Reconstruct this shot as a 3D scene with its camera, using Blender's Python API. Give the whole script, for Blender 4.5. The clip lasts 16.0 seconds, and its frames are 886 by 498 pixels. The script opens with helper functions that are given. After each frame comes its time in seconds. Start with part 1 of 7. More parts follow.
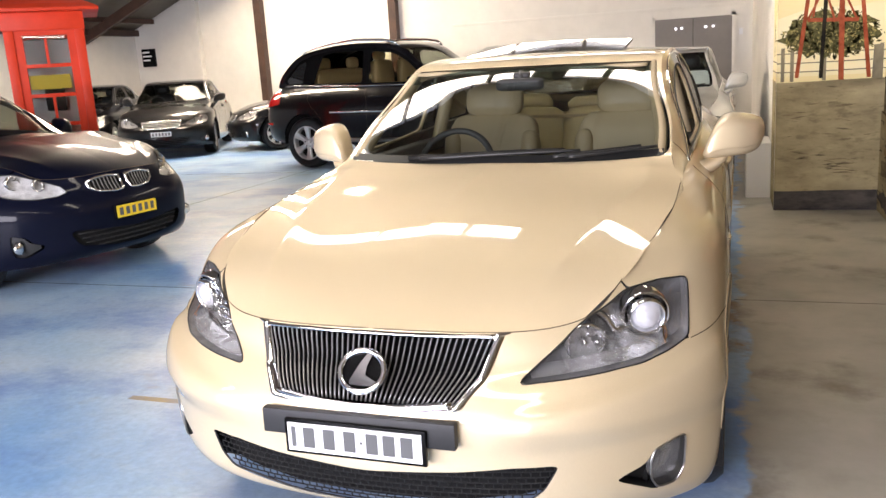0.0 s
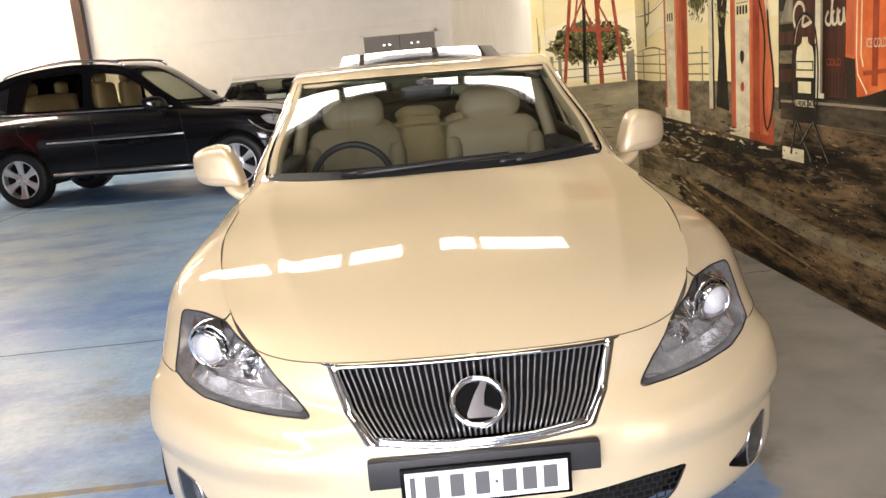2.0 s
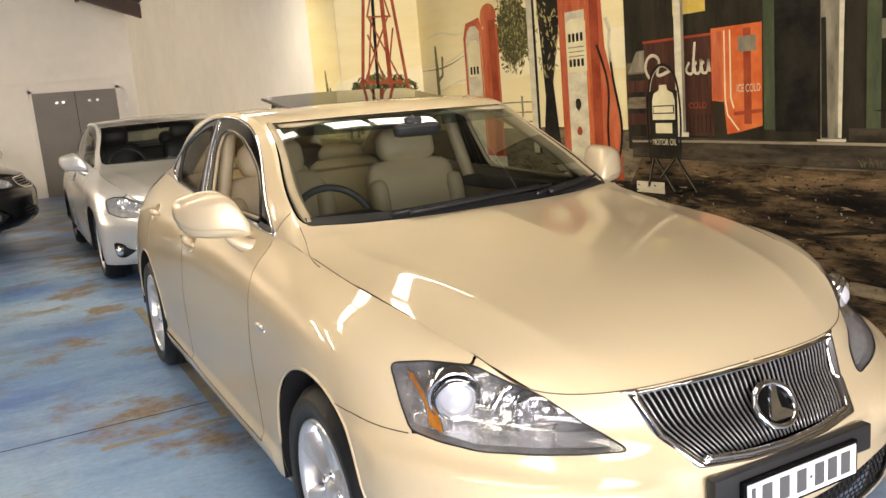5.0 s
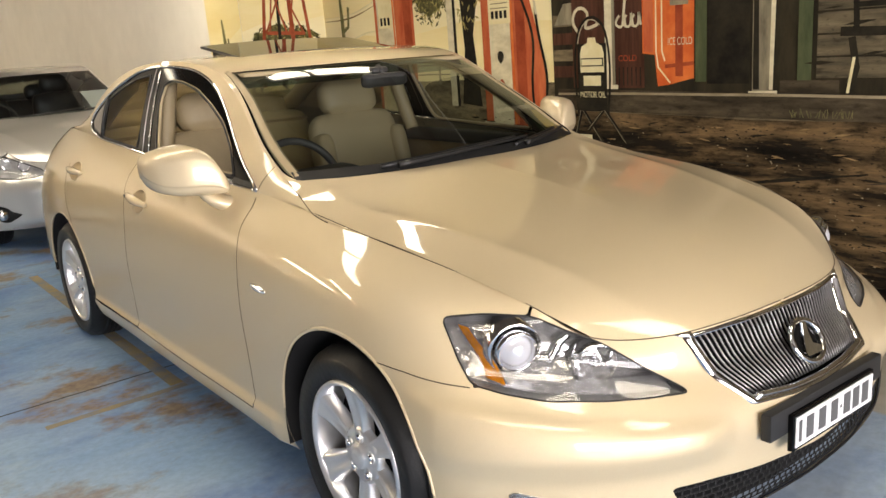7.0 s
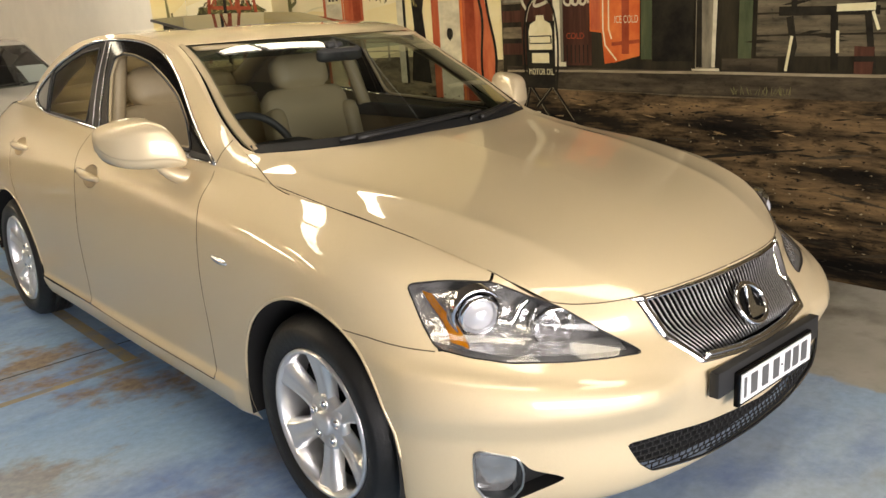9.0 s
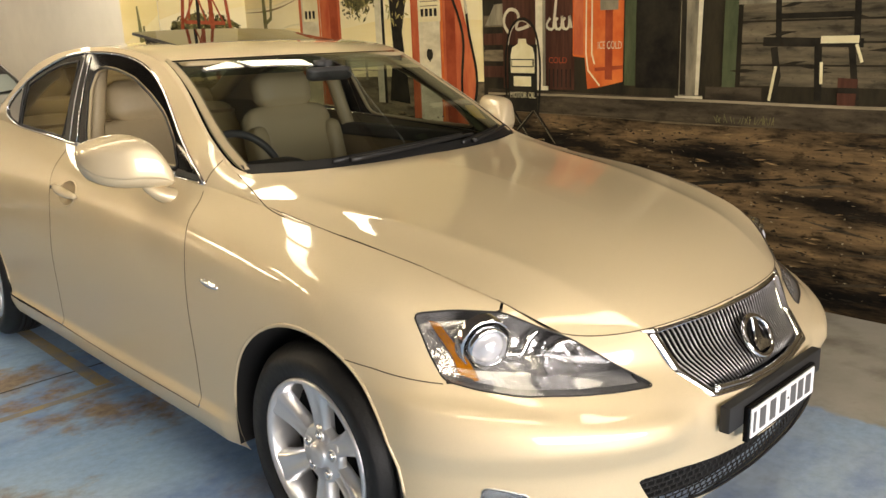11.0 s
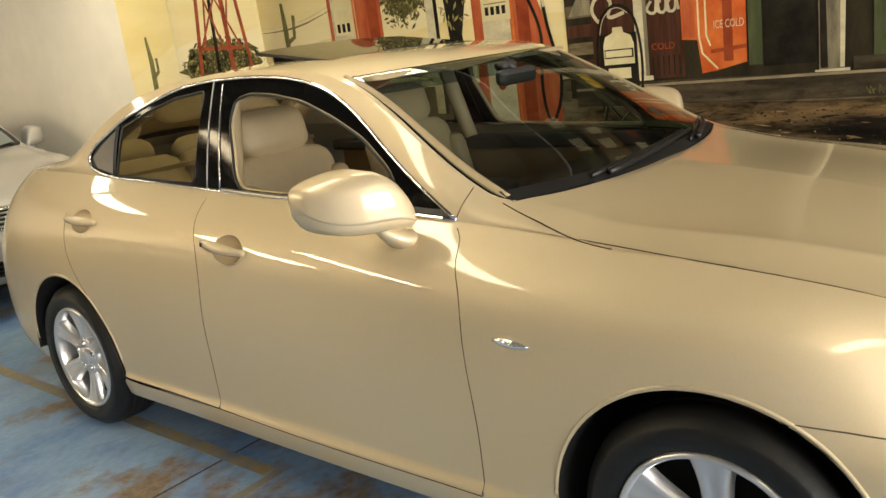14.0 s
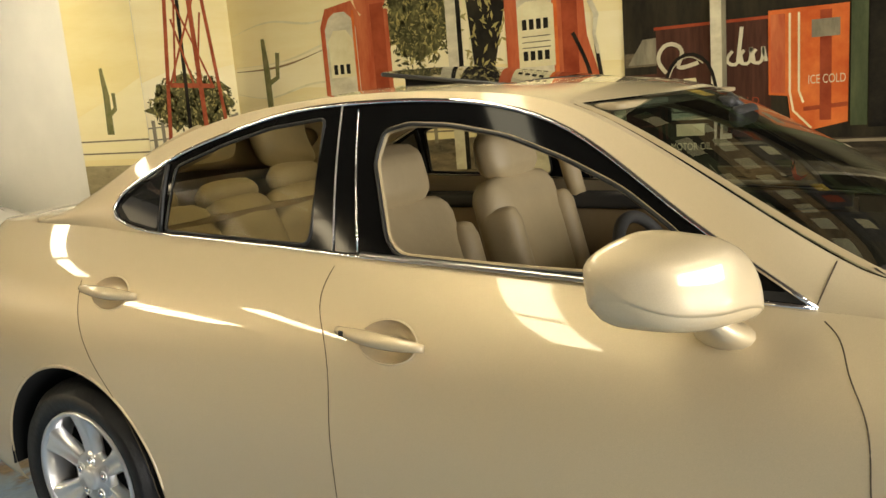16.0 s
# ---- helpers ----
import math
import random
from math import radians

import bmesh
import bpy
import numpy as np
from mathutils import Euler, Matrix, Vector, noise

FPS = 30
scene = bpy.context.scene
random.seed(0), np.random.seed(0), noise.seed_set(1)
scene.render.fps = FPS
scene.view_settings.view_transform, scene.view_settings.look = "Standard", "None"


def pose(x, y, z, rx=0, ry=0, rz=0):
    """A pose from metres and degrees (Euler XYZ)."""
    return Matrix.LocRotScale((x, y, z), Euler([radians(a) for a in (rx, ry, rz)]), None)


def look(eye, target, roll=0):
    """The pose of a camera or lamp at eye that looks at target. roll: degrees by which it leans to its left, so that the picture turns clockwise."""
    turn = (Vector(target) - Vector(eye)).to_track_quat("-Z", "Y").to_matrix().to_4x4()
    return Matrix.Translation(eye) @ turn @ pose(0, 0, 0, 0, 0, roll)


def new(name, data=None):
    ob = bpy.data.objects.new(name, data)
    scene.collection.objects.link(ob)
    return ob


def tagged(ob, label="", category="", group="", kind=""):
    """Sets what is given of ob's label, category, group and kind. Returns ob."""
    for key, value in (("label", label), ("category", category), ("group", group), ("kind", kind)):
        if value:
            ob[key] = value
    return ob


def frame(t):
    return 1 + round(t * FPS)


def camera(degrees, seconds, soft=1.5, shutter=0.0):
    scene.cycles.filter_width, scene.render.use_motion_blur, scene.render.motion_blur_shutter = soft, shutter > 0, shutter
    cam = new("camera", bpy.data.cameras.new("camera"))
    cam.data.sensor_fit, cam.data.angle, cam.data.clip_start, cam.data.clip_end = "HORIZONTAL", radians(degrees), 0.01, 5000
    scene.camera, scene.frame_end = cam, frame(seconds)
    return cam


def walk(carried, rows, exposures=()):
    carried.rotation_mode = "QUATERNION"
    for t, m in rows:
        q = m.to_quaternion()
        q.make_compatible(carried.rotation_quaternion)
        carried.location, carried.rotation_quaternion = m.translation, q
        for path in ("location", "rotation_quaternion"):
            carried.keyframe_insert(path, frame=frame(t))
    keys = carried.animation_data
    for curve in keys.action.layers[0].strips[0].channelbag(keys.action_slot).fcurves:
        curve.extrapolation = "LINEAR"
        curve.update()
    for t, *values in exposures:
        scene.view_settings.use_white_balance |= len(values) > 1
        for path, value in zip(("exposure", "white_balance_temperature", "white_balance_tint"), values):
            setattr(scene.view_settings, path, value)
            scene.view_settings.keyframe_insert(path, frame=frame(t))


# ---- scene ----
cam = camera(56.0, 16.0)
PATH = [
    (0, (0.924, -2.649, 1.364), (0.266, -0.81, 0.935), -3.6),
    (0.5, (0.681, -2.634, 1.39), (0.21, -0.735, 0.974), -4.8),
    (1, (0.429, -2.63, 1.386), (0.15, -0.7, 0.939), -5.2),
    (1.5, (0.168, -2.646, 1.39), (0.068, -0.706, 0.912), -5.5),
    (2, (-0.095, -2.615, 1.386), (-0.023, -0.665, 0.946), -5.3),
    (2.5, (-0.388, -2.535, 1.367), (-0.146, -0.596, 0.944), -4.6),
    (3, (-0.679, -2.518, 1.38), (-0.286, -0.609, 0.931), -4.6),
    (3.5, (-0.953, -2.464, 1.401), (-0.416, -0.594, 0.937), -5.1),
    (4, (-1.183, -2.342, 1.404), (-0.503, -0.505, 0.996), -5.5),
    (6.5, (-1.822, -1.895, 1.422), (-0.697, -0.297, 1.0), -4.2),
    (7, (-1.88, -1.827, 1.421), (-0.71, -0.283, 0.923), -4.4),
    (7.5, (-1.907, -1.775, 1.405), (-0.7, -0.269, 0.879), -4.8),
    (8, (-1.899, -1.774, 1.407), (-0.675, -0.276, 0.9), -5.3),
    (8.5, (-1.927, -1.804, 1.408), (-0.689, -0.33, 0.867), -5.0),
    (9, (-1.958, -1.844, 1.413), (-0.696, -0.394, 0.859), -3.8),
    (11.5, (-1.999, -1.597, 1.425), (-0.643, -0.218, 0.916), -2.6),
    (12, (-1.985, -1.4, 1.392), (-0.63, -0.015, 0.895), -3.9),
    (12.5, (-2.073, -1.245, 1.399), (-0.689, 0.11, 0.901), -3.6),
    (13, (-2.23, -1.092, 1.443), (-0.82, 0.227, 0.921), -4.2),
    (13.5, (-2.316, -0.902, 1.449), (-0.894, 0.402, 0.919), -6.4),
    (14, (-2.31, -0.654, 1.436), (-0.863, 0.632, 0.935), -7.6),
    (14.5, (-2.312, -0.4, 1.42), (-0.805, 0.816, 0.921), -6.6),
    (15, (-2.337, -0.101, 1.418), (-0.777, 1.04, 0.903), -5.8),
    (15.5, (-2.301, 0.218, 1.409), (-0.691, 1.308, 0.937), -5.3),
    (16, (-2.244, 0.503, 1.402), (-0.589, 1.558, 1.017), -4.7),
]
walk(cam, [(t, look(eye, target, roll)) for t, eye, target, roll in PATH],
     [(0, .52, 6750, 14), (1, .42, 6850, 13), (3.5, .34, 7100, 11.5), (7, .04, 7500, 9.5), (9, -.03, 7750, 8.5), (12.5, -.02, 8150, 6), (16, .02, 8000, 1.5)])

# ---------- light ----------
world = bpy.data.worlds.new("world")
scene.world = world
world.use_nodes = True
wn = world.node_tree
sky = wn.nodes.new("ShaderNodeTexSky")
sky.sky_type, sky.sun_disc = "NISHITA", False
sky.sun_elevation, sky.sun_rotation = radians(48), radians(200)
wn.links.new(sky.outputs[0], wn.nodes["Background"].inputs[0])
wn.nodes["Background"].inputs[1].default_value = 0.1


# ---------- materials ----------
def mat(name, color, rough=0.5, metal=0.0, coat=0.0, trans=0.0, ior=1.45, vary=0.0, scale=8.0, bump=0.0, bscale=60.0, emit=0.0, spec=0.5, second=None):
    """A Principled material; vary mixes towards a second colour by two scales of noise, bump adds fine relief."""
    m = bpy.data.materials.new(name)
    m.use_nodes = True
    nt = m.node_tree
    b = nt.nodes["Principled BSDF"]
    b.inputs["Base Color"].default_value = (*color, 1)
    b.inputs["Roughness"].default_value = rough
    b.inputs["Metallic"].default_value = metal
    b.inputs["Coat Weight"].default_value = coat
    b.inputs["Coat Roughness"].default_value = 0.04
    b.inputs["Transmission Weight"].default_value = trans
    b.inputs["IOR"].default_value = ior
    b.inputs["Specular IOR Level"].default_value = spec
    if emit:
        b.inputs["Emission Color"].default_value = (*color, 1)
        b.inputs["Emission Strength"].default_value = emit
    if vary or bump:
        co = nt.nodes.new("ShaderNodeTexCoord")
    if vary:
        n1, n2 = nt.nodes.new("ShaderNodeTexNoise"), nt.nodes.new("ShaderNodeTexNoise")
        n1.inputs["Scale"].default_value, n2.inputs["Scale"].default_value = scale, scale * 9
        n1.inputs["Detail"].default_value, n2.inputs["Detail"].default_value = 5, 4
        add = nt.nodes.new("ShaderNodeMath")
        add.operation = "MULTIPLY_ADD"
        add.inputs[1].default_value = 0.4
        ramp = nt.nodes.new("ShaderNodeValToRGB")
        ramp.color_ramp.elements[0].position, ramp.color_ramp.elements[1].position = 0.45, 0.95
        dark = second or tuple(c * (1 - vary) for c in color)
        ramp.color_ramp.elements[0].color, ramp.color_ramp.elements[1].color = (*color, 1), (*dark, 1)
        for n in (n1, n2):
            nt.links.new(co.outputs["Object"], n.inputs["Vector"])
        nt.links.new(n2.outputs[0], add.inputs[0])
        nt.links.new(n1.outputs[0], add.inputs[2])
        nt.links.new(add.outputs[0], ramp.inputs[0])
        nt.links.new(ramp.outputs[0], b.inputs["Base Color"])
    if bump:
        n3, bp = nt.nodes.new("ShaderNodeTexNoise"), nt.nodes.new("ShaderNodeBump")
        n3.inputs["Scale"].default_value, n3.inputs["Detail"].default_value = bscale, 4
        bp.inputs["Strength"].default_value, bp.inputs["Distance"].default_value = bump, 0.01
        nt.links.new(co.outputs["Object"], n3.inputs["Vector"])
        nt.links.new(n3.outputs[0], bp.inputs["Height"])
        nt.links.new(bp.outputs[0], b.inputs["Normal"])
    return m


def car_paint(name, color, flake=0.35, rough=0.32, spec=0.5, ior=1.5, coat=1.0):
    m = mat(name, color, rough, flake, coat, spec=spec)
    nt = m.node_tree
    b = nt.nodes["Principled BSDF"]
    b.inputs["Coat Roughness"].default_value = 0.025
    b.inputs["Coat IOR"].default_value = ior
    co, n, ramp = nt.nodes.new("ShaderNodeTexCoord"), nt.nodes.new("ShaderNodeTexNoise"), nt.nodes.new("ShaderNodeValToRGB")
    n.inputs["Scale"].default_value, n.inputs["Detail"].default_value = 900, 2
    ramp.color_ramp.elements[0].position, ramp.color_ramp.elements[1].position = 0.35, 0.7
    ramp.color_ramp.elements[0].color = (*[c * 0.93 for c in color], 1)
    ramp.color_ramp.elements[1].color = (*[min(1, c * 1.07) for c in color], 1)
    nt.links.new(co.outputs["Object"], n.inputs["Vector"])
    nt.links.new(n.outputs[0], ramp.inputs[0])
    nt.links.new(ramp.outputs[0], b.inputs["Base Color"])
    return m


M = {}
M["champagne"] = car_paint("champagne_paint", (0.655, 0.537, 0.347), 0.32, 0.5, ior=1.5)
M["black_paint"] = car_paint("black_paint", (0.003, 0.003, 0.004), 0.0, spec=0.1, ior=1.42, coat=1.0)
M["navy_paint"] = car_paint("navy_paint", (0.004, 0.005, 0.013), 0.0, spec=0.05, ior=1.36, coat=0.3)
M["grey_paint"] = car_paint("dark_grey_paint", (0.008, 0.008, 0.009), 0.1, spec=0.2, ior=1.45)
M["silver_paint"] = car_paint("silver_paint", (0.62, 0.62, 0.6), 0.5)
M["chrome"] = mat("chrome", (0.85, 0.85, 0.86), 0.08, 1.0)
M["satin"] = mat("satin_metal", (0.5, 0.49, 0.47), 0.28, 1.0)
M["alloy"] = mat("alloy_wheel", (0.72, 0.72, 0.72), 0.28, 0.75, 0.5)
M["rubber"] = mat("tyre_rubber", (0.008, 0.008, 0.008), 0.5, vary=0.3, scale=20, bump=0.15)
M["black"] = mat("black_plastic", (0.012, 0.012, 0.012), 0.45, bump=0.05, bscale=300)
M["gloss_black"] = mat("gloss_black", (0.005, 0.005, 0.005), 0.07, spec=0.12)
M["dark"] = mat("dark_void", (0.004, 0.004, 0.004), 0.9)
M["seam"] = mat("panel_gap", (0.085, 0.062, 0.036), 0.8)
M["grey_plastic"] = mat("grey_plastic", (0.02, 0.02, 0.02), 0.5)
M["dim_glass"] = mat("dark_window", (0.012, 0.013, 0.013), 0.03, coat=0.8)
M["lamp_bowl"] = mat("lamp_reflector", (0.8, 0.8, 0.8), 0.12, 1.0)
M["amber"] = mat("amber_lens", (0.95, 0.33, 0.010), 0.25, coat=0.6, vary=0.5, scale=25, bump=0.6, bscale=70)
M["red_lens"] = mat("red_lens", (0.55, 0.02, 0.015), 0.1, coat=0.8)
M["leather"] = mat("cream_leather", (0.41, 0.32, 0.185), 0.5, vary=0.12, scale=6, bump=0.12, bscale=180)
M["leather_dark"] = mat("tan_trim", (0.30, 0.22, 0.125), 0.55, vary=0.15, scale=6, bump=0.1, bscale=200)
M["dash"] = mat("dash_plastic", (0.035, 0.034, 0.032), 0.55, bump=0.1, bscale=300)
M["carpet"] = mat("cabin_carpet", (0.16, 0.12, 0.08), 0.95, bump=0.3, bscale=300)
M["yellow"] = mat("yellow_plate", (0.80, 0.58, 0.03), 0.4)
M["silvered"] = mat("silvered_lamp_housing", (0.74, 0.74, 0.73), 0.3, 0.35, vary=0.5, scale=24, bump=0.6, bscale=24)
M["white"] = mat("white_plate", (0.8, 0.8, 0.8), 0.35)
M["plate_ink"] = mat("plate_ink", (0.10, 0.10, 0.10), 0.5)
M["paper"] = mat("paper_sheet", (0.85, 0.85, 0.83), 0.7)


def thin_glass(name, tint, ior=1.5, rough=0.0):
    """A single pane: light goes straight through, tinted, and the surface mirrors by its angle."""
    m = bpy.data.materials.new(name)
    m.use_nodes = True
    nt = m.node_tree
    nt.nodes.remove(nt.nodes["Principled BSDF"])
    tr, gl, fr, mx = (nt.nodes.new("ShaderNode" + k) for k in ("BsdfTransparent", "BsdfGlossy", "Fresnel", "MixShader"))
    tr.inputs[0].default_value = (*tint, 1)
    gl.inputs["Roughness"].default_value = rough
    fr.inputs["IOR"].default_value = ior
    nt.links.new(fr.outputs[0], mx.inputs[0])
    nt.links.new(tr.outputs[0], mx.inputs[1])
    nt.links.new(gl.outputs[0], mx.inputs[2])
    nt.links.new(mx.outputs[0], nt.nodes["Material Output"].inputs["Surface"])
    return m


M["glass"] = thin_glass("windscreen_glass", (0.44, 0.50, 0.48), 1.75)
M["plain_screen"] = thin_glass("plain_windscreen_glass", (0.50, 0.55, 0.53), 1.22)
M["sunband"] = thin_glass("sun_band", (0.42, 0.55, 0.62), 1.02)
M["tint"] = thin_glass("side_glass", (0.68, 0.66, 0.56), 1.07)
M["lens"] = thin_glass("clear_lens", (0.97, 0.97, 0.97), 1.5)
M["roof_glass"] = mat("smoked_roof_glass", (0.02, 0.02, 0.02), 0.03, coat=0.25, spec=0.4)
M["sparkle"] = mat("faceted_reflector", (0.86, 0.86, 0.86), 0.12, 0.85, bump=0.8, bscale=28)
M["smoke"] = mat("silvered_bezel", (0.66, 0.66, 0.66), 0.17, 0.75, bump=0.9, bscale=20, vary=0.5, scale=24)
M["lens_ball"] = mat("projector_glass", (0.62, 0.63, 0.66), 0.10, 0.35, coat=1.0)
M["slat"] = mat("grille_slat", (0.24, 0.235, 0.23), 0.34, 0.8)
M["lamp_dark"] = mat("dark_chrome", (0.55, 0.55, 0.555), 0.26, 0.6, bump=0.5, bscale=14, vary=0.45, scale=16)
M["mirror"] = mat("mirror_silver", (0.9, 0.9, 0.9), 0.02, 1.0)
M["door_grey"] = mat("grey_door_paint", (0.21, 0.19, 0.165), 0.5, vary=0.15, scale=2)

# ---------- geometry helpers ----------
def mesh_ob(name, verts, faces, material, parent=None, label="", smooth=True):
    me = bpy.data.meshes.new(name)
    me.from_pydata([tuple(map(float, v)) for v in verts], [], [tuple(map(int, f)) for f in faces])
    if smooth:
        me.polygons.foreach_set("use_smooth", [True] * len(me.polygons))
    me.materials.append(material)
    me.update()
    ob = new(name, me)
    if parent is not None:
        ob.parent = parent
    if label:
        tagged(ob, label)
    return ob


def part(name, bm, material, parent=None, label="", smooth=False):
    me = bpy.data.meshes.new(name)
    bm.to_mesh(me)
    bm.free()
    if smooth:
        me.polygons.foreach_set("use_smooth", [True] * len(me.polygons))
        me.set_sharp_from_angle(angle=radians(38))
    me.materials.append(material)
    ob = new(name, me)
    if parent is not None:
        ob.parent = parent
    if label:
        tagged(ob, label)
    return ob


def box(bm, x0, x1, y0, y1, z0, z1, bevel=0.0, seg=2, m=None):
    r = bmesh.ops.create_cube(bm, size=1.0)
    vs = r["verts"]
    for v in vs:
        v.co = Vector((x0 + (v.co.x + 0.5) * (x1 - x0), y0 + (v.co.y + 0.5) * (y1 - y0), z0 + (v.co.z + 0.5) * (z1 - z0)))
    if bevel:
        es = list({e for v in vs for e in v.link_edges})
        r2 = bmesh.ops.bevel(bm, geom=es, offset=bevel, segments=seg, profile=0.6, affect="EDGES")
        vs = list({v for f in r2["faces"] for v in f.verts} | {v for v in vs if v.is_valid})
    if m is not None:
        bmesh.ops.transform(bm, matrix=m, verts=vs)
    return vs


def boxed(name, x0, x1, y0, y1, z0, z1, material, parent=None, label="", bevel=0.0, m=None, smooth=False):
    bm = bmesh.new()
    box(bm, x0, x1, y0, y1, z0, z1, bevel, m=m)
    return part(name, bm, material, parent, label, smooth or bevel > 0)


def cubic(knots, pts, t):
    """Natural cubic spline through pts (k, d) at the knots, at the values t."""
    x, p, t = np.asarray(knots, float), np.asarray(pts, float), np.asarray(t, float)
    n = len(x)
    h = np.diff(x)
    a = np.zeros((n, n))
    r = np.zeros((n,) + p.shape[1:])
    a[0, 0] = a[-1, -1] = 1
    for i in range(1, n - 1):
        a[i, i - 1], a[i, i], a[i, i + 1] = h[i - 1], 2 * (h[i - 1] + h[i]), h[i]
        r[i] = 6 * ((p[i + 1] - p[i]) / h[i] - (p[i] - p[i - 1]) / h[i - 1])
    m2 = np.linalg.solve(a, r.reshape(n, -1)).reshape(r.shape)
    i = np.clip(np.searchsorted(x, t) - 1, 0, n - 2)
    sh = (-1,) + (1,) * (p.ndim - 1)
    u, w, hh = (x[i + 1] - t).reshape(sh), (t - x[i]).reshape(sh), h[i].reshape(sh)
    return (m2[i] * u**3 + m2[i + 1] * w**3) / (6 * hh) + (p[i] / hh - m2[i] * hh / 6) * u + (p[i + 1] / hh - m2[i + 1] * hh / 6) * w


def curve(pts, n):
    """n points on a smooth curve through pts, by chord length."""
    p = np.asarray(pts, float)
    k = np.r_[0, np.cumsum(np.linalg.norm(np.diff(p, axis=0), axis=1))]
    return cubic(k, p, np.linspace(0, k[-1], n))


def poly(pts, n=16, closed=True):
    """A dense straight-sided outline."""
    p = [np.asarray(q, float) for q in pts]
    out = []
    for i in range(len(p) if closed else len(p) - 1):
        a, b = p[i], p[(i + 1) % len(p)]
        out += [a + (b - a) * k / n for k in range(n)]
    if not closed:
        out.append(p[-1])
    return np.array(out)


def rounded(pts, r=0.25, n=6):
    """A closed outline with its corners rounded by the share r of the shorter side."""
    p = [np.asarray(q, float) for q in pts]
    out = []
    for i in range(len(p)):
        a, b, c = p[i - 1], p[i], p[(i + 1) % len(p)]
        d = r * min(np.linalg.norm(a - b), np.linalg.norm(c - b))
        u, w = b + (a - b) / np.linalg.norm(a - b) * d, b + (c - b) / np.linalg.norm(c - b) * d
        for k in range(n + 1):
            t = k / n
            out.append((1 - t) ** 2 * u + 2 * t * (1 - t) * b + t * t * w)
    return np.array(out)


def inside(pts, outline):
    x, y = pts[..., 0], pts[..., 1]
    res = np.zeros(x.shape, bool)
    ox, oy = outline[:, 0], outline[:, 1]
    for i in range(len(outline)):
        x1, y1, x2, y2 = ox[i - 1], oy[i - 1], ox[i], oy[i]
        if y1 == y2:
            continue
        c = ((y1 > y) != (y2 > y)) & (x < (x2 - x1) * (y - y1) / (y2 - y1) + x1)
        res ^= c
    return res


def nearest_on(pts, outline, closed=True):
    """The nearest point of the outline to each of pts (n, 2), and its distance."""
    a = outline if closed else outline[:-1]
    b = np.roll(outline, -1, axis=0) if closed else outline[1:]
    d = b - a
    ll = (d**2).sum(1) + 1e-15
    best, bd = np.zeros_like(pts), np.full(len(pts), 1e9)
    for i in range(len(a)):
        t = np.clip(((pts - a[i]) @ d[i]) / ll[i], 0, 1)
        q = a[i] + t[:, None] * d[i]
        dist = np.linalg.norm(pts - q, axis=1)
        m = dist < bd
        best[m], bd[m] = q[m], dist[m]
    return best, bd


CHART = {"front": (0, 2), "side": (1, 2), "top": (0, 1)}


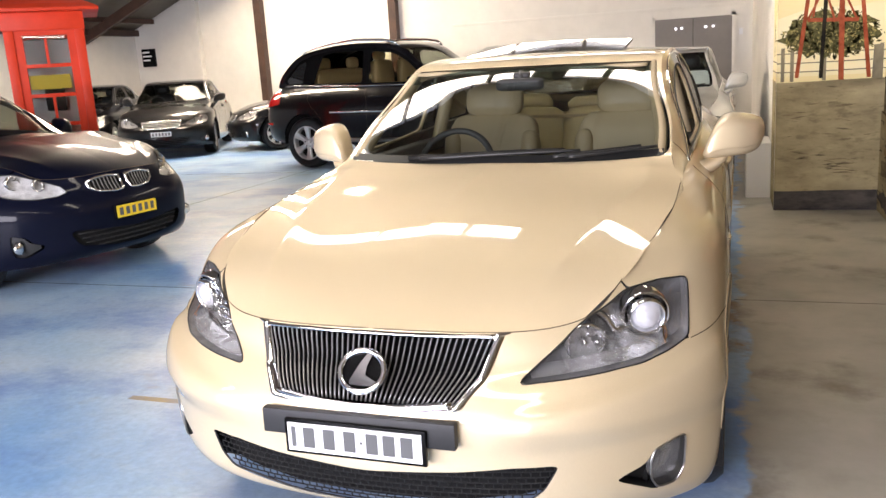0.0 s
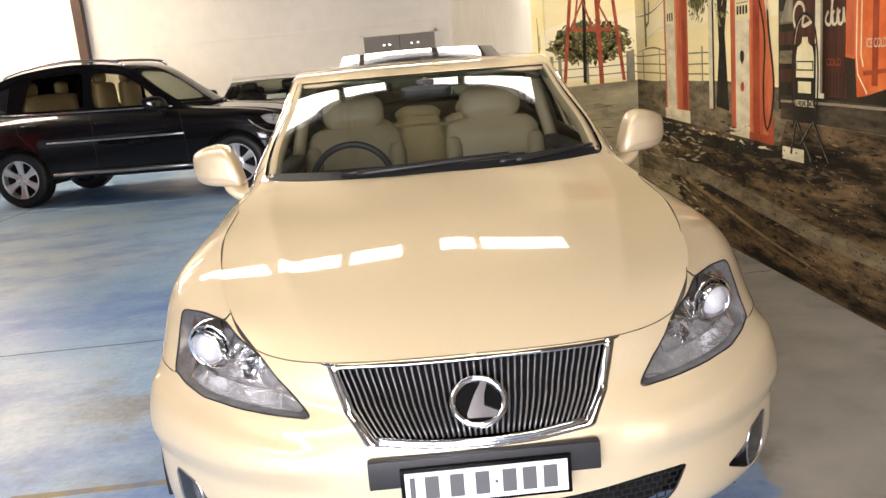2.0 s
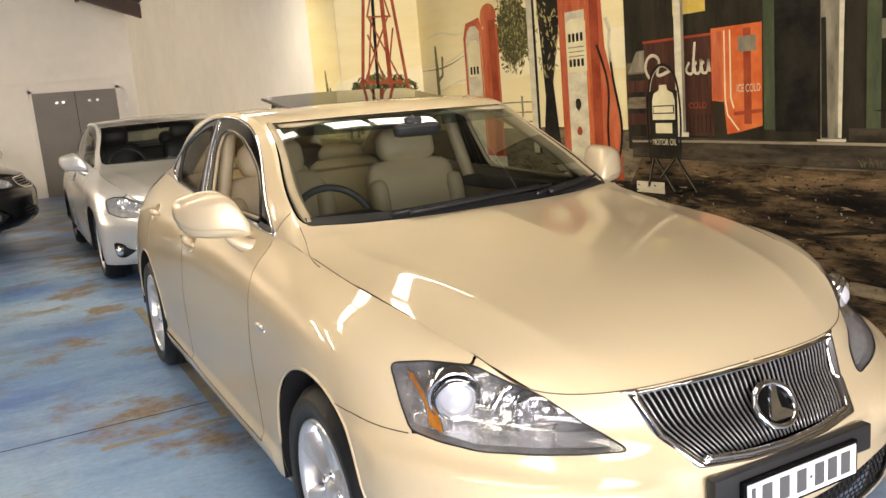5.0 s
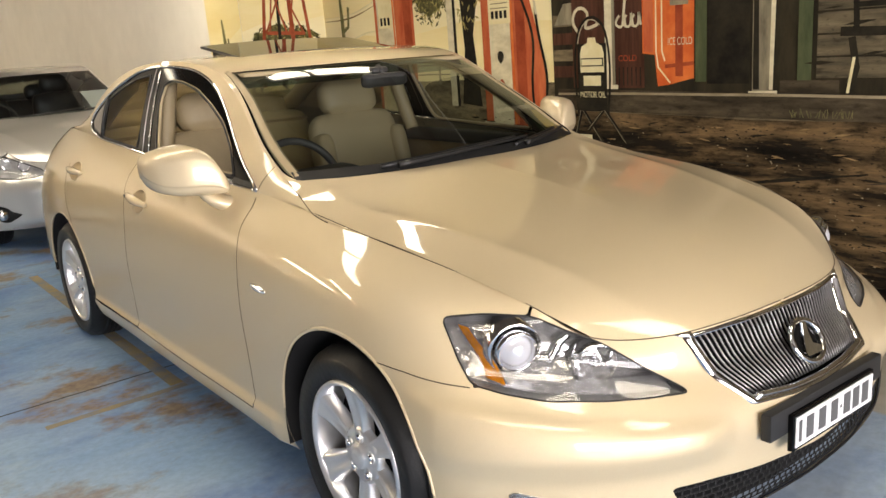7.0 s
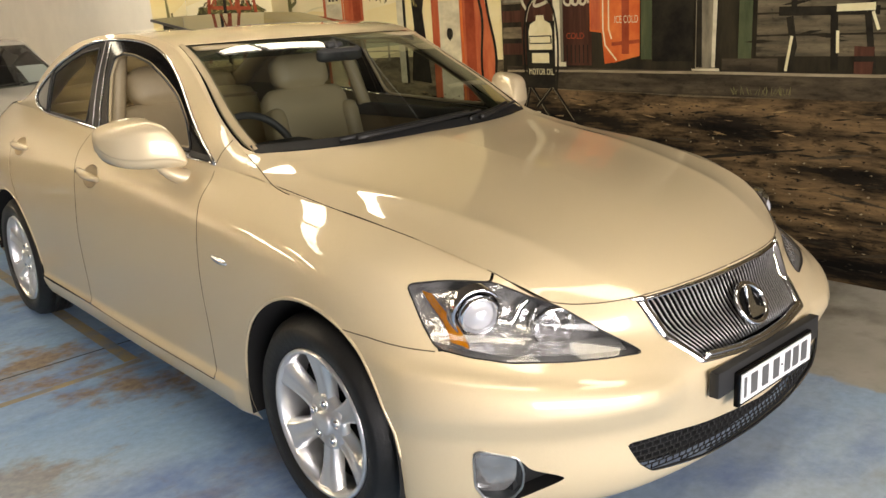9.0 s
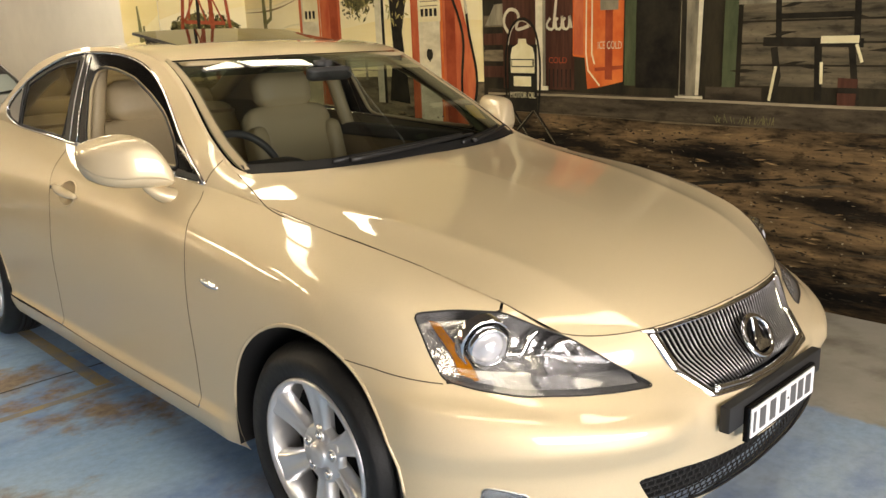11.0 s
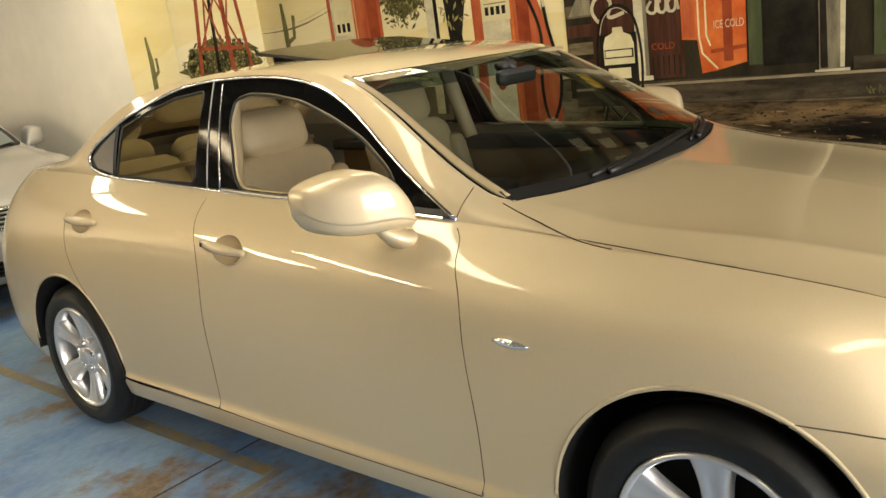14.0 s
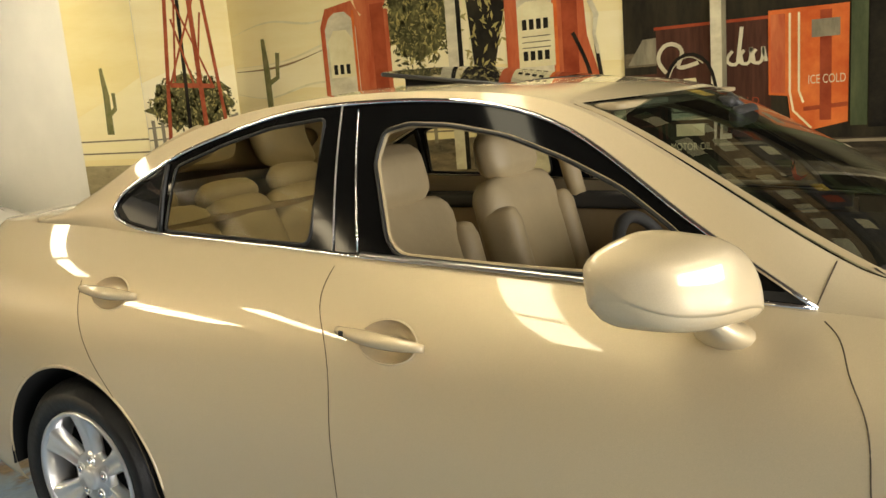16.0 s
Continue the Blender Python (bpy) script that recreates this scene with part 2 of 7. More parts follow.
class Sheet:
    """A smooth surface over (u, v), from a function, that can be cut along outlines drawn in a front, side or top view."""

    def __init__(self, fn, u0, u1, v0, v1, nu, nv):
        self.fn, self.nu, self.nv = fn, nu, nv
        self.u, self.v = np.meshgrid(np.linspace(u0, u1, nu), np.linspace(v0, v1, nv), indexing="ij")
        self.lim = (u0, u1, v0, v1)
        self.p = fn(self.u.ravel(), self.v.ravel()).reshape(nu, nv, 3)

    def solve(self, u, v, ax, target, rounds=4):
        e = 1e-3
        for _ in range(rounds):
            p0 = self.fn(u, v)[:, ax]
            du, dv = (self.fn(u + e, v)[:, ax] - p0) / e, (self.fn(u, v + e)[:, ax] - p0) / e
            det = du[:, 0] * dv[:, 1] - du[:, 1] * dv[:, 0]
            det = np.where(np.abs(det) < 1e-9, 1e-9, det)
            r = target - p0
            su = np.clip((r[:, 0] * dv[:, 1] - r[:, 1] * dv[:, 0]) / det, -0.3, 0.3)
            sv = np.clip((du[:, 0] * r[:, 1] - du[:, 1] * r[:, 0]) / det, -0.3, 0.3)
            u = np.clip(u + su, self.lim[0], self.lim[1])
            v = np.clip(v + sv, self.lim[2], self.lim[3])
        return u, v

    def field(self, view, outline, where=None):
        """Signed distance of every grid point from an outline in a view, positive inside."""
        c = self.p[..., list(CHART[view])]
        d = np.full(c.shape[:2], -1.0)
        lo, hi = outline.min(0) - 0.04, outline.max(0) + 0.04
        m = ((c > lo) & (c < hi)).all(-1)
        if where is not None:
            m &= where(self.p)
        if m.any():
            q, dist = nearest_on(c[m], outline)
            d[m] = np.where(inside(c[m], outline), dist, -dist)
        return d

    def extract(self, d, mirror=False, flip=False):
        """Vertices and faces of the part of the surface where the field d is positive, cut cleanly along its zero line."""
        d = np.where(np.abs(d) < 1e-7, 1e-7, d)
        nu, nv = self.nu, self.nv
        pos = d > 0
        quad = np.stack([pos[:-1, :-1], pos[1:, :-1], pos[1:, 1:], pos[:-1, 1:]], -1)
        full, some = quad.all(-1), quad.any(-1) & ~quad.all(-1)
        index, us, vs, faces = {}, [], [], []

        def vert(key, u, v):
            if key not in index:
                index[key] = len(us)
                us.append(u)
                vs.append(v)
            return index[key]

        for i, j in np.argwhere(full):
            faces.append([vert((a, b), self.u[a, b], self.v[a, b]) for a, b in ((i, j), (i + 1, j), (i + 1, j + 1), (i, j + 1))])
        for i, j in np.argwhere(some):
            ring4 = ((i, j), (i + 1, j), (i + 1, j + 1), (i, j + 1))
            out = []
            for k in range(4):
                a, b = ring4[k], ring4[(k + 1) % 4]
                if pos[a]:
                    out.append(vert(a, self.u[a], self.v[a]))
                if pos[a] != pos[b]:
                    t = d[a] / (d[a] - d[b])
                    key = (a, b) if a < b else (b, a)
                    out.append(vert(("x", key), self.u[a] + t * (self.u[b] - self.u[a]), self.v[a] + t * (self.v[b] - self.v[a])))
            if len(out) >= 3:
                faces.append(out)
        if not faces:
            return np.zeros((0, 3)), []
        verts = self.fn(np.array(us, float), np.array(vs, float))
        if mirror:
            verts = verts * np.array([-1, 1, 1])
        if flip != mirror:
            faces = [f[::-1] for f in faces]
        return verts, faces

    def whole(self, mirror=False, flip=False):
        return self.extract(np.ones((self.nu, self.nv)), mirror, flip)

    def line(self, view, pts, where=None):
        """Points of the surface under a line drawn in a view."""
        ax = list(CHART[view])
        c = self.p[..., ax].reshape(-1, 2)
        ok = np.ones(len(c), bool) if where is None else where(self.p.reshape(-1, 3))
        cand = np.nonzero(ok)[0]
        pick = np.array([cand[((c[cand] - q) ** 2).sum(1).argmin()] for q in pts])
        u, v = self.solve(self.u.ravel()[pick], self.v.ravel()[pick], ax, np.asarray(pts), 6)
        return self.fn(u, v)

    def normal(self, pts_u, pts_v):
        e = 1e-3
        a = self.fn(pts_u + e, pts_v) - self.fn(pts_u - e, pts_v)
        b = self.fn(pts_u, pts_v + e) - self.fn(pts_u, pts_v - e)
        n = np.cross(a, b)
        return n / (np.linalg.norm(n, axis=1, keepdims=True) + 1e-12)


def tube(pts, r, seg=6, closed=False, flat=1.0):
    """Vertices and faces of a round bar along pts."""
    p = np.asarray(pts, float)
    n = len(p)
    t = np.roll(p, -1, 0) - np.roll(p, 1, 0) if closed else np.gradient(p, axis=0)
    t /= np.linalg.norm(t, axis=1, keepdims=True) + 1e-12
    up = np.array([0, 0, 1.0])
    side = np.cross(t, up)
    bad = np.linalg.norm(side, axis=1) < 0.15
    side[bad] = np.cross(t[bad], [1.0, 0, 0])
    side /= np.linalg.norm(side, axis=1, keepdims=True) + 1e-12
    nor = np.cross(side, t)
    rr = np.broadcast_to(np.asarray(r, float), (n,))
    vs, fs = [], []
    for k in range(seg):
        a = 2 * np.pi * k / seg
        vs.append(p + (side * np.cos(a) + nor * np.sin(a) * flat) * rr[:, None])
    v = np.stack(vs, 1).reshape(-1, 3)
    for i in range(n if closed else n - 1):
        i2 = (i + 1) % n
        for k in range(seg):
            k2 = (k + 1) % seg
            fs.append((i * seg + k, i * seg + k2, i2 * seg + k2, i2 * seg + k))
    if not closed:
        fs.append(tuple(range(seg - 1, -1, -1)))
        fs.append(tuple((n - 1) * seg + k for k in range(seg)))
    return v, fs


def bar(name, pts, r, material, parent=None, label="", closed=False, seg=6, flat=1.0):
    v, f = tube(pts, r, seg, closed, flat)
    return mesh_ob(name, v, f, material, parent, label)


def lathe(profile, n=48, axis="x"):
    """Vertices and faces of (offset, radius) turned round an axis."""
    pr = np.asarray(profile, float)
    vs, fs = [], []
    for k in range(n):
        a = 2 * np.pi * k / n
        o, r = pr[:, 0], pr[:, 1]
        c, s = r * np.cos(a), r * np.sin(a)
        vs.append(np.stack({"x": (o, c, s), "y": (c, o, s), "z": (c, s, o)}[axis], 1))
    v = np.concatenate(vs)
    m = len(pr)
    for k in range(n):
        k2 = (k + 1) % n
        for i in range(m - 1):
            fs.append((k * m + i, k * m + i + 1, k2 * m + i + 1, k2 * m + i))
    return v, fs


def joined(*meshes):
    vs, fs, o = [], [], 0
    for v, f in meshes:
        vs.append(np.asarray(v, float))
        fs += [tuple(int(k) + o for k in q) for q in f]
        o += len(v)
    return np.concatenate(vs), fs


def cushion(x0, x1, y0, y1, z0, z1, r=0.04, puff=0.0, n=10):
    """A rounded, slightly puffed block."""
    c, h = np.array([(x0 + x1) / 2, (y0 + y1) / 2, (z0 + z1) / 2]), np.array([x1 - x0, y1 - y0, z1 - z0]) / 2
    bm = bmesh.new()
    bmesh.ops.create_cube(bm, size=2.0)
    bmesh.ops.subdivide_edges(bm, edges=bm.edges[:], cuts=n - 1, use_grid_fill=True)
    vs = np.array([v.co for v in bm.verts])
    fs = [[v.index for v in f.verts] for f in bm.faces]
    bm.free()
    inner = np.clip(vs * h, -(h - r), h - r)
    off = vs * h - inner
    ln = np.linalg.norm(off, axis=1, keepdims=True)
    out = inner + np.where(ln > 0, off / np.maximum(ln, 1e-9), 0) * r
    if puff:
        out += vs * puff * (1 - np.abs(vs[:, [1, 2, 0]]) ** 2) * (1 - np.abs(vs[:, [2, 0, 1]]) ** 2) * (np.abs(vs) > 0.99)
    return out + c, fs

# ---------- the champagne sedan ----------
LEVELS = [
    # lower lip, skirt, bumper, door, upper door, shoulder, top edge; from the nose round to the tail
    [(0, -.765, .200), (.33, -.74, .200), (.58, -.65, .195), (.790, -.48, .19), (.864, -.30, .19), (.862, 0, .19), (.858, .42, .195), (.852, .72, .195),
     (.852, 1.25, .195), (.852, 1.76, .20), (.855, 2.28, .205), (.86, 2.73, .21), (.85, 3.12, .23), (.76, 3.46, .25), (.5, 3.62, .26), (0, 3.66, .26)],
    [(0, -.840, .27), (.33, -.812, .27), (.602, -.708, .27), (.822, -.49, .27), (.882, -.30, .27), (.886, 0, .27), (.880, .42, .27), (.874, .72, .27),
     (.874, 1.25, .27), (.874, 1.76, .275), (.876, 2.28, .28), (.885, 2.73, .285), (.875, 3.12, .30), (.79, 3.50, .32), (.52, 3.68, .33), (0, 3.72, .33)],
    [(0, -.850, .40), (.33, -.822, .40), (.606, -.716, .40), (.828, -.50, .41), (.888, -.30, .42), (.894, 0, .42), (.889, .42, .42), (.884, .72, .42),
     (.884, 1.25, .42), (.884, 1.76, .425), (.886, 2.28, .43), (.895, 2.73, .435), (.885, 3.12, .44), (.80, 3.52, .45), (.53, 3.70, .46), (0, 3.735, .46)],
    [(0, -.846, .515), (.335, -.814, .520), (.604, -.706, .532), (.818, -.487, .552), (.880, -.29, .575), (.897, 0, .57), (.894, .42, .57), (.890, .72, .57),
     (.889, 1.25, .575), (.889, 1.76, .58), (.890, 2.28, .585), (.897, 2.73, .59), (.882, 3.12, .60), (.80, 3.51, .61), (.535, 3.69, .61), (0, 3.725, .61)],
    [(0, -.785, .605), (.345, -.735, .595), (.575, -.615, .625), (.760, -.44, .650), (.853, -.265, .685), (.889, 0, .70), (.886, .42, .705), (.882, .72, .71),
     (.880, 1.25, .72), (.878, 1.76, .73), (.876, 2.28, .745), (.880, 2.73, .755), (.862, 3.12, .765), (.780, 3.48, .77), (.53, 3.66, .77), (0, 3.70, .77)],
    [(0, -.758, .655), (.345, -.708, .648), (.562, -.592, .665), (.712, -.430, .725), (.802, -.235, .795), (.848, .02, .818), (.852, .42, .832), (.848, .72, .846),
     (.846, 1.25, .864), (.842, 1.76, .880), (.828, 2.28, .900), (.816, 2.73, .920), (.785, 3.12, .930), (.715, 3.43, .935), (.5, 3.60, .94), (0, 3.65, .94)],
    [(0, -.735, .700), (.345, -.686, .692), (.537, -.577, .706), (.612, -.470, .772), (.682, -.205, .848), (.718, .06, .890), (.722, .376, .924), (.729, .70, .950),
     (.737, 1.25, .984), (.736, 1.76, 1.010), (.719, 2.28, 1.032), (.689, 2.73, 1.050), (.655, 3.12, 1.055), (.60, 3.40, 1.05), (.42, 3.55, 1.045), (0, 3.60, 1.04)],
]
RAIL = [(.720, .385, .925), (.674, .60, .990), (.660, .80, 1.096), (.612, 1.02, 1.225), (.586, 1.234, 1.332), (.588, 1.45, 1.374), (.594, 1.75, 1.390),
        (.600, 2.10, 1.372), (.612, 2.40, 1.318), (.630, 2.65, 1.225), (.648, 2.88, 1.120), (.652, 3.12, 1.060)]
CENTRE = [(0, .36, .93), (0, .47, .980), (0, .67, 1.10), (0, .89, 1.225), (0, 1.11, 1.338), (0, 1.38, 1.388), (0, 1.75, 1.410),
          (0, 2.10, 1.398), (0, 2.42, 1.345), (0, 2.72, 1.245), (0, 3.0, 1.125), (0, 3.16, 1.068)]
HOOD_MID = [(0, -.735, .700), (0, -.60, .768), (0, -.30, .862), (0, .10, .936), (0, .54, .990)]
# outlines in the side view (distance from the front axle, height)
WINDOWS = [(.714, .955), (.831, 1.028), (.979, 1.122), (1.108, 1.212), (1.244, 1.294), (1.381, 1.339), (1.525, 1.360), (1.68, 1.368), (1.834, 1.368), (2.037, 1.352),
           (2.237, 1.308), (2.407, 1.260), (2.571, 1.190), (2.660, 1.135), (2.677, 1.105), (2.60, 1.064), (2.46, 1.045), (2.17, 1.034), (1.80, 1.016), (1.457, .999), (1.125, .981), (.88, .964)]
FRONT_PANE = [(.895, .990), (.966, 1.076), (1.09, 1.160), (1.221, 1.222), (1.363, 1.276), (1.509, 1.304), (1.62, 1.312), (1.685, 1.298), (1.698, 1.23), (1.63, 1.016), (1.25, .998)]
REAR_PANE = [(1.875, 1.032), (1.875, 1.336), (2.058, 1.320), (2.222, 1.284), (2.410, 1.228), (2.428, 1.052), (2.2, 1.044)]
QUARTER_PANE = [(2.468, 1.056), (2.466, 1.222), (2.57, 1.168), (2.645, 1.118), (2.60, 1.076)]
# outlines in the front view (across, height)
HEADLAMP = [(.781, .763), (.71, .768), (.63, .760), (.585, .728), (.53, .697), (.47, .640), (.393, .576), (.50, .583), (.585, .589), (.69, .596), (.75, .610), (.792, .627), (.788, .69)]
GRILLE = [(-.332, .681), (-.17, .686), (0, .688), (.17, .686), (.332, .681), (.298, .59), (.250, .533), (.12, .522), (0, .519), (-.12, .522), (-.250, .533), (-.298, .59)]
INTAKE = [(-.505, .382), (-.39, .380), (-.26, .366), (0, .350), (.26, .366), (.39, .380), (.505, .382), (.470, .318), (.430, .285), (.2, .250), (0, .243), (-.2, .250), (-.430, .285), (-.470, .318)]
FOG = [(.795, .402), (.790, .30), (.770, .262), (.722, .258), (.685, .285), (.630, .318), (.70, .345), (.722, .378)]
FOG_LENS = [(.795, .402), (.790, .30), (.770, .262), (.728, .260), (.712, .30), (.712, .345), (.722, .378)]
CUPS = ((1.568, .848, .078, .046), (2.545, .892, .078, .043))


def ring(cy, cz, r, n=48):
    a = np.linspace(0, 2 * np.pi, n, endpoint=False)
    return np.stack([cy + r * np.cos(a), cz + r * np.sin(a)], 1)


def skirt_fn(levels, fold=None):
    lv = np.asarray(levels, float)                      # level, station, xyz
    st = lv.transpose(1, 0, 2)
    flip = np.array([-1, 1, 1])
    ext = np.concatenate([st[2:0:-1] * flip, st, st[-2:-4:-1] * flip])
    ks = np.arange(-2, len(st) + 2)
    kv = np.arange(len(lv))

    def fn(u, v):
        p = np.einsum("ns,nk,skd->nd", cubic(ks, np.eye(len(ks)), u), cubic(kv, np.eye(len(kv)), v), ext)
        if fold is not None:
            # shallow ledge along the bumper under the lamps
            z0 = np.interp(np.abs(p[:, 0]), [.30, .45, .55, .70, .80, .88], [.512, .528, .540, .566, .588, .600])
            here = np.clip((np.abs(p[:, 0]) - .33) / .10, 0, 1) * np.clip((-.24 - p[:, 1]) / .14, 0, 1) * (p[:, 2] > .42) * np.clip((p[:, 2] - .42) / .06, 0, 1)
            d = fold * here / (1 + np.exp((p[:, 2] - z0) / .0048))
            p[:, 0] += np.sign(p[:, 0]) * d * .6
            p[:, 1] -= d
            # side skirt standing proud under the doors
            here = np.clip((p[:, 1] - .38) / .08, 0, 1) * np.clip((2.50 - p[:, 1]) / .16, 0, 1)
            p[:, 0] += np.sign(p[:, 0]) * .017 * here / (1 + np.exp((p[:, 2] - .288) / .005))
        return p
    return fn


def add_pair(name, sheet, field, material, parent, label="", push=None):
    """The part of a sheet where the field is positive, as two mirrored panels."""
    out = []
    for mirror in (False, True):
        v, f = sheet.extract(field, mirror)
        if not len(f):
            continue
        if push is not None:
            v = push(v)
        out.append(mesh_ob(name, v, f, material, parent, label))
    return out


def add_whole(name, sheet, field, material, parent, label="", flip=False, push=None):
    """The same, joined across the middle into one panel."""
    a, b = sheet.extract(field, False, flip), sheet.extract(field, True, flip)
    v, f = joined(a, b)
    return mesh_ob(name, v if push is None else push(v), f, material, parent, label)


def both_bars(name, pts, r, material, parent, label="", seg=5, flat=1.0, closed=False):
    p = np.asarray(pts, float)
    return [bar(name, p * np.array([s, 1, 1]), r, material, parent, label, closed, seg, flat) for s in (1, -1)]


def wheel(root, x, y, z, r, rim, width, spokes, paint, cap=True):
    """A tyre and an alloy rim; x is the outer face, its sign the side."""
    s = 1 if x > 0 else -1
    base = new("wheel")
    base.parent = root
    base.location = (x, y, z)
    w = width
    prof = [(-w, rim), (-w, r - .03), (-w + .02, r - .008), (-w + .05, r)]
    for k in range(4):
        o = -w + .055 + k * (w - .11) / 4
        step = (w - .11) / 4
        prof += [(o, r), (o + step * .72, r), (o + step * .76, r - .008), (o + step * .96, r - .008)]
    prof += [(-.05, r), (-.02, r - .008), (.004, r - .032), (.010, (r + rim) / 2 + .01), (.004, rim + .012), (-.006, rim)]
    v, f = lathe([(o * s, q) for o, q in prof], 56)
    tyre = mesh_ob("tyre", v, f, M["rubber"], base, "black rubber tyre")
    v, f = lathe([(o * s, q) for o, q in [(-.006, rim), (.002, rim - .002), (.003, rim - .012), (-.012, rim - .018), (-.05, rim - .022), (-w + .01, rim - .02)]], 56)
    mesh_ob("rim", v, f, paint, base, "silver alloy rim")
    v, f = lathe([(o * s, q) for o, q in [(-.11, .0), (-.11, rim - .03), (-.09, rim - .02)]], 40)
    mesh_ob("brake_disc", v, f, M["dark"], base)
    for k in range(spokes):
        a = 2 * np.pi * (k + .5) / spokes
        n = 11
        vs, fs = [], []
        # broad dished spokes: a groove down the middle that widens to the rim
        cross = ((-1, -.034), (-.86, -.004), (-.60, .001), (-.30, -.006), (0, -.009), (.30, -.006), (.60, .001), (.86, -.004), (1, -.034))
        w = len(cross)
        for i in range(n):
            t = i / (n - 1)
            q = .034 + t * (rim - .012 - .034)
            half = (.027 + .004 * t + .022 * t ** 3) * rim / .212 * 6 / spokes
            o = -.006 - .022 * (1 - t) ** 1.5 - .008 * math.sin(math.pi * t)
            for tt, dep in cross:
                d = tt * half
                dep = dep * (.35 + .65 * math.sin(math.pi * min(1, .12 + t * .95))) if abs(tt) < .5 else dep
                vs.append(((o + dep) * s, q * math.cos(a) - d * math.sin(a), q * math.sin(a) + d * math.cos(a)))
        for i in range(n - 1):
            for j in range(w - 1):
                q = (i * w + j, i * w + j + 1, i * w + j + w + 1, i * w + j + w)
                fs.append(q if s > 0 else q[::-1])
        mesh_ob("spoke", vs, fs, paint, base)
    v, f = lathe([(o * s, q) for o, q in [(-.05, .086), (-.030, .083), (-.026, .074), (-.028, .040), (-.014, .036), (-.009, .030), (-.008, .012), (-.010, 0)]], 30)
    hub = mesh_ob("hub_cap", v, f, paint, base)
    for k in range(5):
        a = 2 * np.pi * (k + .3) / 5
        at = np.array([0, .057 * math.cos(a), .057 * math.sin(a)])
        v, f = lathe([(o * s, q) for o, q in [(-.03, .0175), (-.0215, .0175), (-.0205, .016), (-.027, .0155)]], 14)
        mesh_ob("nut_seat", v + at, f, paint, base)
        v, f = lathe([(o * s, q) for o, q in [(-.03, .0105), (-.019, .0105), (-.017, .008), (-.017, 0)]], 6)
        v = v + at
        mesh_ob("wheel_nut", v, f, M["chrome"], base)
    return base


def patch_fn(rows, ku, kv):
    """A surface through a net of points (u, v, xyz)."""
    net = np.asarray(rows, float)

    def fn(u, v):
        return np.einsum("na,nb,abd->nd", cubic(ku, np.eye(len(ku)), u), cubic(kv, np.eye(len(kv)), v), net)
    return fn


def coons(front, rear, mid, side, bulge=0.0):
    """A hood between a front, rear, middle and side line; u goes across, v back. Each line is a function of 0..1."""
    def fn(u, v):
        F, R, C, S = front(u), rear(u), mid(v), side(v)
        u, v = u[:, None], v[:, None]
        c00, c10, c01, c11 = front(np.zeros(1)), front(np.ones(1)), rear(np.zeros(1)), rear(np.ones(1))
        p = (1 - v) * F + v * R + (1 - u) * C + u * S - ((1 - u) * (1 - v) * c00 + u * (1 - v) * c10 + (1 - u) * v * c01 + u * v * c11)
        # one crisp ridge from the grille corner to the foot of the screen pillar
        d = u - (.52 + .38 * v)
        ridge = np.exp((.022 - np.sqrt(d * d + .022 ** 2)) / .11) * np.clip(v / .22, 0, 1) * np.clip((1 - v) / .10, 0, 1)
        p[:, 2:] += bulge * ridge
        return p
    return fn


def smooth_line(pts):
    p = np.asarray(pts, float)
    k = np.r_[0, np.cumsum(np.linalg.norm(np.diff(p, axis=0), axis=1))]
    k /= k[-1]
    return lambda t: cubic(k, p, np.asarray(t, float))


def both(*fields):
    return np.minimum.reduce(fields)


def any_of(*fields):
    return np.maximum.reduce(fields)


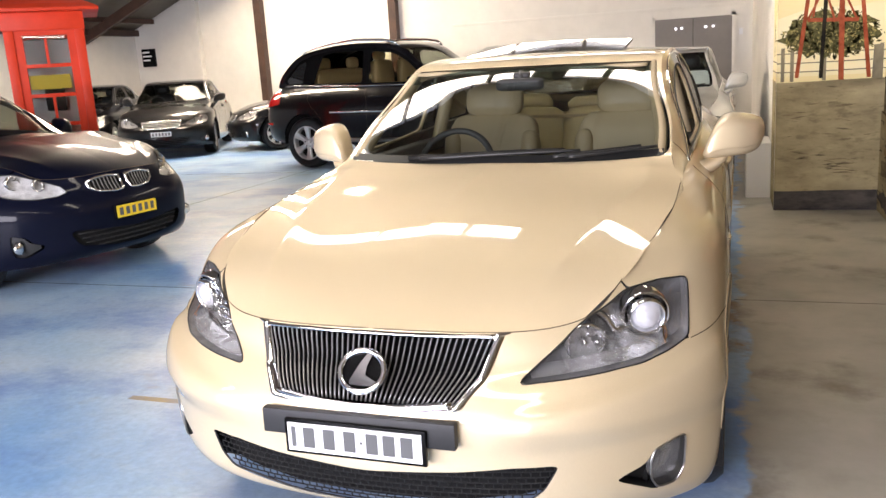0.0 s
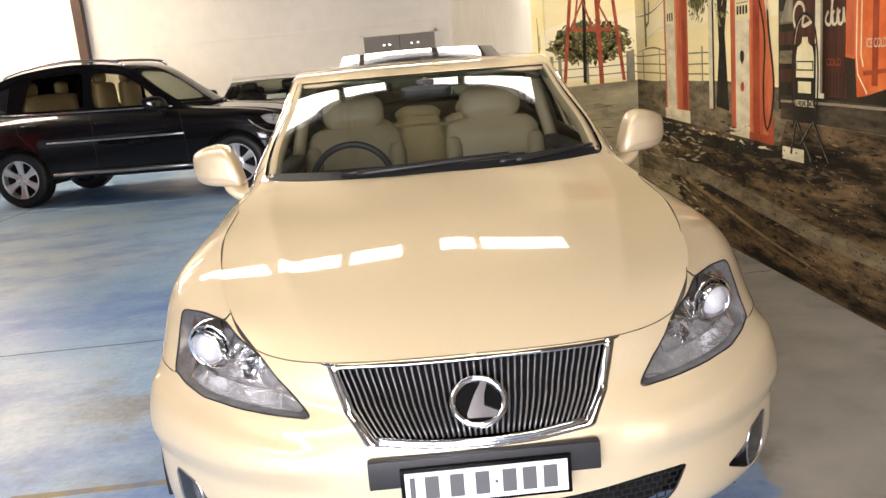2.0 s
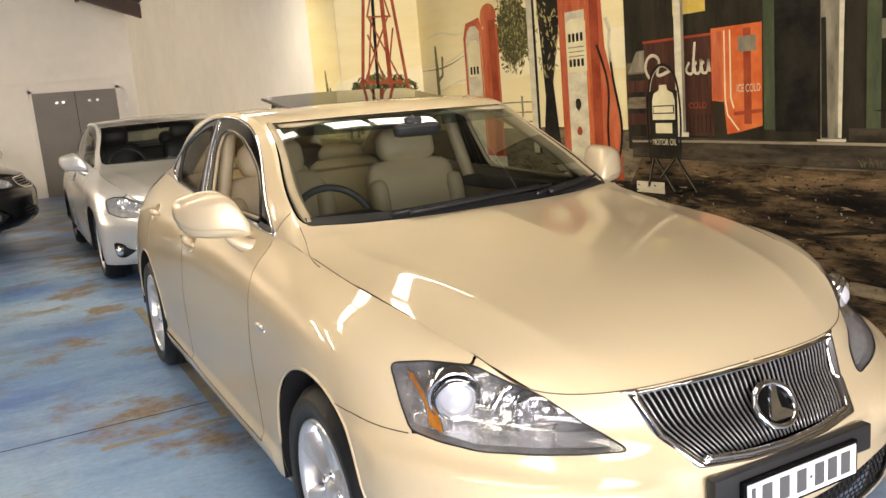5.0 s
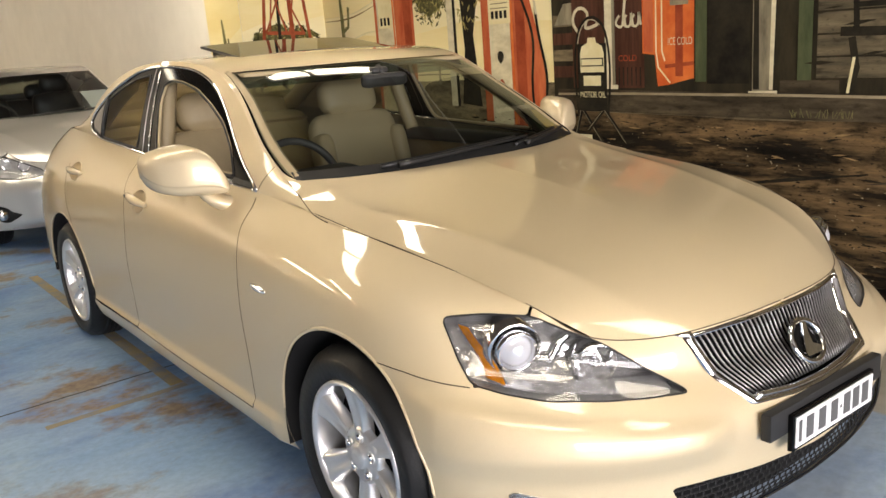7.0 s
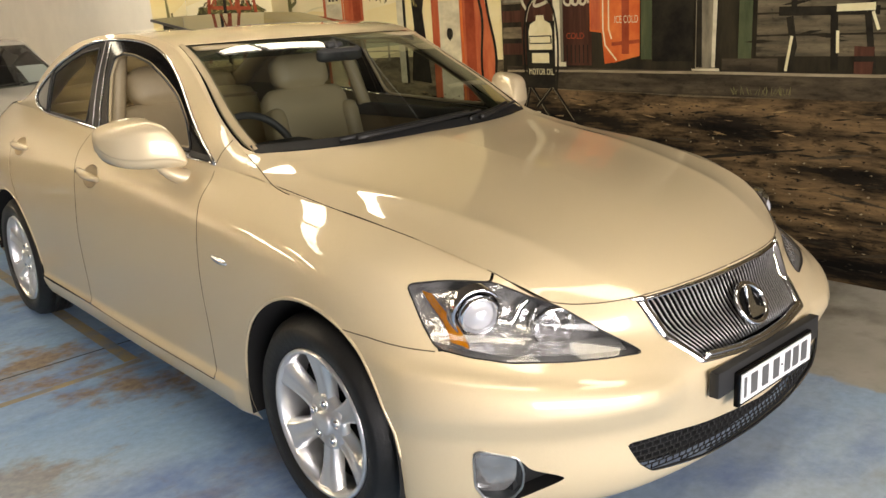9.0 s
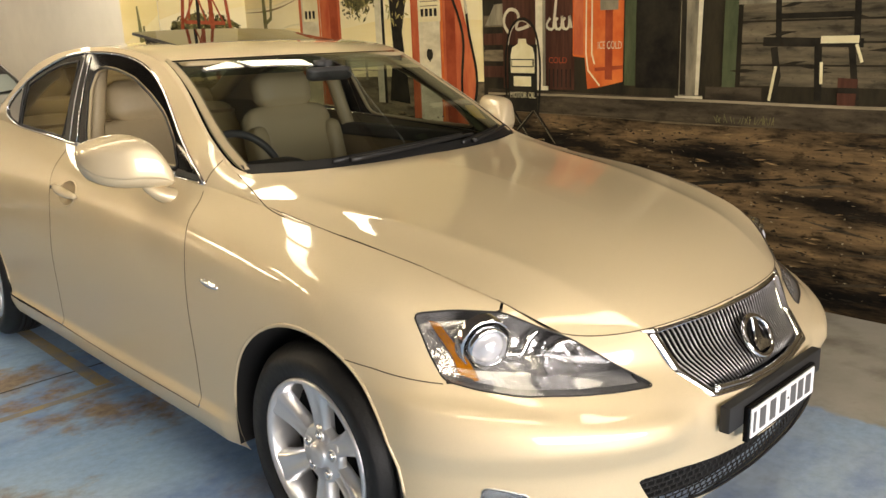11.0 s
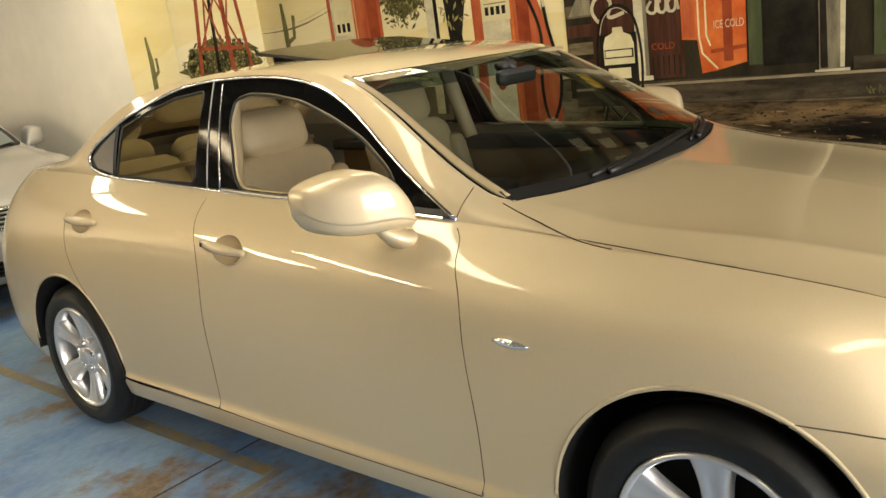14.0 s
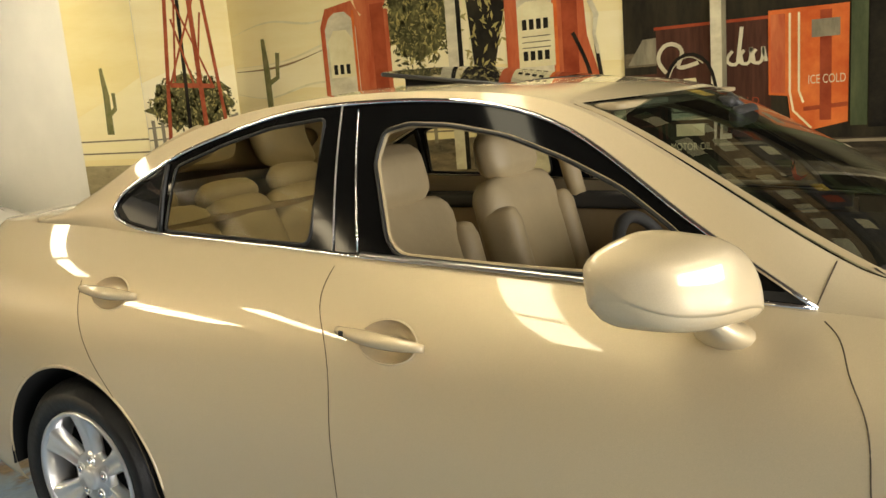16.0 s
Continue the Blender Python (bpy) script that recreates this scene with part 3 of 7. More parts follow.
def sedan(name, paint, label, category="car", fine=1.0, spec=None):
    """A whole car in its own frame: x across, y back from the front axle, z up. Returns its root and its surfaces."""
    spec = spec or {}
    root = new(name)
    tagged(root, label, category)
    fx, fy, fz = spec.get("warp", (lambda x: x, lambda y: y, lambda z: z))
    yz = lambda pts: np.stack([fy(np.asarray(pts, float)[:, 0]), fz(np.asarray(pts, float)[:, 1])], 1)
    xz = lambda pts: np.stack([fx(np.asarray(pts, float)[:, 0]), fz(np.asarray(pts, float)[:, 1])], 1)
    xyz = lambda pts: np.stack([fx(np.asarray(pts, float)[..., 0]), fy(np.asarray(pts, float)[..., 1]), fz(np.asarray(pts, float)[..., 2])], -1)
    levels = xyz(LEVELS)
    rail, centre = (np.array(spec.get(k, d), float) for k, d in (("rail", RAIL), ("centre", CENTRE)))
    hood_mid = [tuple(q) for q in xyz(HOOD_MID)]
    arches = spec.get("arches", ((0, .304, .37), (2.735, .304, .362)))
    windows = curve(WINDOWS + WINDOWS[:1], 90)[:-1] if "windows" not in spec else rounded(spec["windows"], .15)
    base = skirt_fn(levels, spec.get("fold"))
    sk = Sheet(base, 0, 15, 0, 6, int(380 * fine), int(70 * fine))
    side, nose, low = (lambda p: p[..., 1] > fy(-.44)), (lambda p: p[..., 1] < fy(-.02)), (lambda p: p[..., 2] < fz(.80))
    lamp, grille, intake, fog = (xz(spec.get(k, d)) for k, d in (("lamp", HEADLAMP), ("grille", GRILLE), ("intake", INTAKE), ("fog", FOG)))
    lamp = rounded(lamp, .25, 4)
    grille, intake, fog = rounded(grille, .10, 3), rounded(intake, .2, 3), rounded(fog, .25, 3)
    f_lamp, f_grille, f_intake, f_fog = (sk.field("front", o, nose) for o in (lamp, grille, intake, fog))
    f_arch = any_of(*(sk.field("side", ring(*a), lambda p: side(p) & low(p)) for a in arches))
    late = lambda p: p[..., 1] > fy(.4)
    d_front = yz(spec.get("door_front", [(.70, 1.2), (.70, .938), (.672, .915), (.654, .876), (.628, .825), (.612, .70), (.597, .55), (.600, .27),
                        (1.2, .268), (1.745, .279), (1.735, .48), (1.735, .65), (1.752, .85), (1.786, .94), (1.780, .99), (1.790, 1.2)]))
    d_rear = yz(spec.get("door_rear", [(1.790, 1.2), (1.780, .99), (1.786, .94), (1.752, .85), (1.735, .65), (1.735, .48), (1.745, .279), (2.385, .285),
                       (2.412, .40), (2.49, .57), (2.60, .70), (2.66, .80), (2.69, .92), (2.69, 1.2)]))
    f_fd, f_rd = sk.field("side", d_front, late), sk.field("side", d_rear, late)
    gap = yz([(-.433, .622), (-.346, .630), (-.265, .637), (-.150, .640)])
    c = sk.p
    yy, zz = c[..., 1], c[..., 2]
    f_bump = np.where(yy > fy(-.46), np.minimum(np.interp(yy, gap[:, 0], gap[:, 1]) - zz, fy(-.06) - yy), 1.0)
    f_rear = np.minimum(np.interp(yy, fy(np.array([2.9, 3.2, 3.7])), fz(np.array([.60, .68, .70]))) - zz, yy - fy(2.92))
    f_sill = np.minimum(fz(.275) - zz, np.minimum(yy - fy(.34), fy(2.42) - yy))
    cups = [sk.field("side", np.stack([cy + ry * np.cos(t), cz + rz * np.sin(t)], 1), late) for cy, cz, ry, rz in spec.get("cups", CUPS if "warp" not in spec else ()) for t in [np.linspace(0, 2 * np.pi, 40, endpoint=False)]]
    f_cup = any_of(*cups) if cups else np.full(yy.shape, -1.0)
    holes = any_of(f_lamp, f_grille, f_intake, f_fog, f_arch)
    solid = both(-holes, -f_cup)
    add_whole("front_bumper", sk, both(solid, f_bump), paint, root)
    add_whole("rear_bumper", sk, both(solid, f_rear), paint, root)
    add_pair("fender", sk, both(solid, -f_bump, -f_fd, -f_sill, fy(.72) - yy), paint, root)
    add_pair("front_door", sk, both(solid, f_fd, -f_sill), paint, root)
    add_pair("rear_door", sk, both(solid, f_rd, -f_fd, -f_sill), paint, root)
    add_pair("side_sill", sk, both(solid, f_sill), paint, root)
    add_pair("quarter_panel", sk, both(solid, -f_rd, -f_fd, -f_sill, -f_rear, yy - fy(.72)), paint, root)
    if spec.get("seams", True):
        for nm, view, o, r in (("door_gap", "side", d_front[1:8], .0014), ("door_gap", "side", d_front[9:15], .0013), ("door_gap", "side", d_front[7:10], .0018),
                               ("door_gap", "side", d_rear[7:13], .0012), ("door_gap", "side", d_rear[6:8], .0018)):
            both_bars(nm, sk.line(view, curve(o, 60), late), r, M["seam"], root)
        both_bars("bumper_gap", sk.line("side", poly(gap, 8, False), lambda p: (p[..., 1] < fy(-.1)) & (p[..., 2] > fz(.5))), .0016, M["seam"], root)
        top = np.linspace(.02, 6.0, 120)
        both_bars("hood_gap", base(top, np.full(120, 6.0)) + [0, 0, .0003], .0015, M["seam"], root)
    # hood
    rl = lambda u: cubic(np.arange(12), np.eye(12), np.atleast_1d(np.asarray(u, float))) @ rail
    e_pts = [levels[6, k] for k in range(2, 7)] + [rl(u)[0] for u in (.35, .7, 1.0)]
    s_line, m_line = smooth_line(e_pts), smooth_line(hood_mid)
    u_front = lambda u: base(np.asarray(u) * 2.0, np.full(len(np.atleast_1d(u)), 6.0))
    corner = rl(1.0)[0]
    r_pts = np.array([hood_mid[-1], (corner[0] * .5, hood_mid[-1][1] + .010, hood_mid[-1][2] + .002), corner])
    hd = Sheet(coons(u_front, smooth_line(r_pts), m_line, s_line, spec.get("hood_bulge", .012)), 0, 1, 0, 1, int(110 * fine), int(90 * fine))
    one = lambda sh: np.ones((sh.nu, sh.nv))
    add_whole("hood", hd, one(hd), paint, root)
    # sides of the cabin: belt line to roof rail
    s_at = np.linspace(6, 13, 300)
    belt_all = base(s_at, np.full(300, 6.0))
    yb = spec.get("belt_y", (.376, .66, .85, 1.08, 1.3, 1.5, 1.76, 2.1, 2.4, 2.62, 2.88, 3.12))
    belt = np.stack([np.interp(yb, belt_all[:, 1], belt_all[:, k]) for k in range(3)], 1)
    midr = (belt + rail) / 2 + np.array([spec.get("side_bow", .010), 0, .003])
    cab = Sheet(patch_fn(np.stack([belt, midr, rail], 1), np.arange(12), [0, .5, 1]), 0, 11, 0, 1, int(300 * fine), int(60 * fine))
    openings = [rounded(np.array(o, float), .25 if k == 0 else .10, 4) for k, o in enumerate( spec.get("panes", (FRONT_PANE, REAR_PANE, QUARTER_PANE)))]
    f_win, f_open = cab.field("side", windows), [cab.field("side", o) for o in openings]
    add_pair("roof_pillar", cab, -f_win, paint, root)
    add_pair("window_frame", cab, both(f_win, *(-o for o in f_open)), M["gloss_black"], root, "gloss black window surround")
    for o, mt in zip(f_open, spec.get("glass", (None, M["tint"], M["dim_glass"]))):
        if mt is not None:
            add_pair("side_window", cab, o, mt, root)
    if spec.get("chrome", True):
        both_bars("window_trim", cab.line("side", np.r_[windows, windows[:1]]) * [1.004, 1, 1], .0060, M["chrome"], root, "thin chrome window trim", 6)
    # windscreen, roof and rear window: one shell across the rails
    def shell(u, v):
        w = cubic(np.arange(12), np.eye(12), u)
        r, ce = w @ rail, w @ centre
        q = v[:, None]
        return ce + (r - ce) * np.concatenate([q, q**2, q**spec.get("crown", 2.3)], 1)
    ws, we = spec.get("screen", (1.0, 4.0))
    bs, be = spec.get("backlight", (8.0, 10.0))
    g0, g1 = spec.get("glass_edge", (.978, .952))
    edge = lambda u: np.interp(u, [ws, ws + .10, ws + .25, ws + .5, we, bs, be], [g0 - .05, g0 - .015, g0, g0, g1, .90, .93])

    def strip(nm, u0, u1, q0, q1, material, nu2, nq, lab=""):
        fn = lambda u, v: shell(u, (q0(u) if callable(q0) else q0) * (1 - v) + (q1(u) if callable(q1) else q1) * v)
        sh = Sheet(fn, u0, u1, 0, 1, max(nu2, 3), max(nq, 3))
        if not callable(q0) and q0 == 0:
            return add_whole(nm, sh, one(sh), material, root, lab, True)
        for mi in (False, True):
            mesh_ob(nm, *sh.whole(mi, True), material, root, lab)
    f = fine
    rim = lambda u: np.minimum(edge(u) + .012, 1)
    wsc = strip("windscreen", ws, we - .03, 0, edge, spec.get("screen_glass", M["glass"]), int(44 * f), int(40 * f), "clear raked windscreen")
    wsc.visible_shadow = False
    if "fold" in spec:
        fn = lambda u, v: shell(u, edge(u) * v) - [0, 0, .004]
        band = Sheet(fn, we - .55, we - .04, 0, 1, 8, 30)
        add_whole("sun_band", band, one(band), M["sunband"], root, "bluish shade band along the top of the windscreen", True).visible_shadow = False
        e = np.linspace(.72, 1, 24)
        both_bars("hood_gap", s_line(e) + [0, 0, .0004], .0015, M["seam"], root)
        both_bars("pillar_gap", cab.line("side", poly([(.716, .957), (.690, 1.030)], 8, False)) * [1.001, 1, 1], .0014, M["seam"], root)
    strip("screen_border", ws, we - .03, edge, rim, M["gloss_black"], int(44 * f), 3)
    strip("roof_pillar", ws, we - .03, rim, 1, paint, int(44 * f), 5)
    strip("screen_border", we - .03, we + .015, 0, rim, M["gloss_black"], 3, int(40 * f))
    strip("roof_pillar", we - .03, we + .015, rim, 1, paint, 3, 5)
    strip("roof", we + .015, bs, 0, 1, paint, int(64 * f), int(44 * f))
    strip("rear_window", bs, be, 0, edge, spec.get("rear_glass", M["tint"]), int(24 * f), int(30 * f))
    strip("roof_pillar", bs, be, edge, 1, paint, int(24 * f), 5)
    strip("rear_deck", be, 11, 0, 1, paint, 8, int(30 * f))
    # boot lid
    def boot(u, v):
        a, b = shell(np.full(len(u), 11.0), u), base(15 - u * 2.98, np.full(len(u), 6.0))
        p = a + (b - a) * v[:, None]
        p[:, 2] += .012 * np.sin(np.pi * v)
        return p
    sh = Sheet(boot, 0, 1, 0, 1, int(30 * f) + 3, int(16 * f) + 3)
    add_whole("boot_lid", sh, one(sh), paint, root)
    # underbody and wheel wells
    boxed("underbody", -.70, .70, arches[0][0] - .58, arches[1][0] + .68, fz(.20), fz(.30), M["dark"], root)
    for cy, cz, r in arches:
        for s in (1, -1):
            n = 28
            vs, fs = [], []
            for a in np.linspace(-.02 if cy > 1 else -.22, math.pi + .22, n):
                for xx in (.50, spec.get("arch_x", .887)):
                    vs.append((xx * s, cy + (r + .003) * math.cos(a), cz + (r + .003) * math.sin(a)))
            for i in range(n - 1):
                fs.append((2 * i, 2 * i + 1, 2 * i + 3, 2 * i + 2))
            fs.append(tuple(range(0, 2 * n, 2)))
            mesh_ob("wheel_well", vs, fs, M["dark"], root)
    return root, dict(sk=sk, base=base, lamp=f_lamp, grille=f_grille, intake=f_intake, fog=f_fog, cups=cups, shell=shell, cab=cab, hood=hd, windows=windows,
                      openings=openings, outlines=dict(lamp=lamp, grille=grille, intake=intake, fog=fog), nose=nose, fx=fx, fy=fy, fz=fz, centre=centre)


MIRROR = [(.778, .83, .88, .955, .972), (.788, .80, .905, .951, 1.000), (.812, .790, .94, .949, 1.060), (.845, .798, .975, .949, 1.110), (.88, .810, 1.0, .951, 1.122),
          (.92, .83, 1.018, .953, 1.119), (.955, .86, 1.03, .958, 1.111), (.985, .895, 1.038, .970, 1.100), (1.003, .935, 1.036, .992, 1.086), (1.012, .97, 1.02, 1.02, 1.062)]


def door_mirror(car, s, paint, label, shift=(0, 0, 0), scale=1.0):
    """A teardrop housing on a short foot, glass to the rear; s is the side."""
    sec = curve(MIRROR, 22)
    n = 44
    th = np.linspace(0, 2 * np.pi, n, endpoint=False)
    e = 2 / 3.8
    lean = .12
    cy, cz = np.sign(np.cos(th)) * np.abs(np.cos(th)) ** e, np.sign(np.sin(th)) * np.abs(np.sin(th)) ** e
    sh = np.array(shift)
    place = lambda p: (np.asarray(p, float) + sh) * [s, 1, 1]
    def body(lo, hi, k):
        """A closed skin over the part of each section between two heights, shrunk by k."""
        vs, fs = [], []
        for x, y0, y1, z0, z1 in sec:
            for a, b in zip(cy, cz):
                b = min(max(b, lo), hi)
                top = 1 - .20 * ((1 - a) / 2) ** 1.5 if b > 0 else 1
                vs.append((.9 + (x - .9) * k, (y0 + y1) / 2 + a * k * (y1 - y0) / 2 + lean * b * (z1 - z0) / 2, (z0 + z1) / 2 + b * top * (z1 - z0) / 2))
        m = len(sec)
        for i in range(m - 1):
            for j in range(n):
                fs.append((i * n + j, (i + 1) * n + j, (i + 1) * n + (j + 1) % n, i * n + (j + 1) % n))
        fs += [tuple(range(n)), tuple((m - 1) * n + j for j in reversed(range(n)))]
        return place(vs), fs if s < 0 else [f[::-1] for f in fs]

    hous = mesh_ob("door_mirror", *body(-.60, 1, 1.0), paint, car, label)
    mesh_ob("mirror_tub", *body(-1, -.50, .97), paint, hous, "lower half of the mirror shell")
    t = np.linspace(0, 2 * np.pi, 28, endpoint=False)
    gx = .900 + .088 * np.cos(t)
    g = np.stack([gx, np.interp(gx, sec[:, 0], sec[:, 2]) + .002, 1.037 + .062 * np.sin(t) * np.interp(gx, [.81, .86, .99], [.7, 1, .8])], 1)
    mesh_ob("mirror_glass", place(g), [tuple(range(28))], M["mirror"], hous)
    foot = curve([(.73, .865, .900), (.775, .86, .906), (.812, .868, .925), (.828, .885, .962)], 12)
    bar("mirror_foot", place(foot), np.linspace(.060, .052, 12), paint, hous, seg=16, flat=.52)
    return hous

# ---------- the hall ----------
WALL_X, PIER_X, PIER_Y, BACK_Y, LEFT_X, FRONT_Y = 2.04, 1.24, 4.82, 16.1, -14.0, -9.0
EAVE, RIDGE_X, PITCH = 3.15, -6.0, 0.36
WEST_EAVE, WEST_PITCH = 2.62, 0.424
roof_z = lambda x: min(EAVE + PITCH * (2.3 - x), WEST_EAVE + WEST_PITCH * (x + 14.3))
M["wall"] = mat("white_wall_paint", (0.82, 0.79, 0.72), 0.75, vary=0.16, scale=0.5, bump=0.15, bscale=25)
M["ceiling"] = mat("roof_sheet", (0.17, 0.14, 0.11), 0.6, vary=0.3, scale=0.8)
M["steel"] = mat("brown_steel", (0.085, 0.045, 0.030), 0.5, vary=0.4, scale=4)
# emission for the assumed skylights that fill the hall with light
M["skylight"] = mat("fill_skylight_glow", (1.0, 0.86, 0.68), 0.5, emit=34.0)


def floor_material():
    """Worn blue floor paint over grey and ochre concrete, bare along the mural wall."""
    m = mat("painted_concrete", (0.2, 0.3, 0.5), 0.3, spec=0.2)
    nt = m.node_tree
    b = nt.nodes["Principled BSDF"]
    N = lambda k: nt.nodes.new("ShaderNode" + k)
    co = N("TexCoord")
    sep = N("SeparateXYZ")
    nt.links.new(co.outputs["Object"], sep.inputs[0])

    def noise_at(scale, detail=6, stretch=(1, 1, 1), rough=0.6):
        mp, n = N("Mapping"), N("TexNoise")
        mp.inputs["Scale"].default_value = stretch
        n.inputs["Scale"].default_value, n.inputs["Detail"].default_value, n.inputs["Roughness"].default_value = scale, detail, rough
        nt.links.new(co.outputs["Object"], mp.inputs[0])
        nt.links.new(mp.outputs[0], n.inputs["Vector"])
        return n.outputs[0]

    def ramp(src, stops):
        r = N("ValToRGB")
        e = r.color_ramp.elements
        e[0].position, e[0].color = stops[0][0], (*stops[0][1], 1)
        e[1].position, e[1].color = stops[-1][0], (*stops[-1][1], 1)
        for p, c in stops[1:-1]:
            k = e.new(p)
            k.color = (*c, 1)
        nt.links.new(src, r.inputs[0])
        return r.outputs[0]

    def mix(fac, a, c):
        x = N("MixRGB")
        nt.links.new(fac, x.inputs[0])
        nt.links.new(a, x.inputs[1])
        nt.links.new(c, x.inputs[2])
        return x.outputs[0]

    def math_(op, a, c):
        x = N("Math")
        x.operation = op
        for k, s in enumerate((a, c)):
            if isinstance(s, (int, float)):
                x.inputs[k].default_value = s
            else:
                nt.links.new(s, x.inputs[k])
        return x.outputs[0]

    big, mid, fine = noise_at(0.42, 5, (1, 1.3, 1), 0.55), noise_at(2.6, 8), noise_at(30, 6)
    streak = noise_at(0.9, 9, (0.7, 2.0, 1), 0.66)
    blue = ramp(big, [(0.30, (0.10, 0.23, 0.56)), (0.42, (0.20, 0.365, 0.62)), (0.52, (0.32, 0.48, 0.67)), (0.66, (0.47, 0.57, 0.66))])
    grain = ramp(fine, [(0.3, (0.75, 0.75, 0.75)), (0.7, (1, 1, 1))])
    mul = N("MixRGB")
    mul.blend_type = "MULTIPLY"
    mul.inputs[0].default_value = 0.8
    nt.links.new(blue, mul.inputs[1])
    nt.links.new(grain, mul.inputs[2])
    ochre = ramp(mid, [(0.3, (0.16, 0.10, 0.04)), (0.7, (0.34, 0.25, 0.14))])
    worn = ramp(math_("MULTIPLY", streak, math_("ADD", mid, 0.35)), [(0.54, (0, 0, 0)), (0.70, (0.55, 0.55, 0.55))])
    # brushed deep-blue strokes and pale scuffs
    deep = ramp(noise_at(1.1, 9, (0.9, 1.25, 1), 0.66), [(0.48, (0, 0, 0)), (0.64, (0.60, 0.60, 0.60))])
    scuff = ramp(noise_at(3.6, 10, (0.8, 1.7, 1), 0.70), [(0.54, (0, 0, 0)), (0.72, (0.35, 0.35, 0.35))])
    ink, pale = N("RGB"), N("RGB")
    ink.outputs[0].default_value, pale.outputs[0].default_value = (0.055, 0.13, 0.42, 1), (0.46, 0.57, 0.62, 1)
    painted = mix(worn, mix(scuff, mix(deep, mul.outputs[0], ink.outputs[0]), pale.outputs[0]), ochre)
    # rusty wear along the edge of the parking bay
    bay = ramp(math_("MULTIPLY", math_("ADD", sep.outputs[0], 1.95), 1.1), [(0.05, (0, 0, 0)), (0.7, (1, 1, 1))])
    rust = ramp(noise_at(1.5, 9, (1, 1.2, 1), 0.68), [(0.515, (0, 0, 0)), (0.60, (0.85, 0.85, 0.85))])
    tone = ramp(fine, [(0.3, (0.15, 0.085, 0.025)), (0.7, (0.33, 0.22, 0.09))])
    near = ramp(math_("MULTIPLY", math_("ADD", sep.outputs[1], 0.1), 0.5), [(0.1, (0.15, 0.15, 0.15)), (0.7, (1, 1, 1))])
    painted = mix(math_("MULTIPLY", math_("MULTIPLY", bay, near), rust), painted, tone)
    bare = ramp(mid, [(0.25, (0.26, 0.245, 0.20)), (0.5, (0.38, 0.36, 0.30)), (0.75, (0.47, 0.44, 0.375))])
    stain = ramp(noise_at(1.7, 7), [(0.54, (1, 1, 1)), (0.68, (0.50, 0.48, 0.45))])
    bm2 = N("MixRGB")
    bm2.blend_type = "MULTIPLY"
    bm2.inputs[0].default_value = 1
    nt.links.new(bare, bm2.inputs[1])
    nt.links.new(stain, bm2.inputs[2])
    # bare strip east of the painted bay, with a ragged edge
    edge = math_("ADD", sep.outputs[0], math_("MULTIPLY", math_("SUBTRACT", mid, 0.5), 0.35))
    fac = ramp(edge, [(0.0, (0, 0, 0)), (1.0, (1, 1, 1))])
    rr = [n for n in nt.nodes if n.bl_idname == "ShaderNodeValToRGB"][-1]
    rr.color_ramp.elements[0].position, rr.color_ramp.elements[1].position = 0.955, 0.985
    col = mix(fac, painted, bm2.outputs[0])
    nt.links.new(col, b.inputs["Base Color"])
    rough = ramp(mid, [(0.3, (0.30,) * 3), (0.7, (0.40,) * 3)])
    nt.links.new(rough, b.inputs["Roughness"])
    bp = N("Bump")
    bp.inputs["Strength"].default_value, bp.inputs["Distance"].default_value = 0.12, 0.01
    nt.links.new(math_("ADD", fine, mid), bp.inputs["Height"])
    nt.links.new(bp.outputs[0], b.inputs["Normal"])
    return m


M["floor"] = floor_material()
M["joint"] = mat("floor_joint", (0.05, 0.05, 0.05), 0.9)
M["line_yellow"] = mat("worn_yellow_line", (0.38, 0.285, 0.11), 0.6, vary=0.6, scale=9, second=(0.14, 0.19, 0.27))


def setting(name, dims, material, label, category):
    return tagged(boxed(name, *dims, material), label, category, kind="structure")


floor = setting("floor", (LEFT_X, 3, FRONT_Y, BACK_Y, -.2, 0), M["floor"], "worn blue painted concrete hall floor", "floor")
for x0, x1, y0, y1 in ((LEFT_X, .9, 1.93, 1.938), (LEFT_X, 1.2, 7.9, 7.906), (-4.92, -4.912, FRONT_Y, BACK_Y), (.93, 2.0, 2.06, 2.064)):
    boxed("floor_joint", x0, x1, y0, y1, -.004, .0012, M["joint"], floor)
for x0, x1, y0 in ((-1.62, -1.0, .165), (-1.32, -.73, 1.635)):
    boxed("floor_line", x0, x1, y0, y0 + .04, -.004, .0014, M["line_yellow"], floor)
boxed("floor_line", -.79, -.73, 1.69, 4.4, -.004, .0014, M["line_yellow"], floor)


M["street_wall"] = mat("street_wall_paint", (0.16, 0.12, 0.09), 0.8, vary=0.3, scale=2)


def gable(name, y0, y1, label, material=None):
    xs = (LEFT_X - .3, RIDGE_X + .15, 2.3)
    pts = [(xs[0], 0), (xs[2], 0), (xs[2], EAVE), ((xs[0] + xs[2]) / 2, EAVE + PITCH * 8.3), (xs[0], WEST_EAVE)]
    vs = [(x, y, z) for y in (y0, y1) for x, z in pts]
    fs = [(4, 3, 2, 1, 0), (5, 6, 7, 8, 9)] + [(i, (i + 1) % 5, 5 + (i + 1) % 5, 5 + i) for i in range(5)]
    return tagged(mesh_ob(name, vs, fs, material or M["wall"], smooth=False), label, "wall", kind="structure")


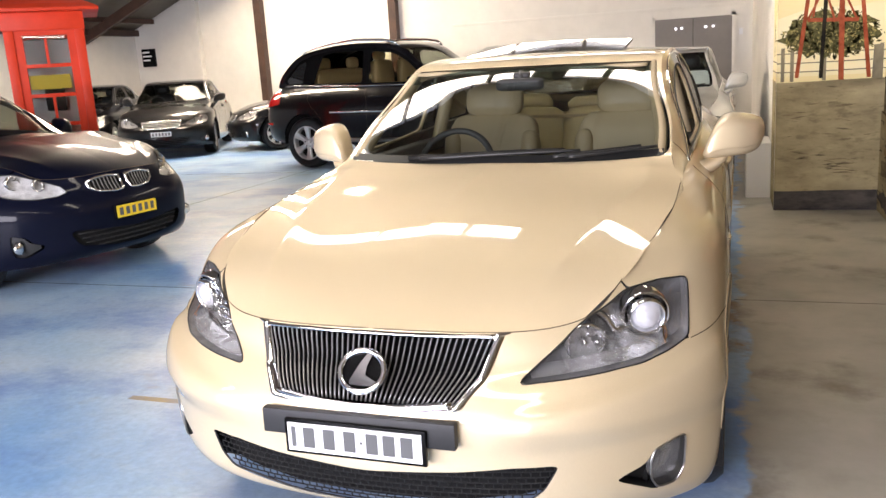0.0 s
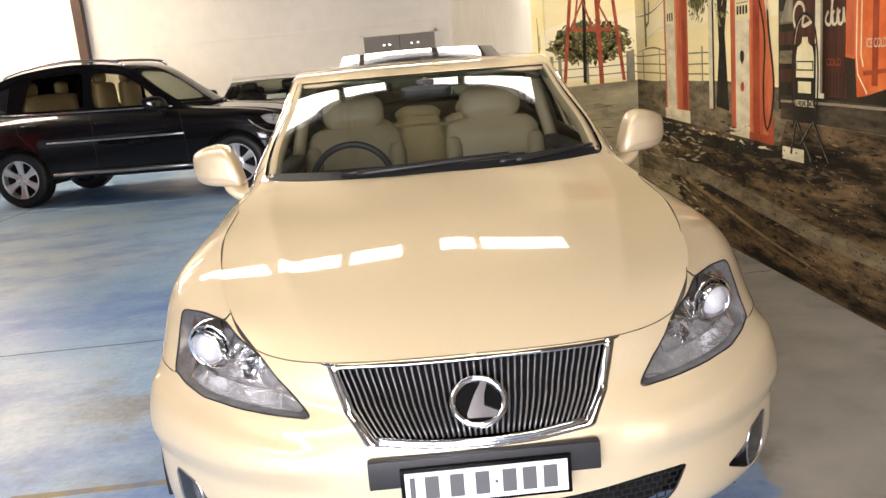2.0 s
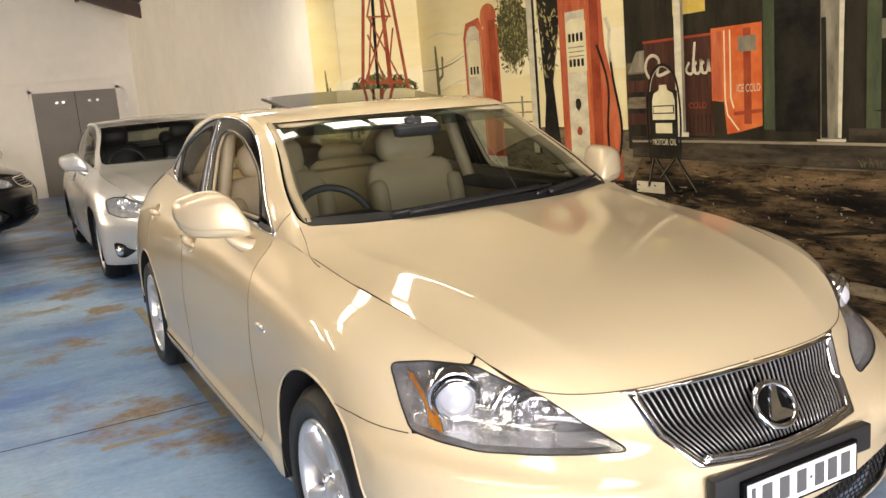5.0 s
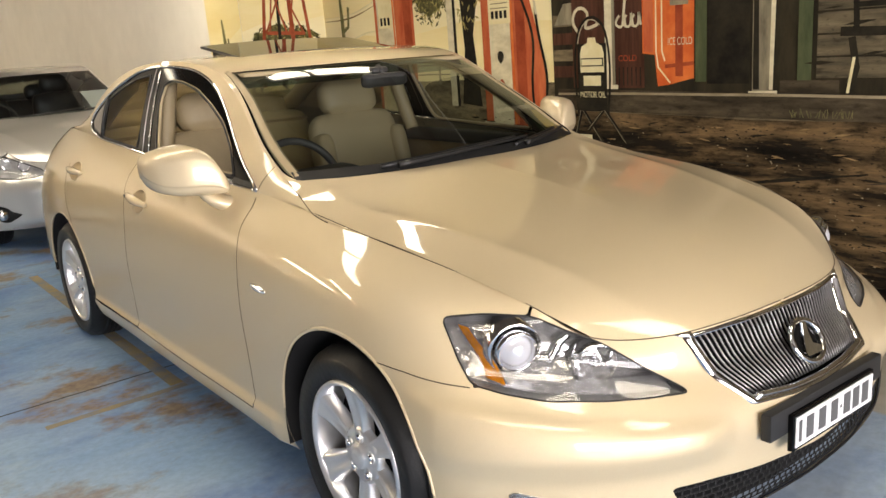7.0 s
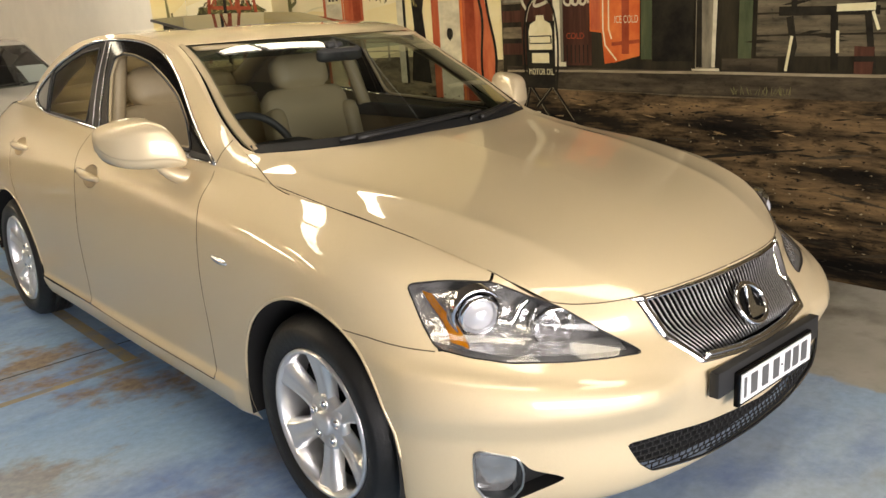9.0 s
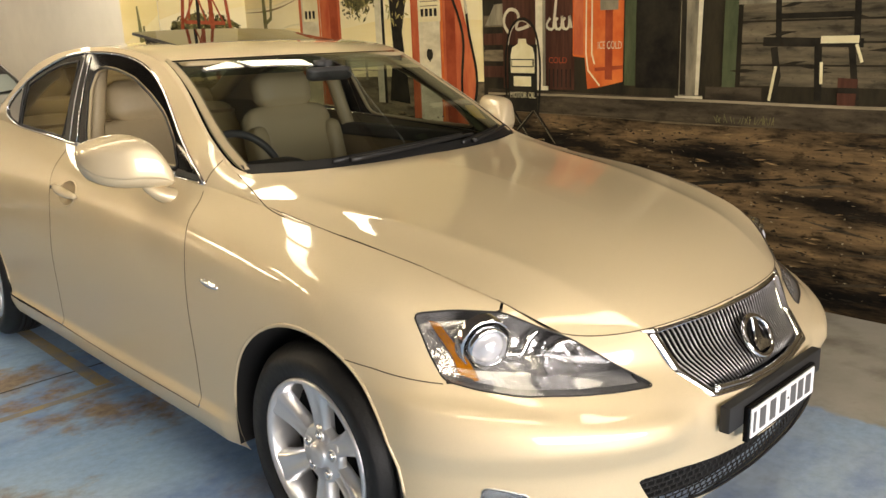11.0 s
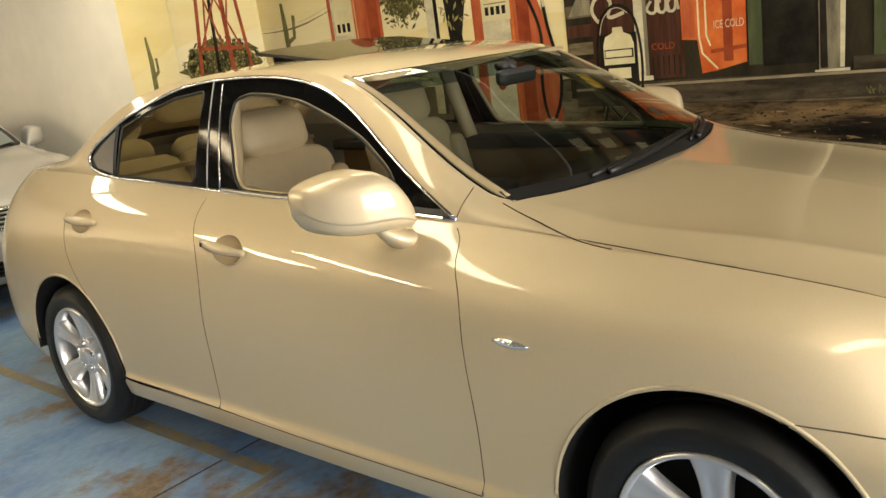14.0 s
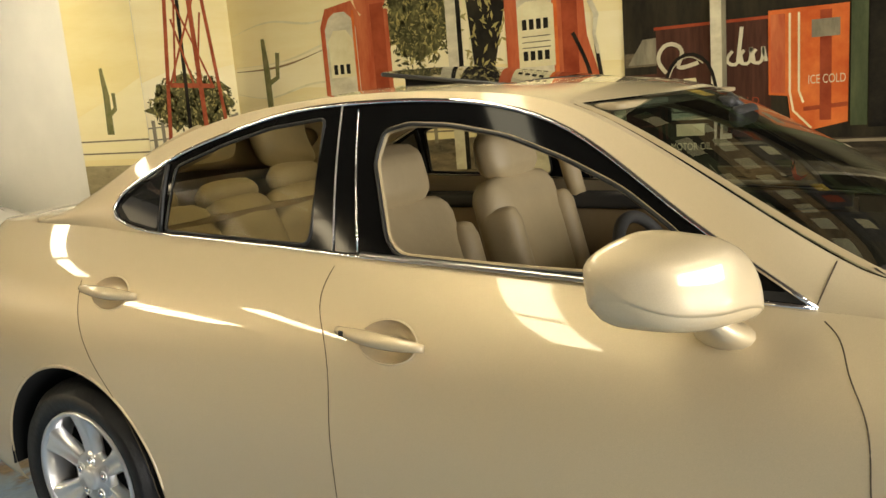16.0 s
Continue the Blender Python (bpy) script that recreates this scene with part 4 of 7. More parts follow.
gable("wall_north", BACK_Y, BACK_Y + .2, "white painted gable wall of the hall")
gable("wall_south", FRONT_Y - .2, FRONT_Y, "brown brick street wall of the hall", M["street_wall"])
setting("wall_west", (LEFT_X - .2, LEFT_X, FRONT_Y, BACK_Y, 0, WEST_EAVE + .12), M["wall"], "white painted side wall of the hall", "wall")
setting("wall_east", (WALL_X, WALL_X + .25, FRONT_Y, PIER_Y, 0, EAVE + .1), M["wall"], "side wall carrying the painted mural", "wall")
setting("wall_return", (PIER_X, WALL_X + .25, PIER_Y, BACK_Y, 0, EAVE + .3), M["wall"], "white return wall beside the rear bay", "wall")
# pitched roof in two slopes
mid_x = (LEFT_X - .3 + 2.3) / 2
top_z = EAVE + PITCH * 8.3
vs = [(x, y, z + t) for t in (0, .08) for y in (FRONT_Y - .2, BACK_Y + .2) for x, z in ((2.3, EAVE), (mid_x, top_z), (LEFT_X - .3, WEST_EAVE))]
fs = [(0, 1, 4, 3), (1, 2, 5, 4), (9, 10, 7, 6), (10, 11, 8, 7), (0, 3, 9, 6), (2, 8, 11, 5), (0, 6, 7, 1), (1, 7, 8, 2), (3, 4, 10, 9), (4, 5, 11, 10)]
tagged(mesh_ob("ceiling", vs, fs, M["ceiling"], smooth=False), "grey sheet roof on steel purlins", "ceiling", kind="structure")


def slope_bar(name, x0, x1, y0, y1, depth, material, parent=None, drop=.01):
    """A beam that follows the roof slope between two x."""
    z0, z1 = roof_z(x0) - drop, roof_z(x1) - drop
    vs = [(x, y, z - d) for d in (0, depth) for y in (y0, y1) for x, z in ((x0, z0), (x1, z1))]
    fs = [(0, 1, 3, 2), (6, 7, 5, 4), (0, 4, 5, 1), (2, 3, 7, 6), (0, 2, 6, 4), (1, 5, 7, 3)]
    return mesh_ob(name, vs, fs, material, parent, smooth=False)


frame_ob = tagged(new("roof_frame"), "brown steel rafters and purlins under the roof", "beam", kind="structure")
for y in (-6.5, -.8, 9.2, 14.2):
    slope_bar("rafter", 2.0, mid_x, y, y + .12, .24, M["steel"], frame_ob, .12)
    slope_bar("rafter", mid_x, LEFT_X, y, y + .12, .24, M["steel"], frame_ob, .12)
for x in np.arange(-13.4, 2.0, 1.25):
    boxed("purlin", x, x + .07, FRONT_Y, BACK_Y, roof_z(x) - .13, roof_z(x) - .01, M["steel"], frame_ob)
boxed("eave_beam", LEFT_X + .002, LEFT_X + .16, FRONT_Y, BACK_Y - .002, WEST_EAVE - .02, WEST_EAVE + .13, M["steel"], frame_ob)
for k, x in enumerate((-10.15, -6.6)):
    tagged(boxed("steel_post", x - .09, x + .09, BACK_Y - .22, BACK_Y - .002, 0, roof_z(x) - .1, M["steel"]), "brown steel post against the far wall", "post", "posts on the far wall", "structure")
tagged(boxed("wall_pilaster", -12.15, -11.93, BACK_Y - .16, BACK_Y - .003, 0, roof_z(-12) - .12, M["wall"]), "white pilaster on the far wall", "pilaster", kind="structure")
# unseen glowing roof sheets on the far slope, added to brighten the hall
for y in (9.7, 13.2):
    row = tagged(new("skylight"), "assumed translucent roof sheet, out of view, glowing to fill the hall with light", "skylight", "roof lights", "structure")
    for x0, x1 in ((-7.0, -8.8), (-9.0, -10.8)):
        slope_bar("fill_skylight_sheet", x1, x0, y - .45, y + .45, .02, M["skylight"], row, .135)
# one long row of hanging light panels across the bay
M["light_panel"] = mat("lit_diffuser", (1.0, 0.93, 0.80), 0.5, emit=15.0)
def hanging_light(x0, x1, y):
    lamp = tagged(new("hanging_light"), "lit white light panel hanging over the bay", "ceiling light", "rows of hanging lights")
    boxed("housing", x0, x1, y - .135, y + .135, 2.52, 2.57, M["white"], lamp, bevel=.006)
    boxed("diffuser", x0 + .012, x1 - .012, y - .12, y + .12, 2.50, 2.519, M["light_panel"], lamp)
    for x in (x0 + .08, x1 - .08):
        bar("hanger", [(x, y, 2.57), (x, y, roof_z(x) - .02)], .004, M["steel"], lamp, seg=5)


for x0, x1 in ((-2.20, -1.44), (-1.40, -.62), (-.58, -.22), (.05, .37), (.41, 1.0)):
    hanging_light(x0, x1, 1.905)
# extra unseen row ahead of the car, added as fill light
for x0, x1 in ((-2.20, -1.44), (-1.40, -.62), (.05, .80)):
    hanging_light(x0, x1, -1.35)
for x0, x1 in ((-1.9, -1.2), (-1.15, -.45), (-.40, .30), (.36, .80)):
    hanging_light(x0, x1, 5.56)
# open roller door behind the camera: daylight from the street
door_light = bpy.data.lights.new("roller_door_daylight", "AREA")
door_light.shape, door_light.size, door_light.size_y, door_light.energy, door_light.color = "RECTANGLE", 8.0, 3.2, 1900, (0.90, 0.905, 1.04)
dl = new("roller_door_daylight", door_light)
dl.matrix_world = look((-2.9, FRONT_Y + .05, 1.7), (-2.9, 0, 1.2))
# far door, wall ledge, low white plinth
door = tagged(boxed("door_1", -.70, .84, BACK_Y - .06, BACK_Y - .003, 0, 2.02, M["door_grey"]), "grey double door in the far wall", "door", kind="structure")
boxed("door_frame", -.76, -.70, BACK_Y - .07, BACK_Y - .003, 0, 2.08, M["wall"], door)
boxed("door_frame", .84, .90, BACK_Y - .07, BACK_Y - .003, 0, 2.08, M["wall"], door)
boxed("door_frame", -.76, .90, BACK_Y - .07, BACK_Y - .003, 2.02, 2.08, M["wall"], door)
boxed("door_gap", .065, .075, BACK_Y - .064, BACK_Y - .05, 0, 2.02, M["dark"], door)
for x in (-.3, -.18, .3, .45):
    boxed("door_fitting", x, x + .05, BACK_Y - .066, BACK_Y - .05, 1.80, 1.84, M["satin"], door)
tagged(boxed("trim", -5.2, 1.1, BACK_Y - .016, BACK_Y - .003, 2.20, 2.27, M["wall"], bevel=.004), "white ledge along the far wall", "trim", kind="structure")
tagged(boxed("wall_switch", .98, 1.05, BACK_Y - .03, BACK_Y - .003, 1.62, 1.74, M["white"], bevel=.004), "white wall switch beside the grey door", "switch")
tagged(boxed("wall_plinth", 1.02, PIER_X - .004, 5.45, 6.1, 0, .50, M["wall"], bevel=.01), "low white boxed plinth against the return wall", "plinth", kind="structure")
tv = tagged(boxed("wall_screen", -13.78, -13.40, BACK_Y - .09, BACK_Y - .004, 1.80, 2.26, M["gloss_black"], bevel=.01), "small black notice board with pale lines on the white wall", "screen")
for k in range(3):
    boxed("pale_line", -13.75, -13.53 + .05 * (k % 2), BACK_Y - .095, BACK_Y - .088, 1.95 + .10 * k, 1.99 + .10 * k, M["white"], tv)


def dress(car, K, paint):
    """All that sits on and in the champagne sedan."""
    sk, nose, shell, cab = K["sk"], K["nose"], K["shell"], K["cab"]

    def on_nose(pts, out=0.0):
        p = np.asarray(pts, float)
        q = sk.line("front", np.stack([np.abs(p[:, 0]), p[:, 1]], 1), nose)
        q[:, 0] *= np.where(p[:, 0] < 0, -1, 1)
        return q - np.array([0, out, 0])

    inward = lambda d, dx=.4: (lambda v: v + np.stack([-np.sign(v[:, 0]) * d * dx, np.full(len(v), d), np.zeros(len(v))], 1))
    # head lamps
    for s in (1, -1):
        mir = s < 0
        v, f = sk.extract(K["lamp"], mir)
        lamp = mesh_ob("headlamp", v, f, M["lens"], car, "clear headlamp with chrome reflectors and amber indicator")
        lamp.visible_shadow = False
        mesh_ob("lamp_housing", inward(.066, .35)(v), f, M["smoke"], lamp)
        rim = K["outlines"]["lamp"] * [s, 1]
        r3 = on_nose(rim)
        bar("gasket", r3, .0024, M["black"], lamp, closed=True, seg=6)
        inner = inward(.066, .35)(r3)
        n = len(r3)
        vs = np.concatenate([r3, inner])
        mesh_ob("lamp_wall", vs, [(i, (i + 1) % n, n + (i + 1) % n, n + i) for i in range(n)], M["lamp_dark"], lamp)
        # silver floor and web between the two bowls
        lip = on_nose(poly([(.745 * s, .622), (.69 * s, .606), (.58 * s, .597), (.43 * s, .585)], 8, False))
        m = len(lip)
        shelf = np.concatenate([inward(.010)(lip), inward(.030)(lip) + [0, 0, .006], inward(.062, .35)(lip) + [0, 0, .016]])
        mesh_ob("lamp_floor", shelf, [(j * m + i, j * m + i + 1, (j + 1) * m + i + 1, (j + 1) * m + i) for j in range(2) for i in range(m - 1)], M["sparkle"], lamp, "bright silver lamp floor")
        web = on_nose(poly([(.735 * s, .700), (.69 * s, .668), (.625 * s, .655), (.60 * s, .690), (.575 * s, .705)], 8, False))
        bar("chrome_web", inward(.046)(web), .011, M["lamp_bowl"], lamp, seg=8)
        # projector: clear ball in a chrome ring, in a wide silver bowl
        turn = pose(.684 * s, -.468, .690, 8, 0, 22 * s) @ Matrix.Scale(1.12, 4)
        for nm, prof, mt in (("projector_ring", [(.0, .0365), (-.010, .038), (-.015, .041), (-.013, .0445), (.004, .046), (.03, .046)], M["chrome"]),
                             ("projector_ball", [(.0, .0365), (-.008, .034), (-.018, .027), (-.025, .016), (-.028, 0)], M["lens_ball"]),
                             ("projector_collar", [(.03, .050), (.004, .052), (-.001, .056), (.004, .060), (.03, .062)], M["lamp_bowl"]),
                             ("projector_cup", [(.004, .0362), (.02, .034), (.034, .022), (.04, 0)], M["lamp_bowl"])):
            pv, pf = lathe(prof, 40, "y")
            o = mesh_ob(nm, pv, pf, mt, lamp)
            o.matrix_basis = turn
        # second bowl, cut into facets
        rnd = random.Random(7)
        rings, seg = ((.050, .008), (.046, .020), (.034, .032), (.016, .042), (-.002, .050)), 13
        fv = [((q + rnd.uniform(-.004, .004)) * math.cos(2 * math.pi * (k + .5 * (j % 2)) / seg), o + rnd.uniform(-.007, .007), (q + rnd.uniform(-.004, .004)) * math.sin(2 * math.pi * (k + .5 * (j % 2)) / seg))
              for j, (o, q) in enumerate(rings) for k in range(seg)]
        ff = [t3 for j in range(4) for k in range(seg) for t3 in ((j * seg + k, j * seg + (k + 1) % seg, (j + 1) * seg + k), (j * seg + (k + 1) % seg, (j + 1) * seg + (k + 1) % seg, (j + 1) * seg + k))]
        o = mesh_ob("main_beam_bowl", fv, ff + [tuple(range(seg))], M["chrome"], lamp, smooth=False)
        o.matrix_basis = pose(.538 * s, -.580, .642, 10, 0, 28 * s)
        pv, pf = lathe([(-.002, .050), (-.007, .052), (-.004, .055), (.03, .055)], 36, "y")
        o = mesh_ob("bowl_rim", pv, pf, M["lamp_bowl"], lamp)
        o.matrix_basis = pose(.538 * s, -.580, .642, 10, 0, 28 * s)
        pv, pf = lathe([(.02, .010), (-.006, .010), (-.012, .005), (-.012, 0)], 16, "y")
        o = mesh_ob("bulb", pv, pf, M["chrome"], lamp)
        o.matrix_basis = pose(.538 * s, -.580, .642, 10, 0, 28 * s)
        # amber strip on the outer cheek, turned to the side of the car, with a dark cheek plate inside it
        fore = lambda p: (p[..., 1] < -.2) & (p[..., 2] > .58)
        b = sk.line("side", poly([(-.372, .740), (-.486, .624)], 12, False), fore)
        b = b - [.010, 0, 0]
        wide = np.interp(np.arange(len(b)), [0, len(b) - 1], [.036, .064])[:, None]
        a = b + wide * [.02, 1, 0]
        m = len(a)
        mesh_ob("indicator", np.concatenate([a, b]) * [s, 1, 1], [(i, i + 1, m + i + 1, m + i) for i in range(m - 1)], M["amber"], lamp, "amber side indicator")
        mesh_ob("cheek_plate", (np.concatenate([a + [-.004, .006, 0], b + [-.003, -.001, 0]])) * [s, 1, 1], [(i, i + 1, m + i + 1, m + i) for i in range(m - 1)], M["lamp_dark"], lamp)
    # grille
    gr = add_whole("grille", sk, K["grille"], M["dark"], car, "chrome-framed grille of upright metal slats", push=lambda v: v + [0, .045, 0])
    for k in range(39):
        t = k / 38 * 2 - 1
        zs = np.linspace(.681, .533, 8)
        xs = t * np.interp(zs, [.53, .59, .68], [.236, .284, .318])
        p = on_nose(np.stack([xs, zs], 1), -.012)
        slat = mesh_ob("slat", *tube(p, .0026, 6), M["slat"], gr)
        m = len(p)
        fin = np.concatenate([p + [-.0012, .002, 0], p + [-.0012, .034, 0], p + [.0012, .034, 0], p + [.0012, .002, 0]])
        mesh_ob("slat_fin", fin, [(j * m + i, j * m + i + 1, (j + 1) % 4 * m + i + 1, (j + 1) % 4 * m + i) for j in range(4) for i in range(m - 1)], M["dark"], slat, smooth=False)
    go = K["outlines"]["grille"]
    grow = lambda kx, kz: np.stack([go[:, 0] * kx, .605 + (go[:, 1] - .605) * kz], 1)
    bands = [on_nose(grow(1.072, 1.10), .0005), on_nose(grow(1.05, 1.075), .008), on_nose(grow(1.01, 1.02), .010), on_nose(grow(.985, .97), -.012)]
    m = len(go)
    mesh_ob("grille_frame", np.concatenate(bands), [(j * m + i, j * m + (i + 1) % m, (j + 1) * m + (i + 1) % m, (j + 1) * m + i) for j in range(3) for i in range(m)], M["chrome"], gr, "broad bevelled chrome surround")
    low = on_nose(poly([(-.245, .541), (-.12, .530), (0, .527), (.12, .530), (.245, .541)], 8, False), .004)
    bar("grille_lower_bar", low, .0085, M["chrome"], gr, seg=8)
    for s in (1, -1):
        w = on_nose(poly([(.330 * s, .684), (.368 * s, .690)], 4, False), .001)
        bar("grille_wing", w, np.linspace(.009, .002, len(w)), M["chrome"], gr, seg=6)
    # round badge
    t = np.linspace(0, 2 * np.pi, 40, endpoint=False)
    slope = lambda z: np.interp(z, [.54, .67], [-.838, -.758]) - .008
    ring3 = np.stack([.061 * np.cos(t), slope(.607 + .046 * np.sin(t)), .607 + .046 * np.sin(t)], 1)
    badge = bar("badge", ring3, .0085, M["chrome"], gr, "chrome oval badge", closed=True, seg=8)
    disc = np.concatenate([ring3 + [0, .004, 0], [[0, slope(.607) + .004, .607]]])
    mesh_ob("badge_ground", disc, [(i, (i + 1) % 40, 40) for i in range(40)], M["gloss_black"], badge)
    mark = np.array([(.026, .650), (.012, .652), (-.010, .622), (-.030, .586), (-.028, .578), (.048, .576), (.044, .587), (.012, .600), (.014, .622)])
    n = len(mark)
    face = np.stack([mark[:, 0], slope(mark[:, 1]) - .006, mark[:, 1]], 1)
    mesh_ob("badge_mark", np.concatenate([face, face + [0, .008, 0]]), [(0, 1, 2, 8), (2, 3, 7, 8), (3, 4, 5, 7), (5, 6, 7)] + [(i, n + i, n + (i + 1) % n, (i + 1) % n) for i in range(n)], M["chrome"], badge, smooth=False)
    # plate on its holder
    holder = boxed("plate_holder", -.268, .268, -.872, -.845, .442, .510, M["grey_plastic"], car, "black plastic bar behind the number plate", .004)
    plate = boxed("number_plate", -.196, .196, -.886, -.872, .398, .492, M["gloss_black"], holder, "white number plate in a black frame", .003)
    boxed("plate_face", -.186, .186, -.889, -.886, .407, .484, M["white"], plate)
    for k, x in enumerate((-.125, -.068, -.010, .052, .098, .146)):
        boxed("plate_bar", x - .016, x + .016, -.8905, -.889, .419, .474, M["plate_ink"], plate)
    boxed("plate_bar", -.175, -.163, -.8905, -.889, .419, .474, M["plate_ink"], plate)
    boxed("plate_bar", .019, .026, -.8905, -.889, .443, .450, M["plate_ink"], plate)
    # lower intake with its mesh
    it = add_whole("air_intake", sk, K["intake"], M["dark"], car, "black mesh air intake", push=lambda v: v + [0, .05, 0])
    parts = []
    outline = K["outlines"]["intake"]
    for k in range(9):
        z = .252 + k * .0158
        xs = np.linspace(-.51, .51, 90)
        ok = inside(np.stack([xs, np.full(90, z)], 1), outline)
        if ok.sum() > 4:
            p = on_nose(np.stack([xs[ok], z + .0028 * np.sin(np.arange(90)[ok] * np.pi / 1.0 + k * np.pi)], 1), -.014)
            parts.append(tube(p, .0022, 4))
        for x in np.arange(-.51 + (k % 2) * .0115, .52, .023):
            if inside(np.array([[x, z]]), outline)[0] and inside(np.array([[x, z + .0158]]), outline)[0]:
                parts.append(tube(on_nose([(x, z), (x, z + .0158)], -.014), .0022, 4))
    mesh_ob("intake_mesh", *joined(*parts), M["black"], it, smooth=False)
    bar("intake_rim", on_nose(outline, -.004), .0035, M["black"], it, closed=True, seg=5)
    # fog lamps
    for s in (1, -1):
        v, f = sk.extract(K["fog"], s < 0)
        fog = mesh_ob("fog_lamp", v + [-.02 * s, .045, 0], f, M["black"], car, "round fog lamp in a dark recess")
        r3 = on_nose(K["outlines"]["fog"] * [s, 1])
        n = len(r3)
        mesh_ob("fog_recess", np.concatenate([r3, r3 + [-.02 * s, .045, 0]]), [(i, (i + 1) % n, n + (i + 1) % n, n + i) for i in range(n)], M["grey_plastic"], fog)
        lens = sk.field("front", rounded(FOG_LENS, .3, 4), nose)
        v, f = sk.extract(lens, s < 0)
        o = mesh_ob("fog_lens", v - [0, .001, 0], f, M["lens"], fog, "clear fog lamp lens")
        o.visible_shadow = False
        mesh_ob("fog_housing", v + [-.016 * s, .038, 0], f, M["smoke"], fog)
        m = pose(.752 * s, -.530, .325, 0, 0, 38 * s)
        pv, pf = lathe([(.0, .050), (.012, .047), (.03, .03), (.035, .014), (.018, .012), (.014, 0)], 16, "y")
        o = mesh_ob("fog_reflector", pv, pf, M["sparkle"], fog, smooth=False)
        o.matrix_basis = m
        rim = on_nose(rounded(FOG_LENS, .3, 4) * [s, 1])
        bar("fog_rim", rim, .003, M["satin"], fog, closed=True, seg=5)
    # rolled lips round the arches
    for cy, cz, r in ((0, .304, .376), (2.735, .304, .368)):
        t = np.linspace(.10, np.pi - .10, 60)
        lip = sk.line("side", np.stack([cy + r * np.cos(t), cz + r * np.sin(t)], 1), lambda p: (p[..., 1] > -.44) & (p[..., 2] < .80))
        both_bars("arch_lip", lip - [.001, 0, 0], .0048, paint, car, "rolled wheel arch lip", seg=8)
    # side markers, handles
    on_side = lambda pts: sk.line("side", np.asarray(pts, float), lambda p: p[..., 1] > .2)
    for s in (1, -1):
        c = on_side(np.stack([np.linspace(.410, .515, 9), np.linspace(.703, .709, 9)], 1)) * [s, 1, 1]
        bar("side_marker", c, .0115 * np.sin(np.linspace(.35, np.pi - .35, 9)), M["sparkle"], car, "small clear side marker", seg=8)
        for (cy, cz, ry, rz), fld, (y0, z0, y1, z1) in zip(CUPS, K["cups"], ((1.468, .846, 1.712, .864), (2.427, .893, 2.682, .899))):
            v, f = sk.extract(fld, s < 0)
            rho = ((v[:, 1] - cy) / ry) ** 2 + ((v[:, 2] - cz) / rz) ** 2
            v[:, 0] -= s * .032 * np.clip(1 - rho, 0, 1) ** .7
            cup = mesh_ob("door_handle", v, f, paint, car, "body-coloured pull handle over a scooped cup")
            t = np.linspace(0, 2 * np.pi, 32, endpoint=False)
            bar("cup_lip", on_side(np.stack([cy + ry * np.cos(t), cz + rz * np.sin(t)], 1)) * [s, 1, 1], .0028, paint, cup, closed=True, seg=6)
            k = np.linspace(0, 1, 15)
            p = on_side(np.stack([y0 + (y1 - y0) * k, z0 + (z1 - z0) * k], 1))
            p[:, 0] += .016 * np.sin(np.pi * np.clip(k * .9 + .1, 0, 1)) ** .6
            bar("handle_grip", p * [s, 1, 1], .019 * np.sin(np.pi * np.clip(k * .8 + .1, 0, 1)) ** .7 + .001, paint, cup, seg=10, flat=.9)
            if s < 0 and cy < 2:
                boxed("lock", -.8755, -.866, y1 - .035, y1 - .023, z1 - .007, z1 + .005, M["black"], cup)
    # door mirrors
    for s in (1, -1):
        hous = door_mirror(car, s, paint, "champagne door mirror on a short foot")
        tri = np.array([(.727, .722, .962), (.732, .90, .972), (.668, .905, 1.055)]) * [s, 1, 1]
        mesh_ob("mirror_sail", np.concatenate([tri + [.006 * s, 0, 0], tri]), [(0, 1, 2), (5, 4, 3)], M["black"], hous, smooth=False)
    # window gaskets: pale seal round the open front window, bright edges on the pillars
    on_cab = lambda pts: cab.line("side", np.asarray(pts, float))
    both_bars("door_seal", on_cab(K["openings"][0]) * [.988, 1, 1], .009, M["leather"], car, "pale door seal", closed=True)
    both_bars("window_seal", on_cab(K["openings"][0]) * [1.002, 1, 1], .005, M["black"], car, closed=True)
    both_bars("window_seal", on_cab(K["openings"][1]) * [1.0, 1, 1], .005, M["black"], car, closed=True)
    both_bars("quarter_bar", on_cab(poly([(2.448, 1.05), (2.448, 1.235)], 6, False)) * [1.004, 1, 1], .008, M["black"], car)
    both_bars("pillar_strip", on_cab(poly([(1.722, 1.018), (1.772, 1.352)], 8, False)) * [1.003, 1, 1], .0028, M["chrome"], car)
    both_bars("pillar_gap", on_cab(poly([(1.797, 1.015), (1.826, 1.362)], 8, False)) * [1.003, 1, 1], .0024, M["satin"], car)
    both_bars("belt_trim", on_cab(poly([(.90, .972), (1.25, .992), (1.71, 1.016)], 10, False)) * [1.008, 1, 1], .0075, M["satin"], car, "satin belt strip")
    # screen foot: black cowl, wipers
    uu, qq = np.meshgrid(np.linspace(.62, 1.22, 8), np.linspace(-.96, .96, 40), indexing="ij")
    sg = np.sign(qq.ravel())
    p = shell(uu.ravel(), np.abs(qq.ravel()))
    p[:, 0] *= sg
    p[:, 2] += .004 - .02 * (1.22 - uu.ravel())
    mesh_ob("cowl", p, [(i * 40 + j, i * 40 + j + 1, i * 40 + j + 41, i * 40 + j + 40) for i in range(7) for j in range(39)], M["black"], car, "black cowl panel under the windscreen")
    glass_at = lambda u, x, up: (lambda r: np.array([x, r[1], r[2] + up]))(shell(np.array([u]), np.array([abs(x) / .66]))[0])
